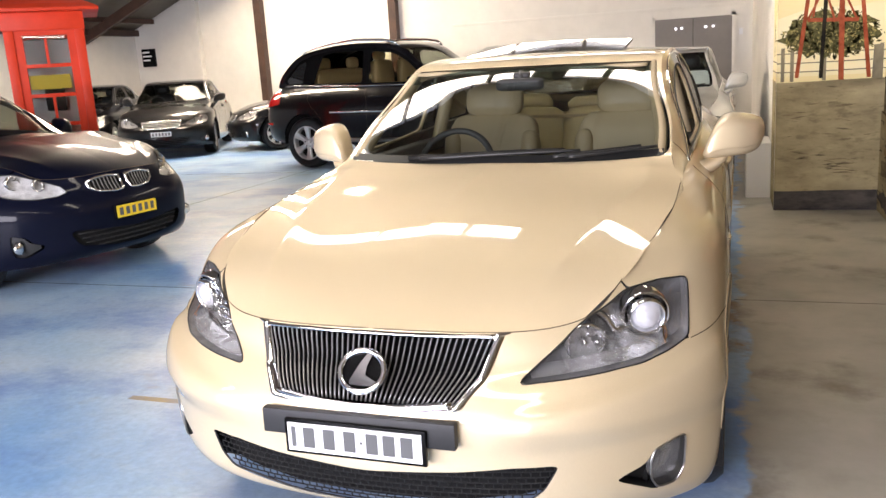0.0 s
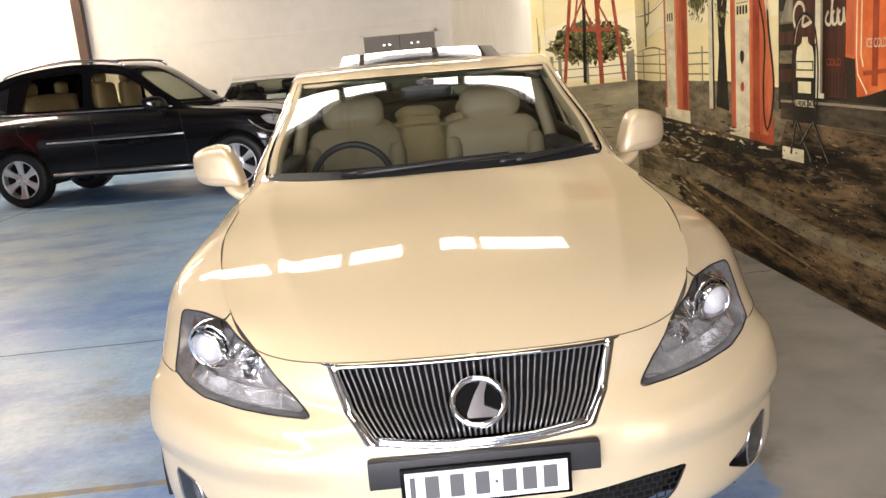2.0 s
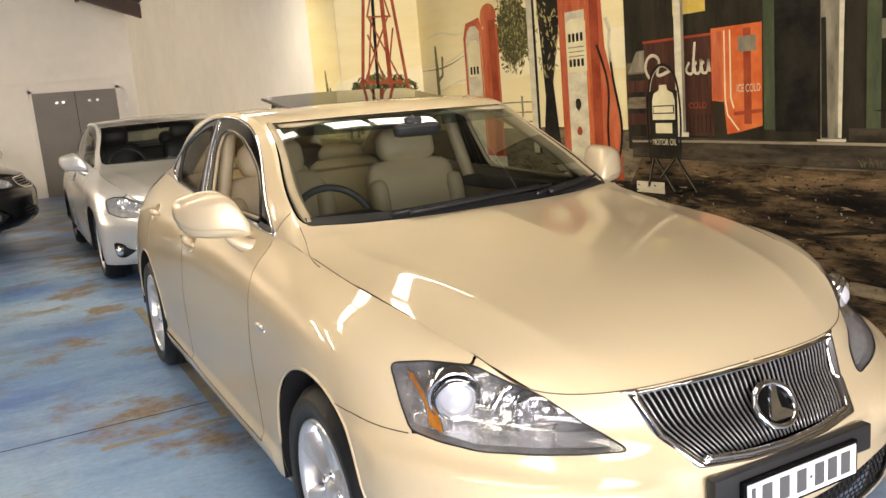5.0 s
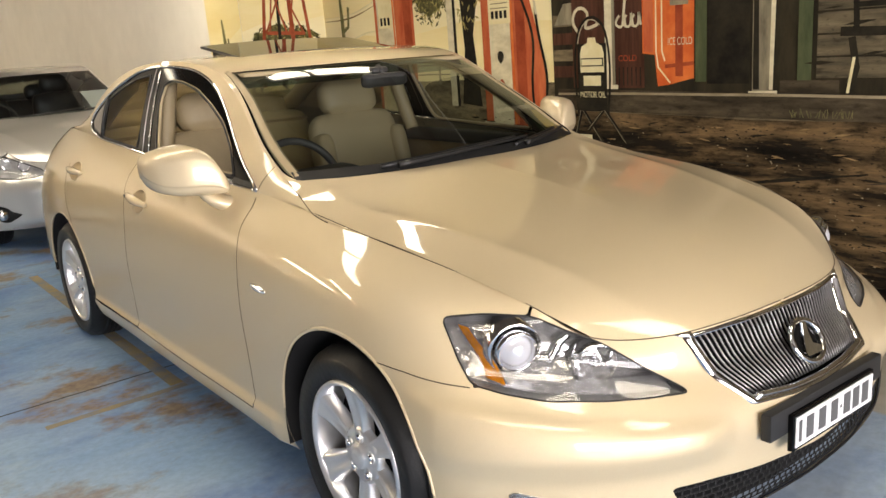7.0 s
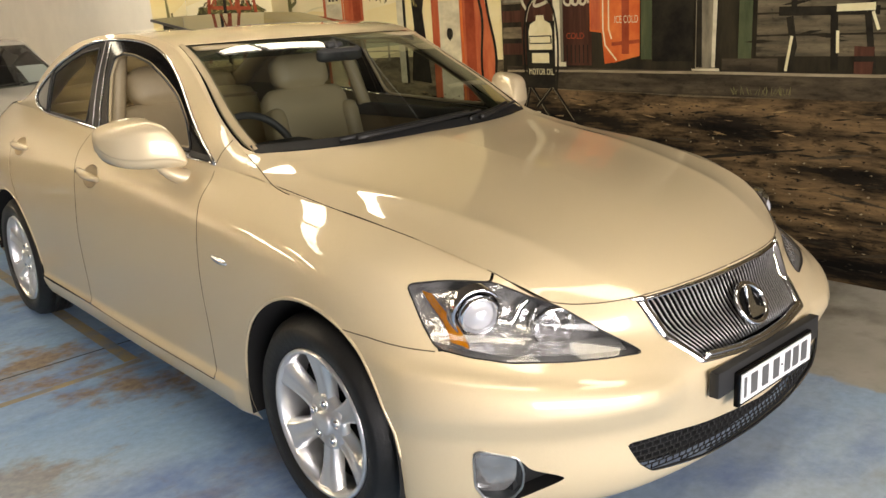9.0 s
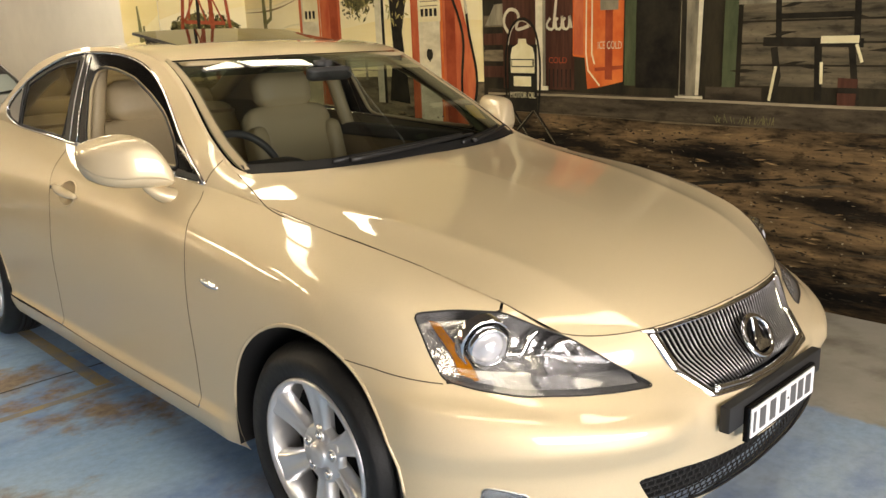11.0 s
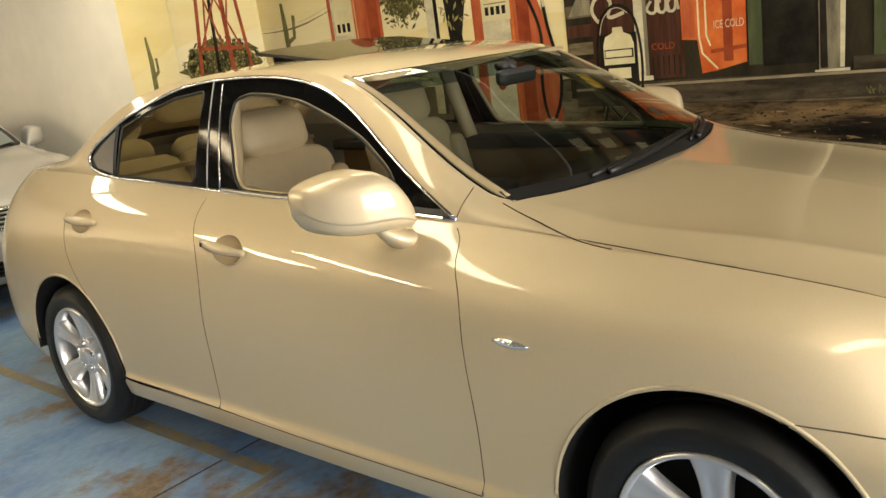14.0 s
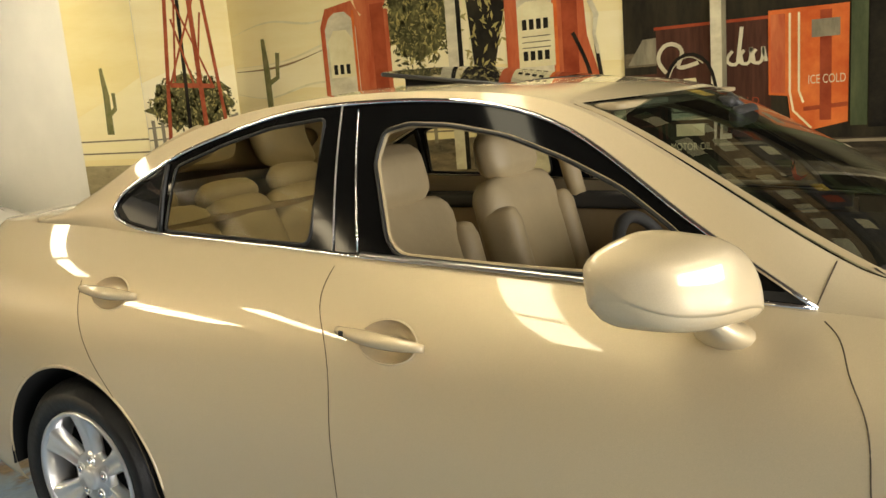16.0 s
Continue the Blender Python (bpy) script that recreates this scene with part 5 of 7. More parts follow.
    for pts in ([(1.02, -.30), (1.12, -.12), (1.20, .10), (1.22, .34)], [(1.03, .30), (1.10, .42), (1.16, .55), (1.20, .62)]):
        q = curve([glass_at(u, x, .016) for u, x in pts], 14)
        arm = bar("wiper", q, np.linspace(.011, .006, 14), M["black"], car, "black wiper resting on the windscreen", seg=6)
        q2 = curve([glass_at(u + .06, x * 1.0 - .06, .010) for u, x in pts], 14)
        bar("wiper_blade", q2, .006, M["black"], arm, seg=4, flat=1.8)
    # tilted roof panel
    def lid(u, v):
        x, y = -.385 + .77 * u, 1.485 + .37 * v
        return np.stack([x, y - .02 * (2 * u - 1) ** 2 * (1 - v), 1.389 + .056 * v + .010 * (1 - (2 * u - 1) ** 2)], 1)
    sh = Sheet(lid, 0, 1, 0, 1, 24, 14)
    v, f = sh.whole()
    panel = mesh_ob("sunroof", np.concatenate([v, v - [0, 0, .009]]), list(map(tuple, f)) + [tuple(len(v) + k for k in q[::-1]) for q in f], M["roof_glass"], car, "smoked glass sunroof tilted open")
    rimu = np.r_[np.linspace(0, 1, 20), np.ones(12), np.linspace(1, 0, 20), np.zeros(12)]
    rimv = np.r_[np.zeros(20), np.linspace(0, 1, 12), np.ones(20), np.linspace(1, 0, 12)]
    bar("sunroof_seal", lid(rimu, rimv) - [0, 0, .006], .0065, M["black"], panel, closed=True, seg=6)
    w = np.array([(x, y, z) for x in (-.36, .36) for y, z in ((1.56, 1.375), (1.80, 1.375), (1.80, 1.424), (1.56, 1.390))])
    mesh_ob("sunroof_well", w, [(0, 1, 2, 3), (7, 6, 5, 4), (1, 5, 6, 2)], M["dark"], panel, smooth=False)
    # cabin
    def soft(nm, dims, mt, parent, lab="", r=.04, puff=.0, m=None, n=8):
        v, f = cushion(*dims, r=r, puff=puff, n=n)
        if m is not None:
            v = np.array([m @ Vector(q) for q in v])
        return mesh_ob(nm, v, f, mt, parent, lab)

    boxed("cabin_floor", -.74, .74, .70, 2.95, .27, .33, M["carpet"], car)
    boxed("bulkhead", -.72, .72, .55, .62, .30, .94, M["dark"], car)
    for s in (1, -1):
        a, b = sorted((.655 * s, .70 * s))
        soft("door_lining", (a, b, .78, 2.62, .36, .955), M["leather_dark"], car, "tan door lining", .02)
        a, b = sorted((.625 * s, .715 * s))
        soft("door_top", (a, b, .80, 2.66, .91, .972), M["dash"], car, "", .02)
        a, b = sorted((.60 * s, .67 * s))
        soft("armrest", (a, b, 1.10, 1.62, .62, .69), M["leather"], car, "cream armrest", .025)
        pill = shell(np.linspace(1.15, 4.1, 20), np.full(20, .955)) * [s, 1, 1] - [.01 * s, 0, .022]
        bar("pillar_lining", pill, .026, M["leather"], car, seg=8)
        post = np.stack([np.linspace(.665, .565, 10), np.linspace(1.745, 1.80, 10), np.linspace(.95, 1.36, 10)], 1) * [s, 1, 1]
        bar("pillar_lining", post, .035, M["leather"], car, seg=8)
        rear = shell(np.linspace(8.0, 10.2, 12), np.full(12, .93)) * [s, 1, 1] - [.02 * s, 0, .03]
        bar("pillar_lining", rear, .05, M["leather"], car, seg=8)
    dash = soft("dashboard", (-.68, .68, .60, 1.02, .66, .925), M["dash"], car, "dark dashboard", .07, .01)
    soft("dash_lower", (-.67, .67, .74, 1.05, .50, .70), M["leather_dark"], dash, "tan lower dashboard", .05)
    soft("binnacle", (-.52, -.20, .86, 1.02, .88, .965), M["dash"], dash, "", .04)
    soft("centre_stack", (-.13, .13, .92, 1.06, .45, .90), M["dash"], dash, "", .03)
    soft("console", (-.11, .11, 1.0, 2.0, .33, .58), M["leather_dark"], car, "tan centre console", .03)
    # steering wheel
    m = pose(-.355, 1.115, .885, 66, 0, 0)
    t = np.linspace(0, 2 * np.pi, 48, endpoint=False)
    wheel_rim = np.stack([.180 * np.cos(t), .180 * np.sin(t), 0 * t], 1)
    v, f = tube(wheel_rim, .0155, 10, True)
    sw = mesh_ob("steering_wheel", np.array([m @ Vector(q) for q in v]), f, M["dash"], car, "dark leather steering wheel")
    soft("wheel_boss", (-.075, .075, -.06, .06, -.035, .01), M["dash"], sw, "", .03, m=m)
    for dims in ((-.18, -.06, -.018, .022, -.018, .0), (.06, .18, -.018, .022, -.018, .0), (-.02, .02, -.18, -.05, -.018, .0)):
        soft("wheel_spoke", dims, M["dash"], sw, "", .008, m=m, n=4)
    # seats
    def seat(x):
        st = soft("front_seat", (x - .25, x + .25, 1.28, 1.80, .46, .60), M["leather"], car, "cream leather front seat with headrest", .06, .015)
        back = pose(x, 1.75, .55, -14, 0, 0)
        soft("backrest", (-.24, .24, -.07, .06, 0, .53), M["leather"], st, "", .055, .02, back, 10)
        for s in (1, -1):
            a, b = sorted((.17 * s, .265 * s))
            soft("bolster", (a, b, -.115, .03, .04, .44), M["leather"], st, "", .045, .0, back)
            soft("seat_bolster", (x + a, x + b, 1.27, 1.74, .48, .635), M["leather"], st, "", .045)
        soft("headrest", (-.15, .15, -.07, .045, .535, .70), M["leather"], st, "", .045, .012, back, 8)
        for s in (1, -1):
            p = [back @ Vector((.06 * s, -.01, .50)), back @ Vector((.06 * s, -.01, .60))]
            bar("headrest_post", p, .007, M["chrome"], st)
    seat(-.365)
    seat(.365)
    bench = soft("rear_bench", (-.66, .66, 2.20, 2.66, .42, .58), M["leather"], car, "cream leather rear bench with headrests", .06, .01)
    rb = pose(0, 2.66, .50, -24, 0, 0)
    for x0, x1 in ((-.64, -.16), (-.155, .155), (.16, .64)):
        soft("backrest", (x0, x1, -.08, .07, 0, .58), M["leather"], bench, "", .06, .02, rb)
    for x in (-.40, .40, 0):
        hh = .12 if x else .09
        soft("headrest", (x - .14, x + .14, -.05, .06, .57, .57 + hh), M["leather"], bench, "", .05, .01, rb)
    boxed("parcel_shelf", -.62, .62, 2.78, 3.1, .985, 1.005, M["leather_dark"], car)
    uu, qq = np.meshgrid(np.linspace(4.05, 8.0, 20), np.linspace(-.96, .96, 24), indexing="ij")
    p = shell(uu.ravel(), np.abs(qq.ravel())) * np.stack([np.sign(qq.ravel()), np.ones(qq.size), np.ones(qq.size)], 1) - [0, 0, .032]
    mesh_ob("headliner", p, [(i * 24 + j, i * 24 + j + 1, i * 24 + j + 25, i * 24 + j + 24) for i in range(19) for j in range(23)], M["leather"], car, "cream headliner")
    mir = soft("rear_view_mirror", (-.108, .108, .985, 1.012, 1.236, 1.290), M["dash"], car, "dark interior mirror", .02)
    bar("mirror_stalk", [(0, 1.0, 1.285), (0, 1.035, 1.318)], .012, M["dash"], mir)
    soft("sensor_box", (-.04, .04, 1.01, 1.06, 1.285, 1.315), M["dash"], mir, "", .015)
    for x in (-.36, .36):
        soft("sun_visor", (x - .17, x + .17, 1.13, 1.27, 1.312, 1.330), M["leather"], car, "", .008)

# ---------- the mural ----------
from mathutils.geometry import tessellate_polygon


def paint_mat(name, a, b, scale=3.0, stretch=(1, 1, 1), rough=0.75, lo=0.35, hi=0.68, spots=0.0):
    """Brushed wall paint between two colours, under a yellowed varnish."""
    a, b = ((c[0], c[1] * .96, c[2] * .76) for c in (a, b))
    m = mat(name, a, rough, spec=0.15)
    nt = m.node_tree
    co, mp = nt.nodes.new("ShaderNodeTexCoord"), nt.nodes.new("ShaderNodeMapping")
    mp.inputs["Scale"].default_value = stretch
    n, r = nt.nodes.new("ShaderNodeTexNoise"), nt.nodes.new("ShaderNodeValToRGB")
    n.inputs["Scale"].default_value, n.inputs["Detail"].default_value, n.inputs["Roughness"].default_value = scale, 9, 0.65
    r.color_ramp.elements[0].position, r.color_ramp.elements[1].position = lo, hi
    r.color_ramp.elements[0].color, r.color_ramp.elements[1].color = (*a, 1), (*b, 1)
    nt.links.new(co.outputs["Object"], mp.inputs[0])
    nt.links.new(mp.outputs[0], n.inputs["Vector"])
    nt.links.new(n.outputs[0], r.inputs[0])
    out = r.outputs[0]
    for sc, st, at in ((9.0, (1, 1, 2.6), .56), (38.0, (1, 1, 1.8), .60), (1.5, (1, .6, 3.5), .52)) if spots else ():
        mp2, n2, r2, mx = (nt.nodes.new("ShaderNode" + k) for k in ("Mapping", "TexNoise", "ValToRGB", "MixRGB"))
        mp2.inputs["Scale"].default_value = st
        n2.inputs["Scale"].default_value, n2.inputs["Detail"].default_value = sc, 5
        r2.color_ramp.elements[0].position, r2.color_ramp.elements[1].position = at, at + .14
        r2.color_ramp.elements[0].color, r2.color_ramp.elements[1].color = (1, 1, 1, 1), (1 - spots,) * 3 + (1,)
        mx.blend_type = "MULTIPLY"
        mx.inputs[0].default_value = 1
        nt.links.new(co.outputs["Object"], mp2.inputs[0])
        nt.links.new(mp2.outputs[0], n2.inputs["Vector"])
        nt.links.new(n2.outputs[0], r2.inputs[0])
        nt.links.new(out, mx.inputs[1])
        nt.links.new(r2.outputs[0], mx.inputs[2])
        out = mx.outputs[0]
    nt.links.new(out, nt.nodes["Principled BSDF"].inputs["Base Color"])
    return m


P = {}
P["sky"] = paint_mat("mural_cream", (0.80, 0.69, 0.42), (0.87, 0.79, 0.57), 1.6, (.4, .4, 2.2))
P["hill"] = paint_mat("mural_pale_hill", (0.82, 0.74, 0.53), (0.88, 0.82, 0.66), 2.0, (.5, .5, 2))
P["dirt"] = paint_mat("mural_dark_dirt", (0.016, 0.012, 0.009), (0.30, 0.20, 0.115), 2.6, (1, .7, 5.0), lo=0.40, hi=0.76, spots=0.85)
P["grey_dirt"] = paint_mat("mural_grey_dirt", (0.25, 0.215, 0.155), (0.46, 0.40, 0.29), 2.2, (1.2, 1.2, 3), lo=.3, hi=.7, spots=0.3)
P["far_dirt"] = paint_mat("mural_far_dirt", (0.10, 0.085, 0.065), (0.28, 0.225, 0.16), 4.0, (1, 1, 4), spots=0.5)
P["kerb"] = paint_mat("mural_kerb", (0.034, 0.027, 0.021), (0.10, 0.08, 0.06), 5, (1, .8, 4), spots=0.5)
P["kerb_edge"] = paint_mat("mural_kerb_edge", (0.20, 0.17, 0.13), (0.36, 0.31, 0.25), 8, (1, .6, 4))
P["house"] = paint_mat("mural_dark_house", (0.012, 0.010, 0.008), (0.042, 0.035, 0.024), 3, (1, 2, .6))
P["board"] = paint_mat("mural_grey_board", (0.05, 0.043, 0.033), (0.19, 0.16, 0.12), 4, (1, .5, 5), spots=0.5)
P["black"] = paint_mat("mural_black", (0.008, 0.007, 0.006), (0.03, 0.026, 0.02), 6)
P["white"] = paint_mat("mural_white", (0.50, 0.46, 0.38), (0.74, 0.70, 0.60), 6, (1, 1, 2))
P["grey"] = paint_mat("mural_grey", (0.13, 0.115, 0.095), (0.33, 0.30, 0.245), 5, (1, 2, .6))
P["red"] = paint_mat("mural_red", (0.40, 0.075, 0.035), (0.60, 0.18, 0.09), 6, (1, 2, .5))
P["dark_red"] = paint_mat("mural_dark_red", (0.24, 0.04, 0.02), (0.40, 0.085, 0.04), 5)
P["maroon"] = paint_mat("mural_maroon", (0.045, 0.018, 0.013), (0.10, 0.04, 0.03), 4, (1, 6, .6))
P["orange"] = paint_mat("mural_orange", (0.54, 0.10, 0.030), (0.72, 0.20, 0.065), 6)
P["rust"] = paint_mat("mural_rust", (0.22, 0.045, 0.022), (0.42, 0.11, 0.06), 12)
P["green"] = paint_mat("mural_green", (0.045, 0.06, 0.035), (0.10, 0.12, 0.07), 5, (1, 2, .6))
P["leaf"] = paint_mat("mural_leaf", (0.035, 0.040, 0.018), (0.24, 0.22, 0.10), 26)
P["cactus"] = paint_mat("mural_cactus", (0.12, 0.13, 0.06), (0.26, 0.24, 0.13), 12)
P["cream"] = paint_mat("mural_cream_light", (0.66, 0.60, 0.42), (0.78, 0.74, 0.58), 7)
P["yellow"] = paint_mat("mural_yellow", (0.62, 0.44, 0.10), (0.75, 0.60, 0.22), 6)
P["ochre"] = paint_mat("mural_ochre", (0.16, 0.105, 0.06), (0.34, 0.24, 0.14), 5, (1, .8, 3))
P["leaf_light"] = paint_mat("mural_leaf_light", (0.30, 0.25, 0.10), (0.48, 0.42, 0.20), 12)
P["leaf_dark"] = paint_mat("mural_leaf_dark", (0.05, 0.05, 0.025), (0.13, 0.12, 0.055), 12)
P["blue_black"] = paint_mat("mural_blue_black", (0.030, 0.030, 0.040), (0.11, 0.10, 0.11), 4, (1, 1, 3))

mural = tagged(new("mural"), "painted desert filling station mural on the wall", "mural", kind="structure")


class Wall:
    """Paints flat shapes on a wall; a point (a, z) of the wall becomes a point of the hall."""

    def __init__(self, place):
        self.place, self.layer = place, 0

    def shape(self, name, pts, material, parent=None):
        self.layer += 1
        d = .002 + self.layer * .0001
        flat = [Vector((a, z, 0)) for a, z in pts]
        tris = []
        for i, j, k in tessellate_polygon([flat]):
            turn = (flat[j] - flat[i]).cross(flat[k] - flat[i]).z
            tris.append((i, j, k) if turn > 0 else (i, k, j))
        return mesh_ob(name, [self.place(a, z, d) for a, z in pts], tris, material, parent or mural, smooth=False)

    def rect(self, name, a0, a1, z0, z1, material, parent=None):
        return self.shape(name, [(a0, z0), (a1, z0), (a1, z1), (a0, z1)], material, parent)

    def stroke(self, name, pts, w, material, parent=None):
        self.layer += 1
        d = .002 + self.layer * .0001
        p = np.asarray(pts, float)
        t = np.gradient(p, axis=0)
        t /= np.linalg.norm(t, axis=1, keepdims=True) + 1e-9
        n = np.stack([-t[:, 1], t[:, 0]], 1) * np.broadcast_to(np.asarray(w, float), (len(p),))[:, None] / 2
        vs = [self.place(*q, d) for q in p + n] + [self.place(*q, d) for q in p - n]
        k = len(p)
        return mesh_ob(name, vs, [(i, i + 1, k + i + 1, k + i) for i in range(k - 1)], material, parent or mural, smooth=False)

    def blot(self, name, a, z, ra, rz, material, n=26, rough=.25, seed=1, parent=None):
        rnd = random.Random(seed)
        pts = [(a + ra * math.cos(t) * (1 + rnd.uniform(-rough, rough)), z + rz * math.sin(t) * (1 + rnd.uniform(-rough, rough))) for t in np.linspace(0, 2 * np.pi, n, endpoint=False)]
        return self.shape(name, pts, material, parent)

    def dabs(self, name, a0, a1, z0, z1, count, size, material, seed=1, parent=None, slim=.5, inside_ellipse=True, level=False):
        """Many small leaf-like touches of the brush, one mesh."""
        self.layer += 1
        d = .002 + self.layer * .0001
        rnd = random.Random(seed)
        vs, fs = [], []
        while len(fs) < count:
            u, v = rnd.uniform(-1, 1), rnd.uniform(-1, 1)
            if inside_ellipse and u * u + v * v > rnd.uniform(.55, 1):
                continue
            a, z = (a0 + a1) / 2 + u * (a1 - a0) / 2, (z0 + z1) / 2 + v * (z1 - z0) / 2
            t, s = rnd.uniform(-.2, .2) if level else rnd.uniform(0, math.pi), size * rnd.uniform(.5, 1.3)
            c, q = math.cos(t) * s, math.sin(t) * s
            k = len(vs)
            vs += [self.place(a + c, z + q, d), self.place(a - q * slim, z + c * slim, d), self.place(a - c, z - q, d), self.place(a + q * slim, z - c * slim, d)]
            fs.append((k, k + 1, k + 2, k + 3))
        return mesh_ob(name, vs, fs, material, parent or mural, smooth=False)


east = Wall(lambda y, z, d: (WALL_X - d, y, z))
ret = Wall(lambda x, z, d: (x, PIER_Y - d, z))
jamb = Wall(lambda y, z, d: (PIER_X - d, y, z))


def words(wall_ob, text, y, z, size, material, squeeze=1.0):
    cu = bpy.data.curves.new("lettering", "FONT")
    cu.body, cu.size, cu.align_x, cu.align_y = text, size, "CENTER", "CENTER"
    cu.materials.append(material)
    ob = new("lettering", cu)
    east.layer += 1
    ob.matrix_world = Matrix(((0, 0, -1, WALL_X - .002 - east.layer * .0001), (-squeeze, 0, 0, y), (0, 1, 0, z), (0, 0, 0, 1)))
    ob.parent = wall_ob
    return ob


def wave(a0, a1, z, amp, n, seed):
    rnd = random.Random(seed)
    ph = rnd.uniform(0, 6)
    return [(a, z + amp * math.sin(a * 2.1 + ph) + amp * .4 * math.sin(a * 6.3 + ph * 2) + rnd.uniform(-.1, .1) * amp) for a in np.linspace(a0, a1, n)]


# side wall, back to front
TOP = EAVE + .05
east.rect("painted_sky", FRONT_Y, PIER_Y, .5, TOP, P["sky"])
east.shape("painted_hill", [(PIER_Y, .9)] + [(PIER_Y, 1.62), (4.3, 1.64), (3.9, 1.74), (3.3, 1.80), (2.7, 1.74), (1.9, 1.70), (1.9, .9)], P["hill"])
east.shape("painted_hill", [(PIER_Y, 1.0), (PIER_Y, 1.44), (4.5, 1.40), (4.2, 1.46), (3.6, 1.42), (2.9, 1.5), (1.9, 1.45), (1.9, 1.0)], P["sky"])
east.shape("painted_ground", [(FRONT_Y, 0), (FRONT_Y, .95), (1.9, .95)] + wave(2.0, PIER_Y, 1.075, .012, 16, 3) + [(PIER_Y, 0)], P["far_dirt"])
for z in (1.13, 1.20, 1.27):
    east.stroke("painted_fence", wave(3.0, PIER_Y, z, .006, 12, int(z * 100)), .010, P["grey"])
for y in (3.2, 3.6, 4.15, 4.6):
    east.rect("painted_fence_post", y, y + .025, 1.06, 1.32, P["grey"])
for pts, mt in (([(4.8, 1.63), (4.3, 1.65), (3.9, 1.745), (3.3, 1.805)], "cream"), ([(4.8, 1.45), (4.5, 1.41), (4.2, 1.47), (3.6, 1.43)], "cream"), ([(4.8, 1.60), (4.35, 1.615), (4.0, 1.69)], "ochre"),
                ([(4.8, 1.84), (4.4, 1.90), (4.1, 1.86), (3.7, 1.98)], "cream"), ([(4.75, 1.30), (4.3, 1.33), (3.9, 1.28)], "ochre")):
    q = curve(pts, 24)
    east.stroke("dune_edge", q, .004 + .010 * np.sin(np.linspace(0, np.pi, 24)) ** 2, P[mt])
# cactus
cac = east.stroke("painted_cactus", [(4.52, 1.34), (4.52, 1.60), (4.53, 1.80)], [.05, .055, .03], P["cactus"])
east.stroke("cactus_arm", [(4.52, 1.50), (4.43, 1.54), (4.41, 1.70)], .035, P["cactus"], cac)
# bush, trunk, pole
bush = east.blot("painted_bush", 3.28, 1.80, .22, .24, P["leaf"], 40, .09, 4)
east.dabs("leaves", 3.0, 3.56, 1.48, 2.12, 230, .022, P["leaf_light"], 5, bush, .35)
east.dabs("leaves", 2.98, 3.58, 1.46, 2.14, 420, .024, P["leaf_dark"], 6, bush, .35)
east.shape("painted_trunk", [(2.96, .92), (2.74, .90), (2.80, 1.4), (2.70, 1.8), (2.66, 2.3), (2.98, 2.3), (2.93, 1.7), (2.90, 1.3)], P["black"])
east.dabs("painted_branches", 2.66, 3.05, 1.35, 2.2, 90, .026, P["leaf_light"], 8, None, .3)
east.rect("painted_pole", 3.015, 3.085, .90, 2.6, P["white"])
east.rect("painted_pole", 2.985, 3.015, .90, 2.6, P["black"])
# two petrol pumps
p1 = east.shape("painted_pump", [(3.49, .79), (4.02, .79), (4.02, 1.82), (3.97, 1.93), (3.76, 1.96), (3.70, 1.86), (3.62, 1.90), (3.49, 1.88)], P["red"])
east.blot("pump_head", 3.62, 1.95, .12, .10, P["red"], 20, .03, 3, p1)
east.shape("pump_face", [(3.74, .86), (3.985, .86), (3.985, 1.80), (3.95, 1.87), (3.90, 1.90), (3.82, 1.90), (3.77, 1.86), (3.74, 1.80)], P["white"], p1)
east.shape("pump_dial", [(3.77, 1.50), (3.965, 1.50), (3.965, 1.73), (3.92, 1.79), (3.82, 1.79), (3.77, 1.73)], P["cream"], p1)
for k in range(3):
    east.rect("pump_mark", 3.81 + k * .05, 3.84 + k * .05, 1.52, 1.58, P["black"], p1)
east.rect("pump_edge", 3.745, 3.765, .84, 1.90, P["orange"], p1)
east.rect("pump_shade", 3.52, 3.62, .84, 1.92, P["dark_red"], p1)
east.rect("pump_foot", 3.47, 4.04, .755, .86, P["white"], p1)
p2 = east.shape("painted_pump", [(2.09, .74), (2.70, .72), (2.70, 2.05), (2.25, 2.05), (2.22, 1.6), (2.10, 1.2)], P["red"])
east.rect("pump_face", 2.415, 2.625, .78, 1.86, P["white"], p2)
east.shape("pump_dial", [(2.40, 1.46), (2.625, 1.46), (2.625, 1.78), (2.57, 1.81), (2.46, 1.81), (2.40, 1.78)], P["cream"], p2)
for k in range(4):
    east.rect("pump_mark", 2.44 + k * .043, 2.468 + k * .043, 1.66, 1.715, P["black"], p2)
    east.rect("pump_mark", 2.44 + k * .043, 2.468 + k * .043, 1.495, 1.545, P["black"], p2)
for k in range(3):
    east.rect("pump_line", 2.43, 2.60, 1.56 + k * .03, 1.566 + k * .03, P["grey"], p2)
east.blot("pump_mark", 2.52, 1.24, .03, .04, P["black"], 12, .2, 5, p2)
east.blot("pump_mark", 2.52, 1.06, .028, .03, P["dark_red"], 12, .2, 6, p2)
east.rect("pump_edge", 2.385, 2.405, .76, 1.95, P["orange"], p2)
east.rect("pump_shade", 2.27, 2.36, .78, 1.95, P["dark_red"], p2)
east.stroke("pump_hose", curve([(2.30, 1.62), (2.20, 1.35), (2.22, 1.0), (2.17, .82), (2.10, .95), (2.14, 1.35), (2.17, 1.55)], 26), .022, P["black"], p2)
east.stroke("pump_nozzle", [(2.20, 1.78), (2.165, 1.70), (2.18, 1.60), (2.16, 1.50)], [.03, .03, .018, .02], P["white"], p2)
east.rect("pump_foot", 2.42, 2.72, .71, .80, P["white"], p2)
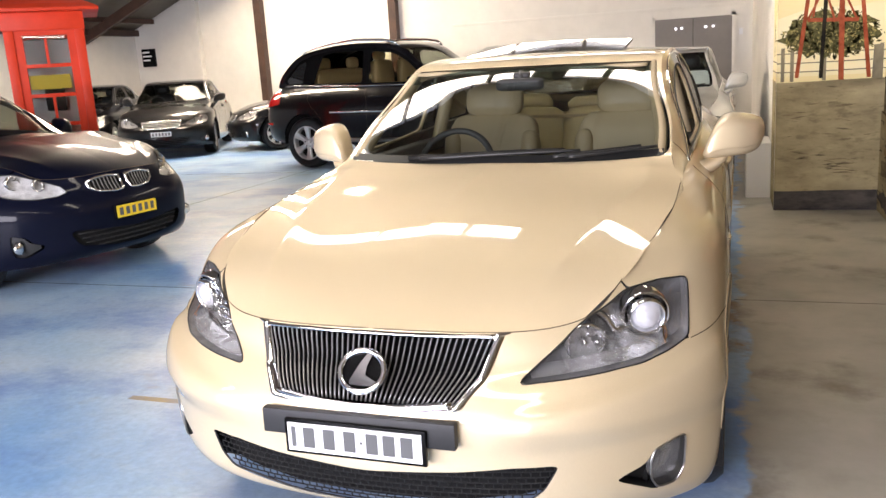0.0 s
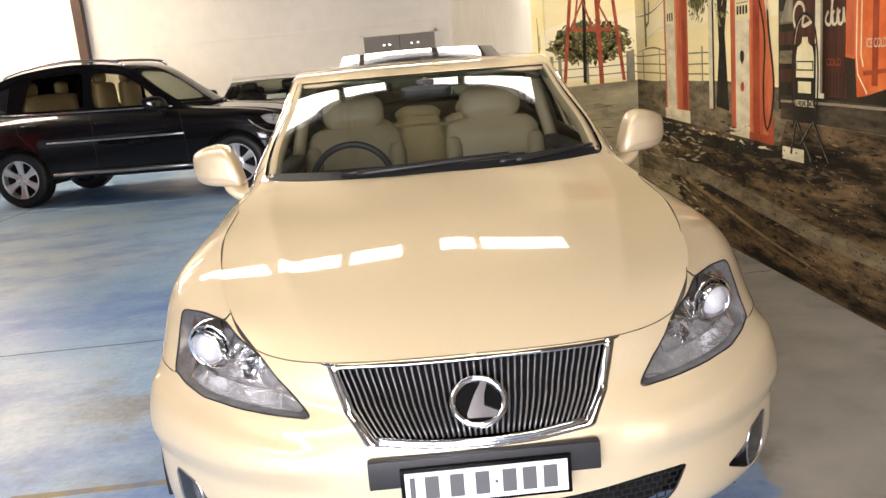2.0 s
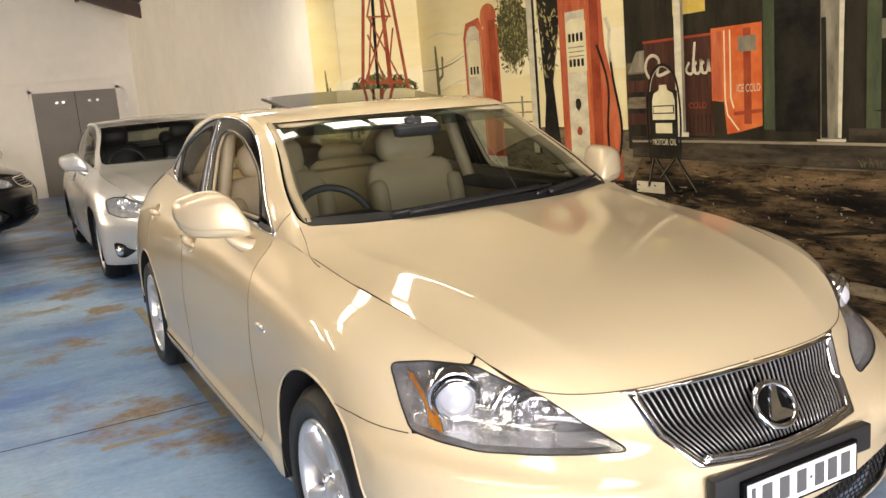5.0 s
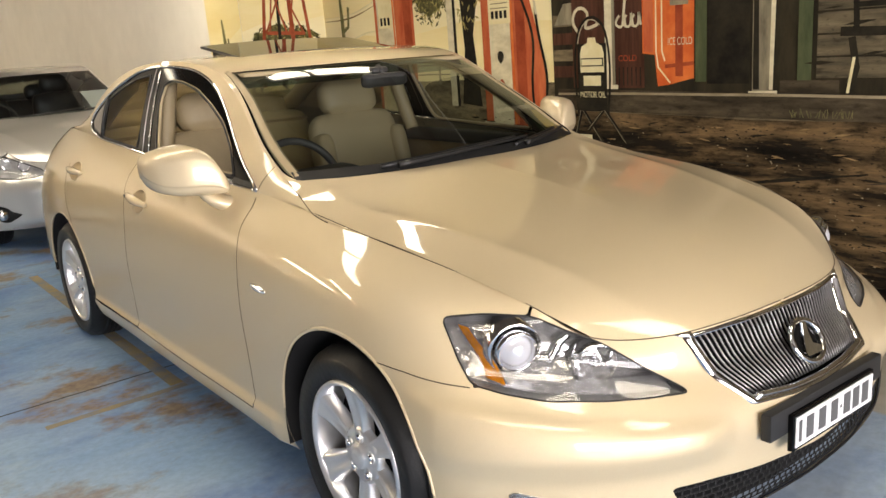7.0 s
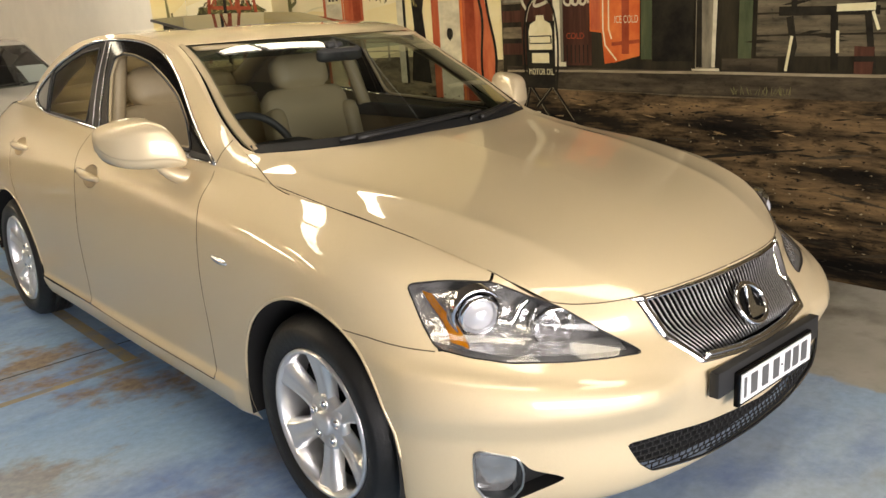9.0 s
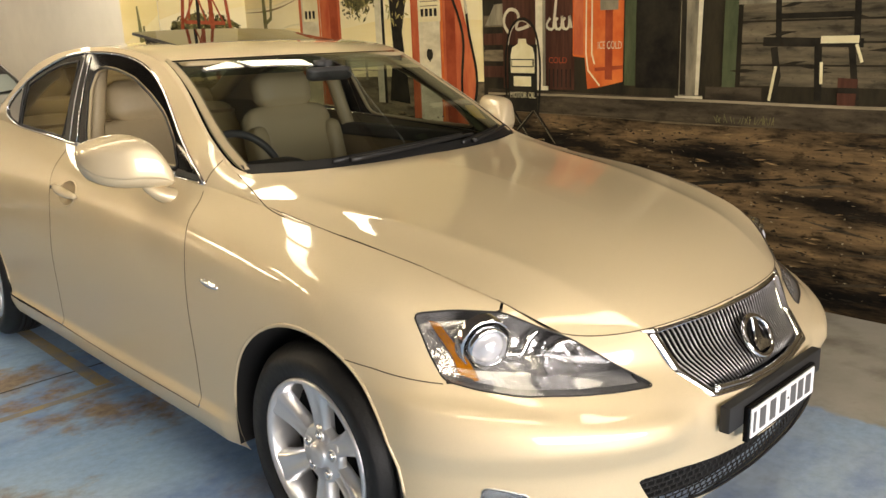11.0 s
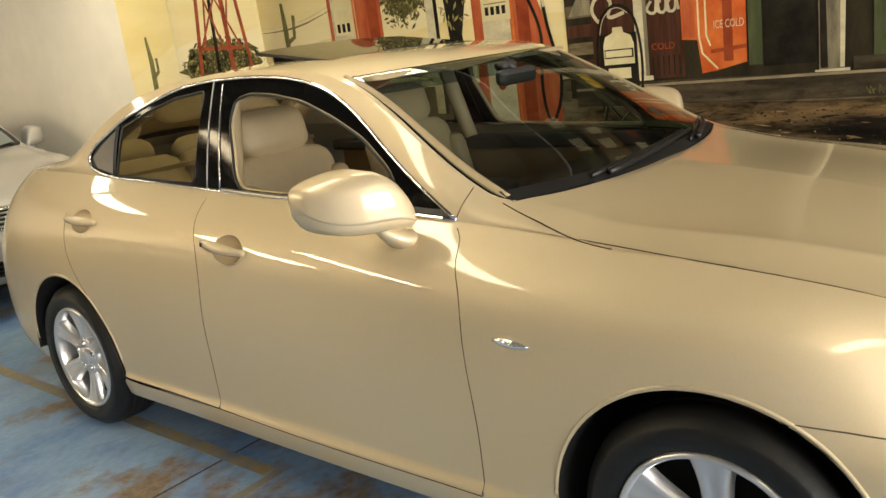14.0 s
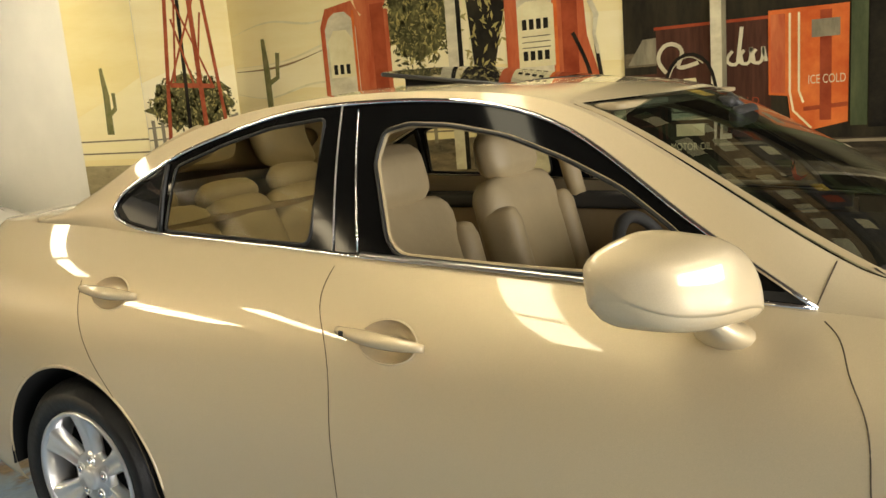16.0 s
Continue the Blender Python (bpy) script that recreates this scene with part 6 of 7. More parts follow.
east.rect("pump_foot", 2.08, 2.42, .71, .79, P["dark_red"], p2)
# the dark house with its porch
house = east.rect("painted_house", FRONT_Y, 2.02, .95, TOP, P["house"])
east.rect("house_green_trim", FRONT_Y, 1.96, 1.86, 1.94, P["green"], house)
east.rect("house_sign", 1.35, 1.60, 1.72, 1.85, P["yellow"], house)
for k, z in enumerate((1.10, 1.20, 1.30, 1.41)):
    east.rect("dark_board", 1.60, 2.02, z, z + .07, P["far_dirt" if k % 2 else "maroon"], house)
east.shape("pale_shelf", [(1.62, 1.42), (2.00, 1.42), (1.92, 1.545), (1.60, 1.56)], P["grey"], house)
machine = east.rect("painted_drinks_machine", 1.30, 1.85, 1.035, 1.585, P["maroon"])
east.rect("machine_top", 1.28, 1.86, 1.585, 1.60, P["dark_red"], machine)
for k in range(16):
    east.rect("machine_flute", 1.325 + k * .031, 1.333 + k * .031, 1.05, 1.155, P["black"], machine)
# script lettering as plain strokes
east.stroke("machine_script", curve([(1.80, 1.37), (1.84, 1.44), (1.79, 1.51), (1.72, 1.47), (1.74, 1.40), (1.64, 1.41)], 24), .020, P["white"], machine)
for k in range(3):
    east.stroke("machine_script", curve([(1.475 - k * .055, 1.45), (1.50 - k * .055, 1.40), (1.46 - k * .055, 1.385), (1.445 - k * .055, 1.46), (1.43 - k * .055, 1.39)], 14), .016, P["white"], machine)
east.stroke("machine_script", [(1.43, 1.56), (1.45, 1.40)], .018, P["white"], machine)
words(machine, "COLD", 1.42, 1.205, .050, P["dark_red"])
cooler = east.shape("painted_cooler", [(1.31, 1.23), (1.225, 1.22), (1.205, 1.045), (1.125, 1.055), (.965, 1.09), (.962, 1.62), (1.31, 1.62)], P["orange"])
east.shape("cooler_shade", [(1.30, 1.24), (1.235, 1.235), (1.235, 1.60), (1.30, 1.60)], P["red"], cooler)
east.rect("cooler_strip", 1.035, 1.085, 1.10, 1.60, P["dark_red"], cooler)
east.shape("cooler_gap", [(1.155, 1.145), (.966, 1.16), (.966, 1.18), (1.155, 1.165)], P["dark_red"], cooler)
east.stroke("cooler_edge", [(1.215, 1.60), (1.215, 1.24), (1.20, 1.15), (1.12, 1.065)], .010, P["cream"], cooler)
east.stroke("cooler_edge", [(1.175, 1.60), (1.175, 1.24), (1.155, 1.185)], .010, P["cream"], cooler)
east.shape("cooler_badge", [(1.12, 1.48), (1.00, 1.48), (1.00, 1.56), (1.12, 1.56)], P["grey"], cooler)
words(cooler, "ICE COLD", 1.055, 1.288, .058, P["white"], .62)
east.rect("green_post", .885, .955, 1.07, 2.3, P["green"], house)
east.rect("dark_doorway", .63, .88, 1.06, 2.3, P["black"], house)
post = east.shape("painted_post", [(.615, 1.02), (.500, 1.02), (.475, 2.4), (.615, 2.4)], P["grey"])
east.shape("post_light", [(.520, 1.03), (.500, 1.03), (.470, 2.4), (.505, 2.4)], P["white"], post)
east.shape("post_shade", [(.610, 1.03), (.575, 1.03), (.585, 1.6), (.612, 1.6)], P["black"], post)
east.shape("post_foot", [(.635, .995), (.475, .995), (.475, 1.025), (.635, 1.022)], P["white"], post)
east.rect("green_post", .300, .372, 1.07, 2.3, P["green"], house)
for k in range(11):
    z = 1.085 + k * .104
    w = .095
    east.shape("siding_board", [(.275, z), (FRONT_Y, z - .01), (FRONT_Y, z + w - .014), (.275, z + w)], P["board"], house)
east.dabs("board_shadows", -1.2, .27, 1.08, 1.47, 30, .07, P["house"], 31, house, .12, False, True)
east.rect("window_board", -.9, .30, 1.475, 1.56, P["grey"], house)
east.rect("low_box", .16, .46, 1.015, 1.075, P["kerb"], house)
# porch chair and bucket
chair = east.shape("painted_chair", [(.165, 1.275), (-.30, 1.265), (-.30, 1.305), (.165, 1.318)], P["black"])
for pts, w in (([(.11, 1.27), (.085, 1.13), (.115, 1.01)], .035), ([(-.10, 1.27), (-.115, 1.02)], .035), ([(-.25, 1.27), (-.285, 1.03)], .03), ([(.10, 1.5), (.09, 1.31)], .028), ([(-.26, 1.5), (-.27, 1.31)], .028)):
    east.stroke("chair_leg", pts, w, P["black"], chair)
for pts in ([(.095, 1.18), (.12, 1.015)], [(-.12, 1.20), (-.125, 1.10)], [(-.27, 1.28), (-.30, 1.20)]):
    east.stroke("chair_light", pts, .014, P["cream"], chair)
east.rect("chair_light", -.28, -.11, 1.285, 1.318, P["cream"], chair)
east.rect("chair_rail", -.28, .10, 1.40, 1.425, P["black"], chair)
bucket = east.shape("painted_bucket", [(-.205, 1.005), (-.285, 1.0), (-.29, 1.125), (-.20, 1.13)], P["maroon"])
east.rect("bucket_band", -.288, -.202, 1.06, 1.085, P["black"], bucket)
# porch step, dirt road, pump island
kerb = east.shape("painted_kerb", [(1.98, .90), (1.98, 1.03), (.6, 1.012), (-2, .985), (FRONT_Y, .95), (FRONT_Y, .83), (-2, .865), (.6, .885)], P["kerb"])
east.stroke("kerb_edge", wave(FRONT_Y, 1.98, 1.0, .003, 40, 2), .014, P["kerb_edge"], kerb)
road = east.shape("painted_road", [(FRONT_Y, 0), (FRONT_Y, .84)] + wave(-4, 1.9, .885, .008, 20, 5) + [(2.0, .74), (PIER_Y, .80), (PIER_Y, 0)], P["dirt"])
rnd_edge = random.Random(21)
y_at = 4.60
while y_at > 1.5:
    step = rnd_edge.uniform(.05, .16)
    zc = np.interp(y_at, [1.5, 2.0, 3.0, 4.6], [.665, .708, .732, .755])
    if rnd_edge.random() < .72:
        pts = [(y_at - step * k / 5, zc + rnd_edge.uniform(-.008, .006)) for k in range(6)]
        east.stroke("island_edge", pts, [.004, rnd_edge.uniform(.008, .018), rnd_edge.uniform(.006, .020), rnd_edge.uniform(.006, .018), .010, .003], P[rnd_edge.choice(("cream", "kerb_edge", "grey"))], road)
    y_at -= step
# dark ground under the island, worn pale tracks sweeping in from the corner
east.shape("island_shade", [(4.3, .735)] + wave(4.1, 1.5, .665, .025, 40, 6) + [(1.5, .66), (2.0, .70), (3.0, .72)], P["black"], road)
east.dabs("island_shade", 1.4, 4.3, .58, .72, 130, .07, P["black"], 28, road, .16, False, True)
rag = random.Random(33)
edge_line = [(np.interp(k, [0, 20, 40], [4.5, 3.95, 3.45]) + rag.uniform(-.06, .06), np.interp(k, [0, 40], [.76, .01])) for k in range(41)]
east.shape("corner_ground", [(PIER_Y, .80)] + edge_line + [(PIER_Y, 0)], P["grey_dirt"], road)
east.dabs("corner_streaks", 3.2, 4.5, .04, .72, 150, .07, P["grey_dirt"], 29, road, .12, False, True)
east.dabs("corner_streaks", 3.3, 4.8, .06, .74, 120, .06, P["kerb"], 23, road, .10, False, True)
east.blot("corner_stain", 4.45, .12, .36, .06, P["blue_black"], 26, .25, 24, road)
east.stroke("track_ridge", curve([(4.6, .50), (4.1, .46), (3.5, .35), (2.9, .27), (2.3, .19), (1.5, .12)], 30), np.linspace(.05, .012, 30), P["ochre"], road)
east.dabs("road_streaks", -3.0, 3.6, .06, .84, 320, .05, P["black"], 25, road, .10, False, True)
east.dabs("road_streaks", -3.0, 3.4, .12, .84, 170, .04, P["ochre"], 26, road, .10, False, True)
east.dabs("road_glints", -3.0, 3.4, .10, .84, 170, .008, P["kerb_edge"], 27, road, .3, False, True)
east.rect("island_block", 1.70, 1.95, .68, .75, P["white"], road)
east.shape("tyre_track", [(4.7, .30), (4.7, .42), (3.2, .50), (1.6, .36), (.2, .33), (.2, .27), (1.6, .27), (3.2, .38)], P["far_dirt"], road)
east.dabs("road_stones", -2.5, 4.6, .08, .80, 300, .007, P["kerb_edge"], 11, road, .5, False)
east.dabs("road_stones", -2.5, 4.6, .06, .84, 1500, .010, P["black"], 12, road, .4, False, True)
east.dabs("road_streaks", -3.0, 4.6, .10, .82, 40, .14, P["kerb"], 13, road, .05, False, True)
east.stroke("road_drift", [(.9, .50), (.4, .58), (0, .64)], [.004, .02, .006], P["black"], road)
for k in range(26):
    y = random.Random(k).uniform(.05, .40)
    east.stroke("grass_tuft", [(y, .895), (y + random.Random(k + 50).uniform(-.02, .02), .92 + random.Random(k + 9).uniform(0, .02))], .002, P["cactus"], kerb)
# upper house front, out of view: signboards, lamps, goods made up for windscreen reflections
board = east.rect("house_signboard", -.55, 1.05, 2.28, 2.62, P["ochre"], house)
for k in range(9):
    east.rect("sign_bar", .86 - k * .15, .95 - k * .15, 2.37, 2.53, P["cream"], board)
east.rect("house_window", -.10, .86, 1.98, 2.24, P["blue_black"], house)
for k in range(8):
    east.rect("window_goods", .78 - k * .115, .85 - k * .115, 2.02, 2.10 + .04 * (k % 3), P[("rust", "cream", "green", "ochre", "yellow", "dark_red", "grey", "cream")[k]], house)
for y in (-.30, -.52):
    east.blot("porch_lamp", y, 2.10, .085, .065, P["yellow"], 22, .05, 5, house)
awn = east.shape("house_awning", [(1.25, 2.72), (-1.6, 2.68), (-1.6, 2.86), (1.25, 2.92)], P["green"], house)
for k in range(9):
    east.shape("awning_stripe", [(1.15 - k * .30, 2.72), (1.02 - k * .30, 2.72), (1.02 - k * .30, 2.89), (1.15 - k * .30, 2.895)], P["cream"], awn)
east.rect("house_window", -1.6, -.72, 1.95, 2.55, P["grey"], house)
for k in range(4):
    east.rect("window_bar", -1.58 + k * .28, -1.54 + k * .28, 1.95, 2.55, P["house"], house)
# hanging sign on its stand
east.rect("painted_pole", 1.505, 1.575, 1.045, 2.3, P["white"])
east.rect("painted_pole", 1.50, 1.522, 1.045, 2.3, P["grey"])
east.rect("pole_foot", 1.48, 1.60, 1.03, 1.055, P["white"])
sign = east.rect("painted_stand_sign", 1.565, 1.795, .895, 1.30, P["black"])
east.stroke("sign_frame", curve([(1.80, .88), (1.80, 1.32), (1.755, 1.42), (1.68, 1.455), (1.605, 1.42), (1.56, 1.32), (1.56, .88)], 30), .016, P["black"], sign)
east.stroke("sign_frame_light", curve([(1.792, 1.30), (1.75, 1.405), (1.68, 1.44), (1.612, 1.405)], 20), .005, P["white"], sign)
east.shape("sign_bottle", [(1.775, 1.13), (1.585, 1.13), (1.585, 1.24), (1.60, 1.285), (1.645, 1.305), (1.65, 1.335), (1.71, 1.335), (1.715, 1.305), (1.76, 1.285), (1.775, 1.24)], P["cream"], sign)
east.rect("sign_bar", 1.590, 1.770, 1.165, 1.215, P["black"], sign)
east.rect("sign_bar", 1.600, 1.765, 1.172, 1.208, P["cream"], sign)
east.rect("sign_bar", 1.612, 1.752, 1.050, 1.110, P["cream"], sign)
words(sign, "MOTOR OIL", 1.68, .995, .052, P["cream"], .72)
for pts in ([(1.775, .90), (1.83, .72)], [(1.76, .90), (1.60, .70)], [(1.60, .90), (1.72, .78)], [(1.585, .905), (1.42, .71)]):
    east.stroke("sign_leg", pts, .024, P["black"], sign)
    east.stroke("sign_leg_light", [(pts[0][0] + .007, pts[0][1]), (pts[1][0] + .007, pts[1][1])], .004, P["grey"], sign)
# return wall with the derrick
ret.rect("painted_sky", PIER_X, WALL_X, .9, TOP + .2, P["sky"])
ret.shape("painted_hill", [(PIER_X, 1.1), (PIER_X, 1.56), (1.5, 1.64), (1.8, 1.62), (WALL_X, 1.66), (WALL_X, 1.1)], P["hill"])
for z in (1.14, 1.21, 1.28):
    ret.stroke("painted_fence", wave(PIER_X, WALL_X, z, .004, 8, int(z * 90)), .009, P["grey"])
for x in (1.27, 1.34, 1.58, 1.99):
    ret.rect("painted_fence_post", x, x + .028, 1.06, 1.33, P["grey"])
b2 = ret.blot("painted_bush", 1.63, 1.42, .36, .17, P["leaf"], 34, .2, 9)
ret.dabs("leaves", 1.25, 2.0, 1.24, 1.62, 300, .020, P["leaf_light"], 15, b2, .35)
ret.dabs("leaves", 1.25, 2.02, 1.22, 1.62, 620, .022, P["leaf_dark"], 16, b2, .35)
der = ret.stroke("painted_derrick", [(1.46, 1.54), (1.83, 1.52)], .030, P["rust"])
for a, b, w in (((1.39, 1.09), (1.60, 2.95), .030), ((1.92, 1.07), (1.72, 2.95), .030), ((1.72, 1.03), (1.68, 2.95), .040), ((1.57, 1.08), (1.63, 2.95), .030)):
    ret.stroke("derrick_leg", [a, b], w, P["rust"] if a[0] != 1.57 else P["black"], der)
for a, b in (((1.46, 1.54), (1.74, 2.1)), ((1.82, 1.52), (1.55, 2.1)), ((1.66, 1.52), (1.53, 1.95)), ((1.68, 1.52), (1.78, 2.0)), ((1.54, 2.1), (1.72, 2.7)), ((1.76, 2.1), (1.60, 2.7)), ((1.54, 2.1), (1.77, 2.1)), ((1.50, 1.56), (1.58, 2.1))):
    ret.stroke("derrick_brace", [a, b], .016, P["rust"], der)
ret.stroke("painted_stump", [(1.975, 1.02), (1.97, 1.32)], [.07, .045], P["grey"])
g2 = ret.shape("painted_ground", [(PIER_X, 0)] + wave(PIER_X, WALL_X, 1.065, .008, 10, 8) + [(WALL_X, 0)], P["grey_dirt"])
ret.dabs("ground_streaks", 1.26, 2.02, .25, 1.02, 24, .06, P["far_dirt"], 18, g2, .08, False, True)
ret.dabs("ground_stain", 1.64, 1.84, .31, .43, 34, .045, P["far_dirt"], 12, g2, .08, False, True)
ret.shape("ground_base", [(PIER_X, 0), (WALL_X, 0)] + wave(WALL_X, PIER_X, .175, .012, 10, 4), P["blue_black"], g2)
jamb.rect("painted_sky", PIER_Y, 5.50, .9, TOP + .2, P["sky"])
jamb.shape("painted_hill", [(PIER_Y, 1.1), (PIER_Y, 1.60), (5.1, 1.5), (5.50, 1.38), (5.50, 1.1)], P["hill"])
jamb.rect("painted_ground", PIER_Y, 5.50, 0, 1.06, P["grey_dirt"])
for z in (1.14, 1.22):
    jamb.stroke("painted_fence", [(PIER_Y, z), (5.50, z)], .010, P["grey"])
jamb.stroke("painted_cactus", [(5.18, 1.26), (5.17, 1.5), (5.19, 1.68)], [.07, .06, .03], P["cactus"])
jamb.stroke("painted_cactus", [(5.17, 1.38), (5.10, 1.42), (5.10, 1.52)], .035, P["cactus"])

# ---------- the other cars in the hall ----------
def outfit(root, K, paint, slats="flat", plate="white", seats=True, seat_mat=None, lamp_depth=.05, mirrors=(0, 0, 0), plate_w=.19):
    """Lamps, grille, intakes, plate, handles, mirrors and a plain cabin for a parked car."""
    sk, nose, fx, fy, fz = K["sk"], K["nose"], K["fx"], K["fy"], K["fz"]

    def on_nose(pts, out=0.0):
        p = np.asarray(pts, float)
        q = sk.line("front", np.stack([np.abs(p[:, 0]), p[:, 1]], 1), nose)
        q[:, 0] *= np.where(p[:, 0] < 0, -1, 1)
        return q - np.array([0, out, 0])

    for s in (1, -1):
        v, f = sk.extract(K["lamp"], s < 0)
        lamp = mesh_ob("headlamp", v, f, M["lens"], root, "clear headlamp")
        lamp.visible_shadow = False
        back = lambda q: q + np.array([-s * .015, lamp_depth, 0])
        mesh_ob("lamp_housing", back(v), f, M["silvered"], lamp)
        rim = on_nose(K["outlines"]["lamp"] * [s, 1])
        n = len(rim)
        mesh_ob("lamp_wall", np.concatenate([rim, back(rim)]), [(i, (i + 1) % n, n + (i + 1) % n, n + i) for i in range(n)], M["sparkle"], lamp)
        bar("gasket", rim, .004, M["black"], lamp, closed=True, seg=5)
        c = K["outlines"]["lamp"].mean(0)
        for dx, r in ((.055, .048), (-.06, .042)):
            q = on_nose([((c[0] + dx) * s, c[1] + .02 + dx * .25)])[0]
            pv, pf = lathe([(.05, 0), (.042, .02), (.02, r * .85), (.0, r), (.03, r + .003)], 16, "y")
            mesh_ob("reflector_bowl", pv, pf, M["lamp_bowl"], lamp).location = (q[0] - s * .01, q[1] + .012, q[2])
        v, f = sk.extract(K["fog"], s < 0)
        fog = mesh_ob("fog_lamp", v + [0, .03, 0], f, M["black"], root)
        q = v.mean(0) if len(v) else np.zeros(3)
        pv, pf = lathe([(.01, .045), (-.008, .043), (-.014, .02), (-.015, 0)], 18, "y")
        mesh_ob("fog_lens", pv, pf, M["lamp_bowl"], fog).location = tuple(q + [.02 * s, .02, 0])
    # grille and lower intake
    gr = add_whole("grille", sk, K["grille"], M["dark"], root, "chrome-framed grille", push=lambda v: v + [0, .035, 0])
    o = K["outlines"]["grille"]
    halves = (1, -1) if o[:, 0].min() > 0 else (1,)
    for s in halves:
        bar("grille_frame", on_nose(o * [s, 1], .003), .010, M["chrome"], gr, closed=True, seg=6)
        lo, hi = o.min(0), o.max(0)
        if slats == "flat":
            for z in np.linspace(lo[1], hi[1], 6)[1:-1]:
                xs = np.linspace(lo[0], hi[0], 60)
                ok = inside(np.stack([xs, np.full(60, z)], 1), o)
                if ok.sum() > 3:
                    bar("slat", on_nose(np.stack([xs[ok] * s, np.full(ok.sum(), z)], 1), -.006), .007, M["satin"], gr, seg=4)
        else:
            for x in np.linspace(lo[0], hi[0], 10)[1:-1]:
                zs = np.linspace(lo[1], hi[1], 30)
                ok = inside(np.stack([np.full(30, x), zs], 1), o)
                if ok.sum() > 3:
                    bar("slat", on_nose(np.stack([np.full(ok.sum(), x * s), zs[ok]], 1), -.008), .004, M["slat"], gr, seg=4)
    it = add_whole("air_intake", sk, K["intake"], M["dark"], root, "black lower air intake", push=lambda v: v + [0, .04, 0])
    for z in np.linspace(.27, .36, 4):
        w = np.interp(z, [.25, .30, .38], [.25, .40, .46])
        bar("intake_slat", on_nose(np.stack([fx(np.linspace(-w, w, 16)), np.full(16, fz(z))], 1), -.012), .005, M["black"], it, seg=4)
    if plate:
        zp = fz(.455)
        y = on_nose([(0.0, zp)])[0, 1] - .012
        pl = boxed("number_plate", -plate_w, plate_w, y - .008, y + .02, zp - .05, zp + .05, M["gloss_black"], root, plate + " number plate", .003)
        boxed("plate_face", -plate_w + .008, plate_w - .008, y - .011, y - .008, zp - .043, zp + .043, M["yellow" if plate == "yellow" else "white"], pl)
        for x in np.linspace(-.75, .75, 6):
            boxed("plate_bar", x * plate_w - .016, x * plate_w + .016, y - .0125, y - .011, zp - .027, zp + .027, M["plate_ink"], pl)
    # handles and mirrors
    for s in (1, -1):
        for y0, y1, z in ((1.46, 1.70, .845), (2.40, 2.62, .885)):
            k = np.linspace(0, 1, 9)
            p = sk.line("side", np.stack([fy(y0) + (fy(y1) - fy(y0)) * k, np.full(9, fz(z))], 1), lambda q: q[..., 1] > fy(.4))
            p[:, 0] += .022 * np.sin(np.pi * k) ** .5
            bar("door_handle", p * [s, 1, 1], .014 * np.sin(np.pi * np.clip(k * .8 + .1, 0, 1)) + .002, paint, root, seg=8)
        door_mirror(root, s, paint, "", mirrors)
    for s in (1, -1):
        q = sk.line("side", poly([(fy(3.42), fz(.74)), (fy(3.42), fz(.90))], 5, False), lambda p: p[..., 1] > fy(3))
        tail = np.concatenate([q + [.006, 0, 0], sk.line("side", poly([(fy(3.60), fz(.76)), (fy(3.55), fz(.90))], 5, False), lambda p: p[..., 1] > fy(3)) + [.006, .006, 0]])
        mesh_ob("tail_lamp", tail * [s, 1, 1], [(i, i + 1, 7 + i, 6 + i) for i in range(5)], M["red_lens"], root, "red tail lamp")
    # wipers and cabin
    for x0, x1 in ((-.30, .30), (.28, .60)):
        q = [K["shell"](np.array([u]), np.array([abs(x) / .68]))[0] * [np.sign(x), 1, 1] + [0, -.004, .012] for u, x in zip(np.linspace(1.0, 1.2, 8), np.linspace(x0, x1, 8))]
        bar("wiper", q, .008, M["black"], root, seg=5)
    if seats:
        mt = seat_mat or M["black"]
        zs, ys = fz(.46), fy(1.3)
        top = K["centre"][:, 2].max()
        dash = mesh_ob("dashboard", *cushion(-.66, .66, fy(.62), fy(1.0), fz(.68), fz(.91), .06, 0, 6), M["dash"], root)
        t = np.linspace(0, 2 * np.pi, 28, endpoint=False)
        tv, tf = tube(np.stack([.18 * np.cos(t), .18 * np.sin(t), 0 * t], 1), .015, 6, True)
        mesh_ob("steering_wheel", tv, tf, M["dash"], root).matrix_basis = pose(-.36, fy(1.1), fz(.93), 66, 0, 0)
        for x in (-.36, .36):
            st = mesh_ob("front_seat", *cushion(x - .25, x + .25, ys, ys + .5, zs - .1, zs + .12, .05, .01, 6), mt, root)
            mesh_ob("backrest", *cushion(x - .24, x + .24, ys + .44, ys + .58, zs, top - .28, .05, .015, 6), mt, st)
            mesh_ob("headrest", *cushion(x - .13, x + .13, ys + .50, ys + .60, top - .27, top - .10, .045, .01, 6), mt, st)
        bench = mesh_ob("rear_bench", *cushion(-.64, .64, fy(2.25), fy(2.7), zs - .1, zs + .1, .05, .01, 6), mt, root)
        mesh_ob("backrest", *cushion(-.64, .64, fy(2.62), fy(2.76), zs, top - .36, .05, .01, 6), mt, bench)
        for x in (-.38, .38):
            mesh_ob("headrest", *cushion(x - .13, x + .13, fy(2.66), fy(2.76), top - .36, top - .20, .045, .01, 6), mt, bench)


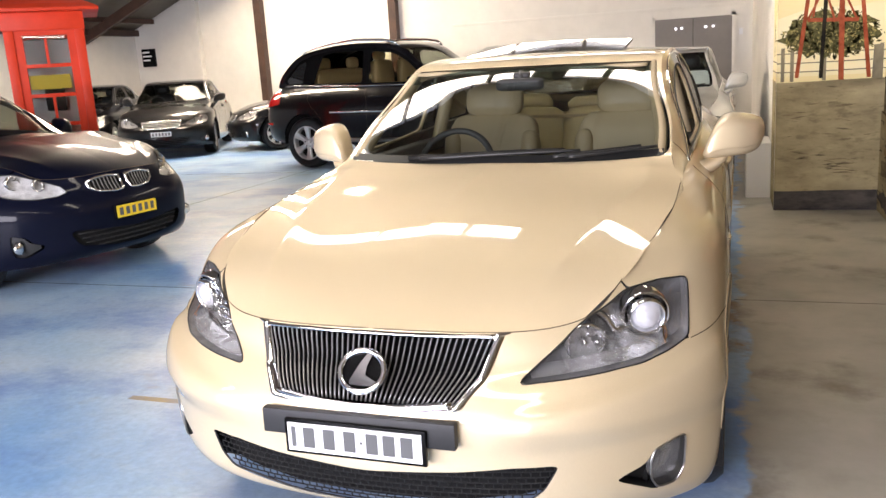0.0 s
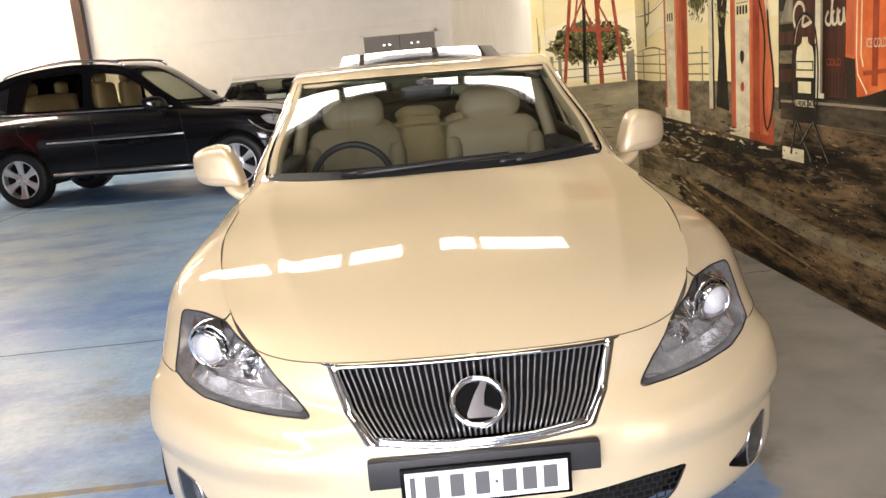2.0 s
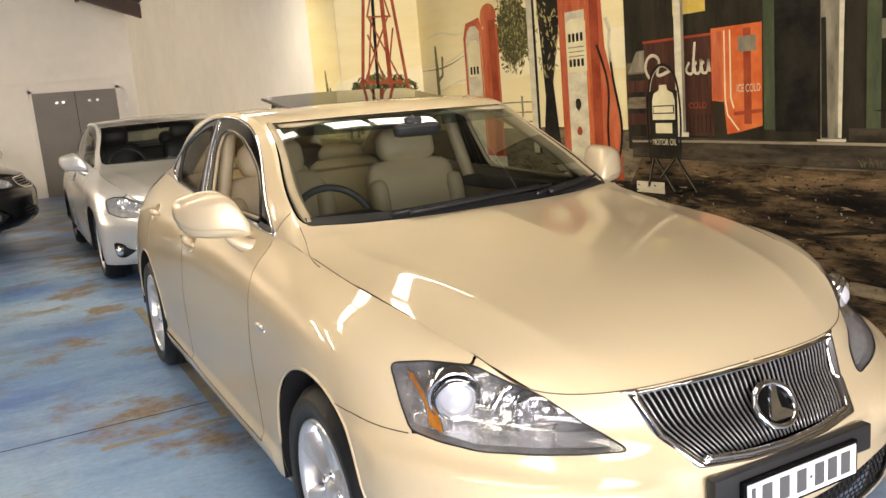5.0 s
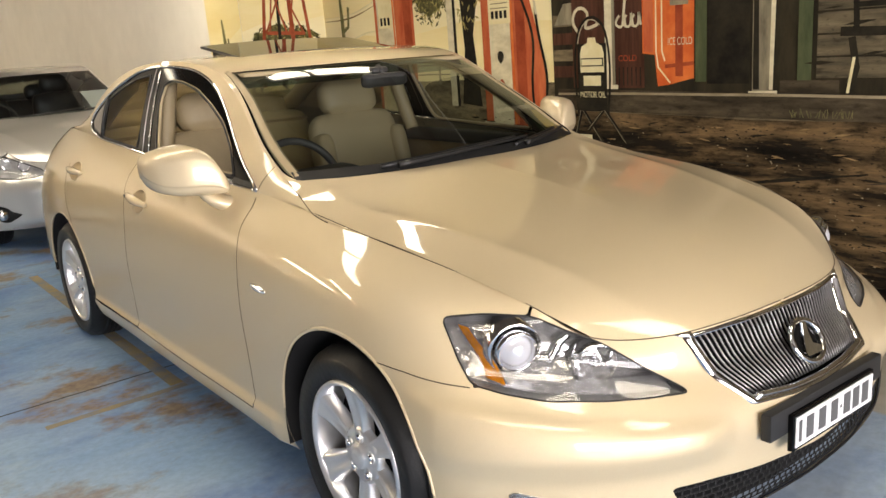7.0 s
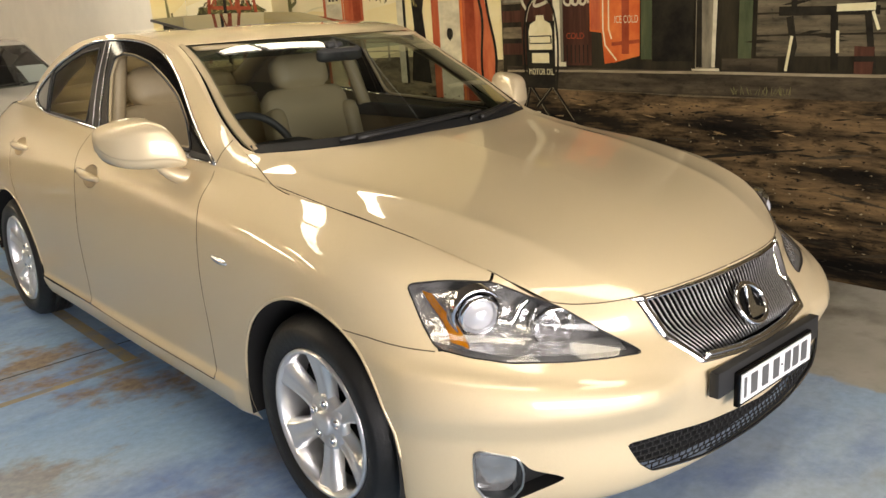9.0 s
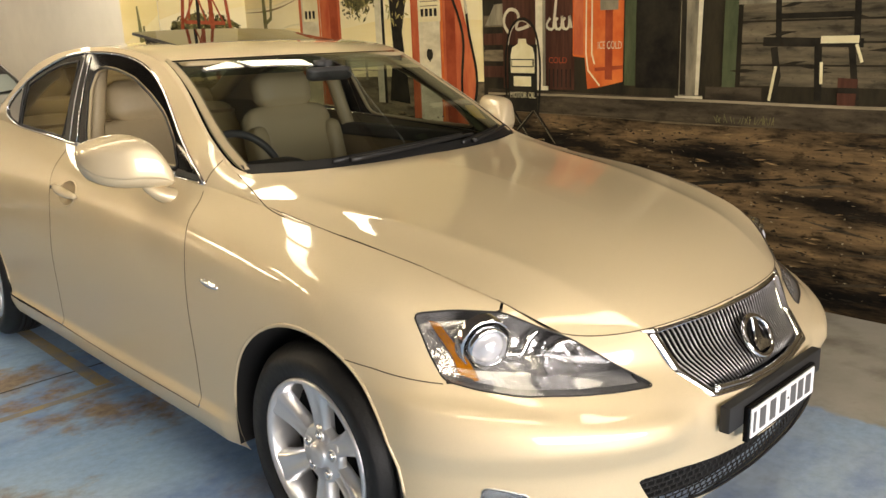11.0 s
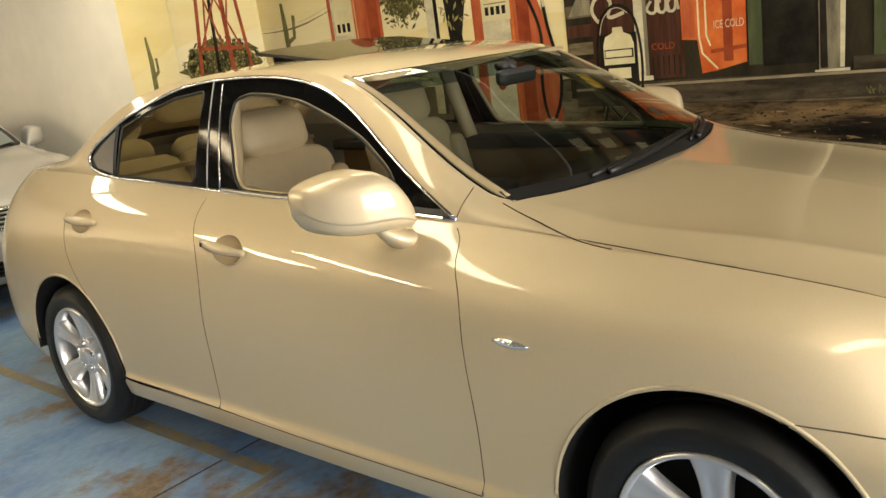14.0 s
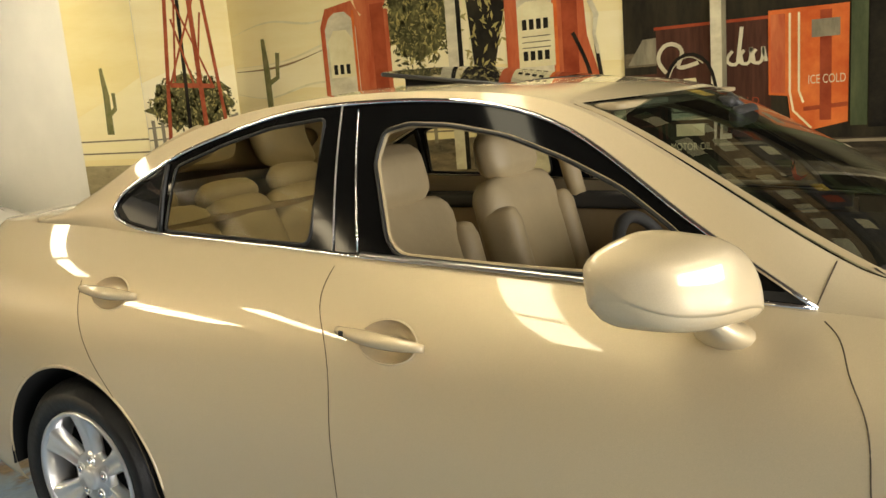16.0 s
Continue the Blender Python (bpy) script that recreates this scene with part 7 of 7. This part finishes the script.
def paper_sheet(root, K, x, u0, u1, half=.15):
    """A white sheet lying behind the windscreen of a car."""
    sh = lambda u, xx: K["shell"](np.array([u]), np.array([abs(xx) / .62]))[0] * [1 if xx > 0 else -1, 1, 1] + [0, .012, -.012]
    vs = [sh(u, xx) for u in np.linspace(u0, u1, 5) for xx in np.linspace(x - half, x + half, 5)]
    fs = [(i * 5 + j, i * 5 + j + 1, i * 5 + j + 6, i * 5 + j + 5) for i in range(4) for j in range(4)]
    vs = np.array(vs)
    mesh_ob("price_sheet", np.concatenate([vs, vs + [0, .002, -.001]]), fs + [tuple(25 + k for k in q[::-1]) for q in fs], M["paper"], root, "white paper sheet behind the windscreen")


def wheels(root, ys, x, r, rim, spokes, width=.21):
    for xx, y in ((-x, ys[0]), (x, ys[0]), (-x, ys[1]), (x, ys[1])):
        wheel(root, xx, y, r, r, rim, width, spokes, M["alloy"])


ROUND_LAMP = [(.785, .735), (.72, .758), (.64, .752), (.58, .715), (.50, .675), (.445, .645), (.42, .605), (.50, .588), (.62, .585), (.72, .598), (.790, .635)]
KIDNEY = [(.03, .668), (.12, .678), (.21, .672), (.285, .652), (.278, .612), (.22, .586), (.10, .576), (.038, .582), (.024, .625)]
BROAD_GRILLE = [(-.36, .675), (0, .686), (.36, .675), (.34, .61), (.30, .560), (0, .548), (-.30, .560), (-.34, .61)]
PALE_GLASS = (M["tint"], M["tint"], M["dim_glass"])

# silver sedan parked nose-on behind the champagne one
silver, KS = sedan("silver_sedan", M["silver_paint"], "silver four-door sedan parked behind the champagne car", fine=.5, spec=dict(lamp=ROUND_LAMP, grille=BROAD_GRILLE, glass=PALE_GLASS))
silver.matrix_world = pose(.035, 5.86, 0)
wheels(silver, (0, 2.735), .85, .315, .214, 5)
outfit(silver, KS, M["silver_paint"])
paper_sheet(silver, KS, .46, 1.35, 2.5, .13)

# navy sedan with a yellow plate
navy, KN = sedan("navy_sedan", M["navy_paint"], "dark navy sedan with twin chrome grille and yellow plate", fine=.6, spec=dict(
    warp=(lambda x: np.asarray(x) * 1.01, lambda y: y, lambda z: np.interp(z, [.19, .45, .6, .7, .9, 1.06], [.20, .49, .67, .775, .965, 1.08])), lamp=ROUND_LAMP, grille=KIDNEY, glass=PALE_GLASS))
navy.matrix_world = pose(-4.03, 2.38, 0, 0, 0, 82)
wheels(navy, (0, 2.735), .85, .315, .214, 5)
outfit(navy, KN, M["navy_paint"], "upright", "yellow")

# dark grey sedan with chrome grille, across the hall
BACK_CARS = (("dark_grey_sedan", "black sedan with a white sheet in its windscreen", -9.35, 10.9, 27, True),
             ("black_sedan", "black sedan parked in the far corner of the hall", -12.3, 11.6, 24, False),
             ("grey_sedan", "black sedan parked beyond the four-wheel-drive wagon", -7.75, 12.0, -52, False))
for nm, lab, x, y, turn, sheet in BACK_CARS:
    c, KC = sedan(nm, M["black_paint"] if nm == "black_sedan" else M["grey_paint"], lab, fine=.42, spec=dict(lamp=ROUND_LAMP, grille=BROAD_GRILLE, glass=PALE_GLASS, screen_glass=M["plain_screen"]))
    c.matrix_world = pose(x, y, 0, 0, 0, turn)
    wheels(c, (0, 2.735), .85, .315, .214, 7)
    outfit(c, KC, M["grey_paint"])
    if sheet:
        paper_sheet(c, KC, .33, 1.8, 2.8, .13)

# silver wagon against the far wall
W_RAIL = RAIL[:7] + [(.60, 2.15, 1.39), (.60, 2.6, 1.37), (.61, 2.95, 1.32), (.63, 3.14, 1.20), (.652, 3.24, 1.075)]
W_CENTRE = CENTRE[:7] + [(0, 2.15, 1.412), (0, 2.62, 1.395), (0, 3.0, 1.34), (0, 3.22, 1.20), (0, 3.32, 1.08)]
wagon, KW = sedan("silver_wagon", M["silver_paint"], "silver station wagon with roof rails by the far wall", fine=.42,
                  spec=dict(rail=W_RAIL, centre=W_CENTRE, lamp=ROUND_LAMP, grille=BROAD_GRILLE, glass=PALE_GLASS, backlight=(9.2, 10.6)))
wagon.matrix_world = pose(-2.42, 11.35, 0)
wheels(wagon, (0, 2.735), .85, .315, .214, 7)
outfit(wagon, KW, M["silver_paint"])
for s in (1, -1):
    bar("roof_rail", [(.565 * s, 1.42, 1.375), (.57 * s, 1.48, 1.415), (.575 * s, 1.8, 1.432), (.58 * s, 2.3, 1.432), (.585 * s, 2.75, 1.405), (.585 * s, 2.83, 1.355)], .013, M["satin"], wagon, seg=8)
paper_sheet(wagon, KW, .25, 1.3, 2.0, .15)

# black four-wheel-drive wagon, side on
SUV_Z = lambda z: np.interp(z, [.19, .27, .42, .57, .71, .86, 1.0, 1.1], [.33, .42, .60, .76, .90, 1.02, 1.13, 1.21])
SUV_Y = lambda y: np.interp(y, [-.85, 0, .6, 1.76, 2.73, 3.73], [-.86, 0, .62, 1.85, 2.915, 3.84])
S_RAIL = [(.735, .38, 1.07), (.70, .62, 1.12), (.68, .85, 1.27), (.65, 1.1, 1.46), (.63, 1.32, 1.63), (.65, 1.6, 1.715), (.66, 2.1, 1.750), (.66, 2.62, 1.722), (.65, 3.02, 1.655), (.655, 3.26, 1.54), (.69, 3.45, 1.35), (.70, 3.53, 1.185)]
S_CENTRE = [(0, .35, 1.09), (0, .45, 1.13), (0, .68, 1.28), (0, .93, 1.47), (0, 1.18, 1.64), (0, 1.5, 1.735), (0, 2.1, 1.775), (0, 2.64, 1.748), (0, 3.08, 1.68), (0, 3.36, 1.56), (0, 3.58, 1.36), (0, 3.68, 1.185)]
suv, KV = sedan("black_suv", M["black_paint"], "black four-wheel-drive wagon with chrome side trims", fine=.62, spec=dict(
    warp=(lambda x: np.asarray(x) * 1.06, SUV_Y, SUV_Z), rail=S_RAIL, centre=S_CENTRE, lamp=ROUND_LAMP, grille=BROAD_GRILLE, arches=((0, .37, .43), (2.915, .37, .43)),
    belt_y=(.38, .66, .9, 1.15, 1.4, 1.65, 2.1, 2.7, 3.08, 3.26, 3.42, 3.52), chrome=False, arch_x=.90, backlight=(8.2, 10.2), rear_glass=M["dim_glass"], glass=(M["tint"], M["tint"], M["dim_glass"]),
    windows=[(.78, 1.14), (1.0, 1.30), (1.25, 1.50), (1.45, 1.62), (1.8, 1.68), (2.4, 1.68), (2.85, 1.63), (3.12, 1.54), (3.42, 1.29), (3.36, 1.20), (2.5, 1.17), (1.5, 1.15)],
    panes=([(.95, 1.18), (1.2, 1.42), (1.45, 1.58), (1.83, 1.63), (1.85, 1.19)], [(1.97, 1.20), (1.95, 1.64), (2.45, 1.64), (2.66, 1.61), (2.84, 1.22)],
           [(3.06, 1.23), (2.98, 1.54), (3.12, 1.50), (3.36, 1.28), (3.33, 1.23)])))
suv.matrix_world = pose(-2.02, 8.83, 0, 0, 0, 80.7)
wheels(suv, (0, 2.915), .93, .37, .25, 6, .24)
outfit(suv, KV, M["black_paint"], mirrors=(.05, .02, .16), plate=None, seat_mat=M["leather"])
on_suv = lambda pts: KV["sk"].line("side", poly(pts, 12, False), lambda p: p[..., 1] > .3)
both_bars("belt_trim", KV["cab"].line("side", poly([(.80, 1.135), (1.5, 1.15), (2.5, 1.17), (3.4, 1.20)], 12, False)) * [1.01, 1, 1], .014, M["chrome"], suv, "chrome belt line")
both_bars("door_trim", on_suv([(.62, .80), (2.44, .81)]) * [1.008, 1, 1], .018, M["chrome"], suv, "chrome strip along the doors")
for s in (1, -1):
    v, f = cushion(.90, 1.03, .52, 2.40, .385, .43, .02, 0, 6)
    mesh_ob("running_board", v * [s, 1, 1], f, M["satin"], suv, "silver running board")
    rail = np.array([(.635 * s, 1.40, 1.68), (.64 * s, 1.47, 1.735), (.65 * s, 1.65, 1.77), (.655 * s, 2.1, 1.80), (.655 * s, 2.5, 1.775), (.65 * s, 2.85, 1.725), (.645 * s, 3.0, 1.69), (.64 * s, 3.06, 1.65)])
    bar("roof_rail", rail, .017, M["chrome"], suv, "chrome roof rail", seg=8)
    fld = KV["sk"].field("side", rounded([(3.36, .95), (3.40, 1.12), (3.86, 1.12), (3.86, .92), (3.56, .92)], .15, 3), lambda p: p[..., 1] > 3)
    v, f = KV["sk"].extract(fld, s < 0)
    mesh_ob("tail_lamp", v * [1.014, 1, 1] + [0, .012, 0], f, M["red_lens"], suv, "red tail lamp")
    a = on_suv([(3.56, .66), (3.70, .66)])
    bar("rear_marker", a * [s, 1, 1] + [.006 * s, 0, 0], .018, M["red_lens"], suv, "small red bumper reflector")


# ---------- red telephone box ----------
M["box_red"] = mat("telephone_box_red", (0.85, 0.06, 0.018), 0.45, vary=0.15, scale=6, spec=0.3)
M["sign_yellow"] = mat("yellow_notice", (0.85, 0.56, 0.03), 0.5)
M["box_pane"] = thin_glass("box_pane", (0.7, 0.74, 0.72), 1.5)


def phone_box(m):
    b = tagged(new("telephone_box"), "red glazed telephone box with a corniced top", "telephone box")
    H = .45
    boxed("plinth", -H - .02, H + .02, -H - .02, H + .02, 0, .14, M["box_red"], b, bevel=.012)
    for sx in (1, -1):
        for sy in (1, -1):
            boxed("corner_post", *sorted((sx * H, sx * (H - .11))), *sorted((sy * H, sy * (H - .11))), .14, 2.10, M["box_red"], b, bevel=.012)
    boxed("fascia", -H - .015, H + .015, -H - .015, H + .015, 2.08, 2.31, M["box_red"], b, bevel=.01)
    boxed("cornice", -H - .20, H + .20, -H - .20, H + .20, 2.29, 2.335, M["box_red"], b, bevel=.012)
    rings = [(H + .19, 2.335), (H + .10, 2.385), (H - .06, 2.455), (.22, 2.53)]
    vs = [(sx * r, sy * r, z) for r, z in rings for sx, sy in ((1, 1), (-1, 1), (-1, -1), (1, -1))]
    fs = [(4 * k + i, 4 * k + (i + 1) % 4, 4 * k + 4 + (i + 1) % 4, 4 * k + 4 + i) for k in range(3) for i in range(4)]
    mesh_ob("roof", vs, fs + [(12, 13, 14, 15), (3, 2, 1, 0)], M["box_red"], b, smooth=False)
    for k in range(4):
        turn = pose(0, 0, 0, 0, 0, 90 * k)
        side = boxed("door" if k == 0 else "side_panel", -H + .11, H - .11, -H + .03, -H + .07, .14, .25, M["box_red"], b, bevel=.004, m=turn)
        for x0, x1 in ((-H + .11, -.25), (.25, H - .11)):
            boxed("stile", x0, x1, -H + .028, -H + .072, .25, 2.08, M["box_red"], side, m=turn)
        boxed("top_rail", -.25, .25, -H + .03, -H + .07, 2.02, 2.08, M["box_red"], side, m=turn)
        for i in range(6):
            z = .23 + i * .357
            if i < 5:
                boxed("glazing_bar", -.25, .25, -H + .025, -H + .07, z - .02, z + .025, M["box_red"], side, bevel=.004, m=turn)
            if i != 3 and i < 5:
                boxed("glazing_bar", -.016, .016, -H + .03, -H + .065, z + .025, z + .337, M["box_red"], side, m=turn)
        pane = boxed("pane", -.25, .25, -H + .045, -H + .05, .25, 2.03, M["box_pane"], side, m=turn)
        pane.visible_shadow = False
        boxed("notice", -.24, .22, -H + .056, -H + .060, 1.38, 1.55, M["sign_yellow"], side, "yellow notice behind the glass", m=turn)
    boxed("backboard", -.28, .28, .30, .34, .5, 2.0, M["paper"], b)
    boxed("telephone", -.12, .12, .20, .30, 1.1, 1.5, M["black"], b, bevel=.02)
    b.matrix_world = m
    return b


phone_box(pose(-7.3, 5.99, 0, 0, 0, 42))

# ---------- the car in the middle of the bay ----------
car, K = sedan("champagne_sedan", M["champagne"], "champagne gold four-door sedan with cream leather seats", spec=dict(fold=.019))
car.matrix_world = pose(.015, 0, 0, 0, .6, 0)
for x, y in ((-.878, 0), (.878, 0), (-.880, 2.735), (.880, 2.735)):
    r = .317 if y < 1 else .312
    wheel(car, x, y, r + x * math.sin(radians(.6)), r, .221, .205, 6, M["alloy"])
dress(car, K, M["champagne"])
